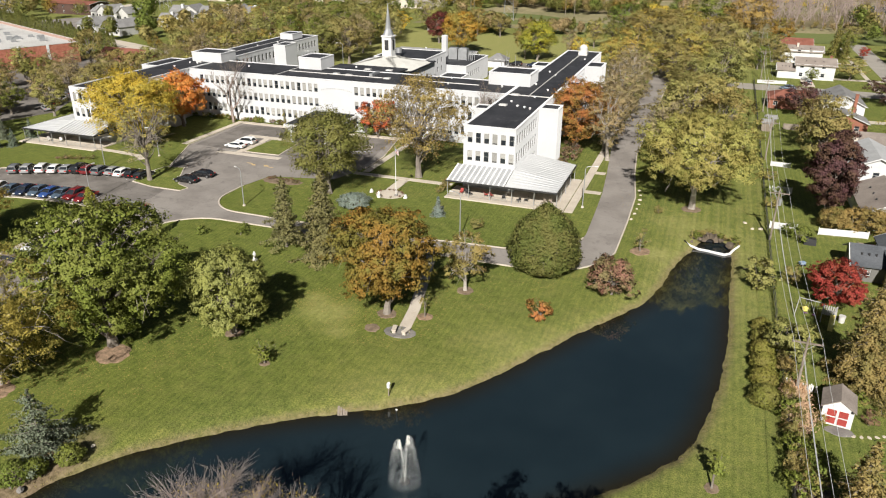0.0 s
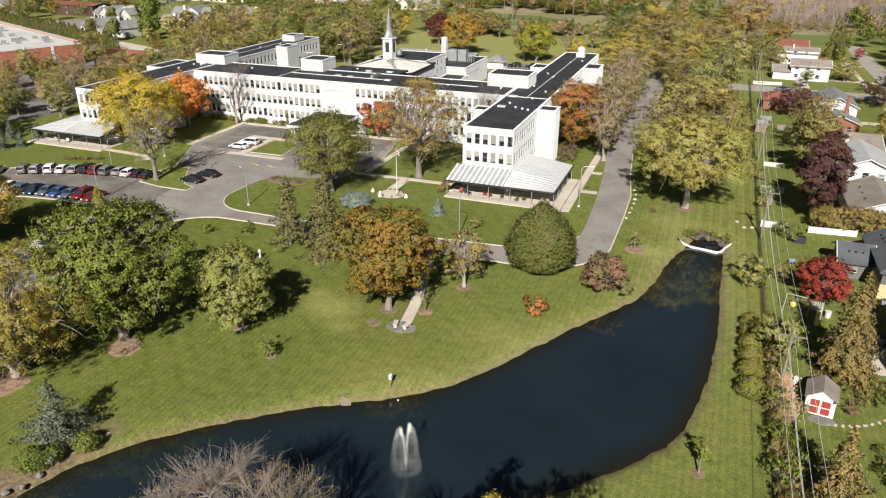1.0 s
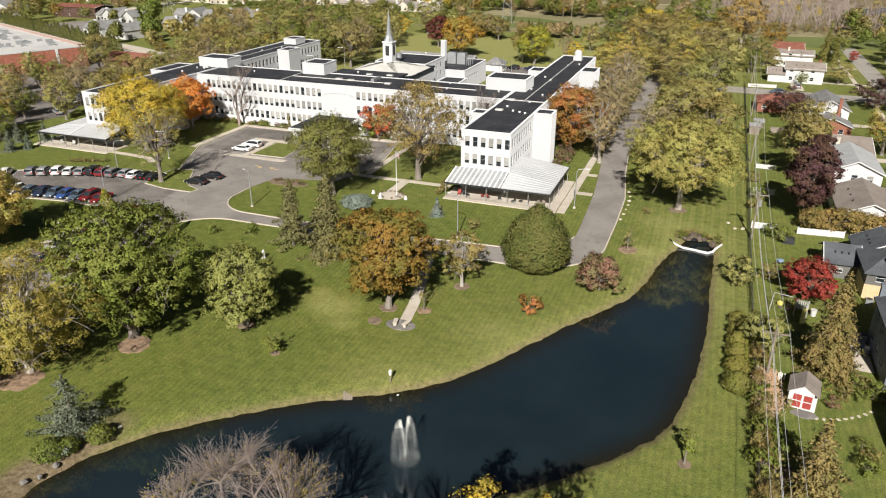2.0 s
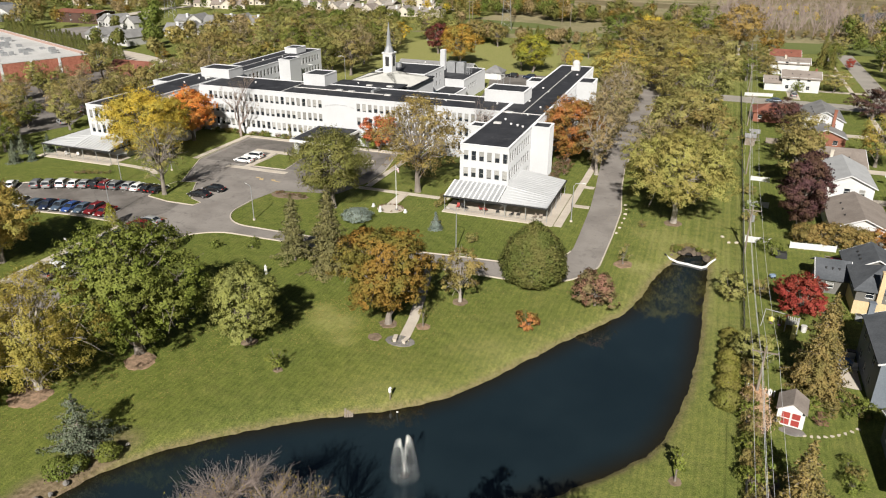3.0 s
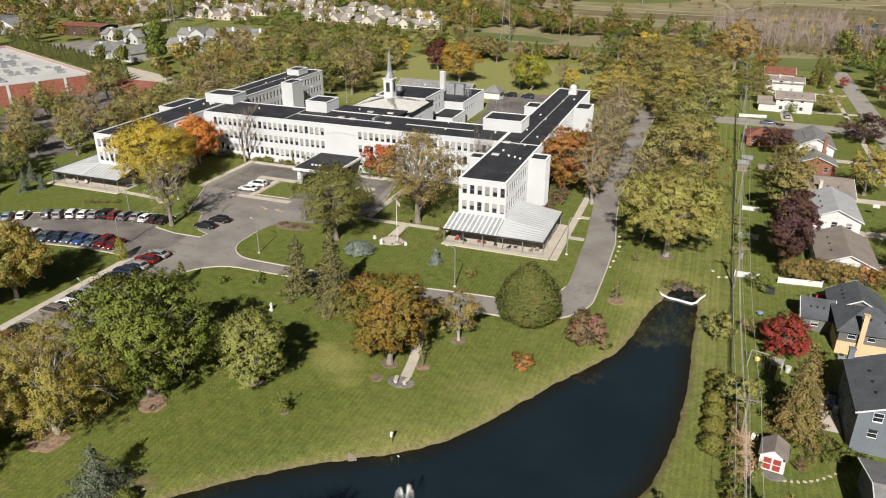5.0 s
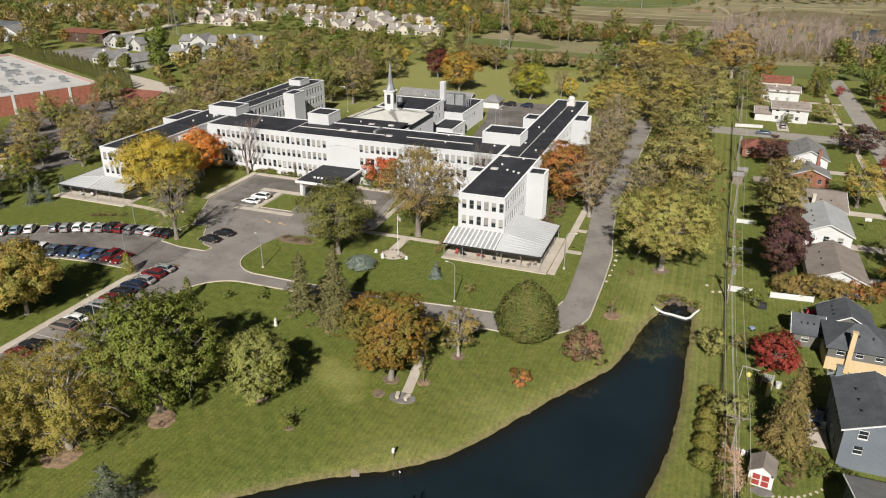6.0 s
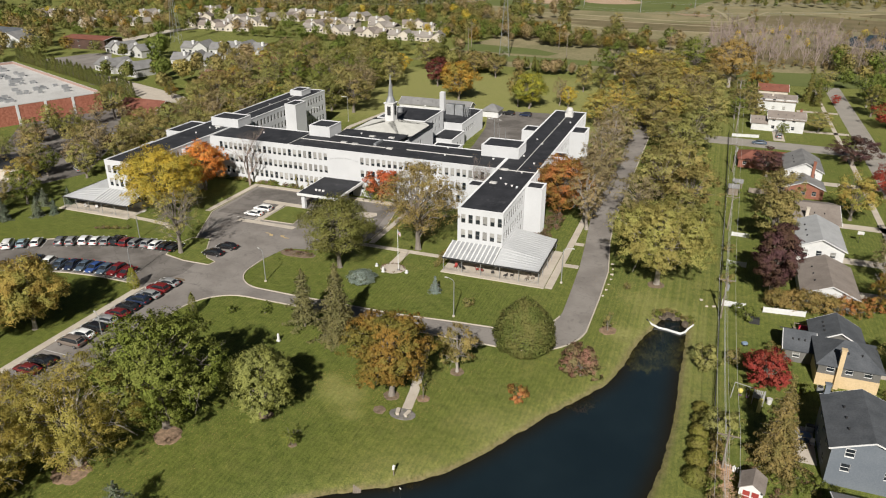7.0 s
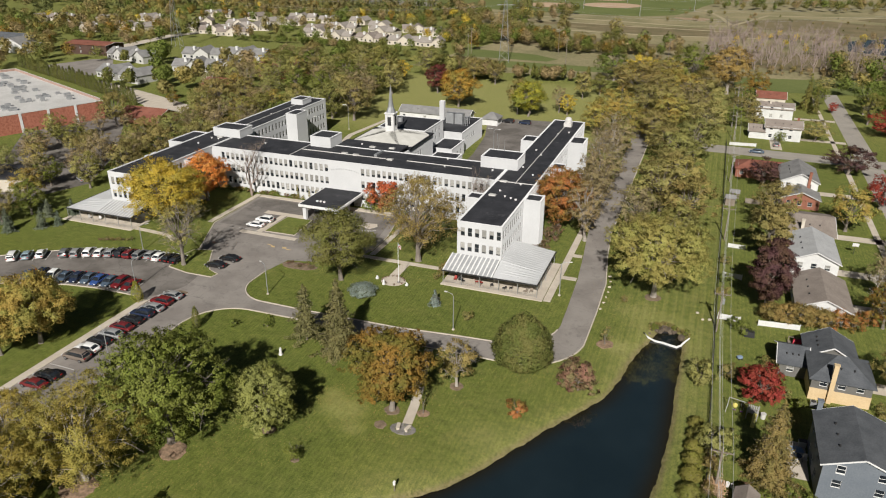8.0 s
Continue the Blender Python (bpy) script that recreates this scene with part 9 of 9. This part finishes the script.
# ---- fields and woods in the distance ----
flat("meadow", [(-150, 356), (-60, 352), (48, 356), (48, 392), (150, 420), (420, 560), (900, 1400), (-500, 1400), (-220, 660), (-132, 452)], 0.06, MEADOW, "dry tan meadow in the distance", "meadow")
flat("mown_strip", [(-150, 364), (-100, 368), (-30, 374), (-30, 386), (-100, 388), (-150, 384)], 0.09, TURF, "green mown strip through the meadow", "field")
flat("mown_strip", [(-140, 396), (-84, 394), (-80, 404), (-96, 416), (-140, 424)], 0.09, TURF, "green mown strip through the meadow", "field")
flat("mown_strip", [(14, 350), (70, 358), (72, 394), (14, 384)], 0.09, TURF, "green mown strip before the leafless wood", "field")
flat("sports_field", [(-420, 700), (-205, 655), (-150, 648), (-100, 644), (-60, 646), (-34, 668), (-22, 706), (-16, 750), (0, 820), (60, 1000), (-420, 1000)], 0.12, TURF, "green sports field far off", "field")
for x, y, r in ((-155, 715, 26), (-98, 735, 28), (-112, 800, 20)):
    flat("infield", [(x + r * math.cos(a), y + r * 0.9 * math.sin(a)) for a in np.linspace(0, 6.283, 24, endpoint=False)], 0.18, CLAY, "orange clay infield of a ball ground", "field")
flat("dirt_mound", [(-17 + (15 + 4 * math.sin(3 * a)) * math.cos(a), 644 + (11 + 3 * math.sin(5 * a + 1)) * math.sin(a)) for a in np.linspace(0, 6.283, 30, endpoint=False)], 0.14, EARTH, "bare earth in the meadow", "field")
flat("car_lot", [(-330, 655), (-255, 655), (-262, 690), (-340, 690)], 0.14, ASPHALT, "far asphalt car park", "car park")
for x, y, a, b, k in ((88, 622, 76, 46, 0), (-70, 470, 62, 24, 1), (-20, 556, 90, 22, 2), (60, 452, 66, 34, 3), (-90, 572, 40, 10, 4), (180, 690, 60, 40, 5)):
    flat("rough_grass", [(x + a * (1 + 0.16 * math.sin(3 * w + k) + 0.08 * math.sin(7 * w + 2 * k)) * math.cos(w), y + b * (1 + 0.2 * math.sin(4 * w + k)) * math.sin(w)) for w in np.linspace(0, 6.283, 48, endpoint=False)], 0.09 + 0.004 * k, ROUGH, "patch of rough brown growth in the meadow", "meadow")
for pts in ([(-200, 622), (-92, 607), (-21, 592), (11, 606), (40, 694), (130, 710), (300, 760)], [(-180, 594), (-60, 574), (40, 566)], [(11, 606), (4, 660), (-12, 724)], [(-160, 540), (-40, 528), (30, 540)]):
    tagged(strip(pts, 3.2, 0.0, 0.16).make("grass_track", TRACK), "pale worn track through the meadow", "path", kind="structure")
belt(["dark", "green", "olive", "brown", "green", "olive"], -4, 728, 260, 830, 90, 8, 14, "along the far parkland", 8)
belt(["dark", "brown", "olive"], -40, 610, 30, 720, 16, 3, 6, "in the far meadow", 6)
belt(["brown", "olive", "dark"], 20, 580, 160, 690, 40, 1.5, 3.2, "in the brush of the meadow", 5)
for x, y in ((-62.3, 649), (-117.8, 692), (-20.8, 703), (-140, 717), (-88, 770), (-180, 690)):
    pole = thing("field_light", "tall grey floodlight pole at the ball ground", "lamp post", "floodlight poles", pose(x, y, 0))
    Shape().tube([(0, 0, -0.2), (0, 0, 19)], [0.28, 0.16], 6).make("pole", STEEL, pole)
    Shape().box(-1.6, -0.15, 18.2, 1.6, 0.15, 19.2).make("lamp_bank", STEEL, pole)
lake = flat("far_lake", [(79, 500), (96, 489), (150, 484), (230, 540), (210, 620), (112, 572), (84, 546)], 0.10, pond.data.materials[0], "strip of blue water beyond the woods", "lake")


def lattice_tower(x, y, h):
    t = thing("lattice_tower", "grey steel lattice power tower", "tower", "power towers", pose(x, y, 0, 0, 0, 15))
    w = h * 0.065
    legs = [(-1, -1), (1, -1), (1, 1), (-1, 1)]
    for a, b in legs:
        Shape().tube([(a * w, b * w, 0), (a * 0.5, b * 0.5, h * 0.75), (a * 0.2, b * 0.2, h)], [0.13, 0.11, 0.08], 4).make("leg", STEEL, t)
    brace = Shape()
    for i in range(10):
        z0, z1 = h * 0.09 * i, h * 0.09 * (i + 1)
        k0, k1 = w + (0.4 - w) * z0 / h, w + (0.4 - w) * z1 / h
        for j in range(4):
            a, b = legs[j], legs[(j + 1) % 4]
            brace.tube([(a[0] * k0, a[1] * k0, z0), (b[0] * k1, b[1] * k1, z1)], [0.06, 0.06], 3)
    brace.make("bracing", STEEL, t)
    for z in (0.72, 0.83, 0.94):
        Shape().tube([(-4.5, 0, h * z), (4.5, 0, h * z)], [0.18, 0.18], 4).make("arm", STEEL, t)


for x, y, h in ((-106, 384, 42), (-305, 358, 42), (88, 410, 42)):
    lattice_tower(x, y, h)
for dz in (0.72, 0.83, 0.94):
    for dx in (-4.4, 4.4):
        cable((-305 + dx * 0.3, 358 + dx, 42 * dz), (-106 + dx * 0.3, 384 + dx, 42 * dz), 5, 0.022, "far power lines", STEEL)
        cable((-106 + dx * 0.3, 384 + dx, 42 * dz), (88 + dx * 0.3, 410 + dx, 42 * dz), 5, 0.022, "far power lines", STEEL)
for x, y in ((-83, 419), (-70.7, 380), (-124.6, 377), (-132, 405), (-20, 404), (34, 413), (70, 398)):
    utility_pole(x, y, 15)
belt(["bare", "bare", "bare", "grey"], -2, 406, 112, 545, 170, 10, 15, "in the leafless far wood", 5.0, keep=lambda x, y: x < 76 or y < 484)
belt(["brown", "olive", "brown"], 0, 396, 104, 412, 60, 2.5, 5, "at the edge of the far wood", 2.4)
belt(["brown", "olive", "gold"], 10, 470, 100, 560, 36, 4, 8, "in the far wood", 6)
belt(["brown", "olive", "dark"], -220, 540, -110, 640, 34, 10, 15, "beyond the far houses", 8)


belt(["brown", "olive", "brown", "dark"], -60, 388, 0, 432, 40, 2, 4.5, "in the brush of the meadow", 3)
belt(["dark", "brown", "olive", "rust", "green", "dark"], -96, 424, -30, 448, 48, 6, 11, "in the far hedgerow", 3.4)
belt(["dark", "brown", "olive", "green"], -170, 440, -104, 478, 44, 7, 12, "in the far hedgerow", 4)
belt(["dark", "brown", "olive"], -132, 350, -96, 360, 16, 4, 8, "by the mown strip", 3)
belt(["olive", "dark", "brown", "silver"], -128, 330, -96, 352, 14, 7, 12, "behind the rear lawn", 4)
belt(["olive", "green", "dark"], 13.5, 272, 21, 330, 7, 7, 11, "behind the houses", 7)
join_far()


def far_woods():
    """Distant woods: many rough crowns in one mesh."""
    rng = np.random.default_rng(66)
    pts, out = [], []
    for _ in range(1900):
        zone = rng.integers(0, 4)
        x, y = {0: (rng.uniform(-900, -430), rng.uniform(250, 1100)), 1: (rng.uniform(-800, -215), rng.uniform(530, 690)), 2: (rng.uniform(-700, 500), rng.uniform(900, 1300)), 3: (rng.uniform(150, 500), rng.uniform(100, 700))}[int(zone)]
        if -345 < x < -250 and 640 < y < 700:
            continue
        h, r = rng.uniform(8, 15), rng.uniform(3.5, 7)
        lobes = ball_points(rng, 7) * np.array([r, r, h * 0.42]) * 0.5 + np.array([x, y, h * 0.55])
        d = ball_points(rng, 150)
        pts.append(lobes[rng.integers(0, 7, 150)] + d * np.array([r, r, h * 0.42]) * 0.55 * rng.uniform(0.75, 1.05, (150, 1)))
        out.append(d + np.array([0, 0, 0.2]))
    p, o = np.concatenate(pts), np.concatenate(out)
    tagged(new("far_woods", leaves_mesh("far_woods", p, o, rng.uniform(0.5, 1.0, len(p)), FAR_LEAF, rng, 0.7, 1.1, 1.0)), "distant autumn woods round the town", "woods", kind="stuff")


FAR_LEAF = leafy("distant leaves", (0.115, 0.105, 0.045), (0.25, 0.195, 0.085), (0.10, 0.115, 0.040), 0.03)
far_woods()
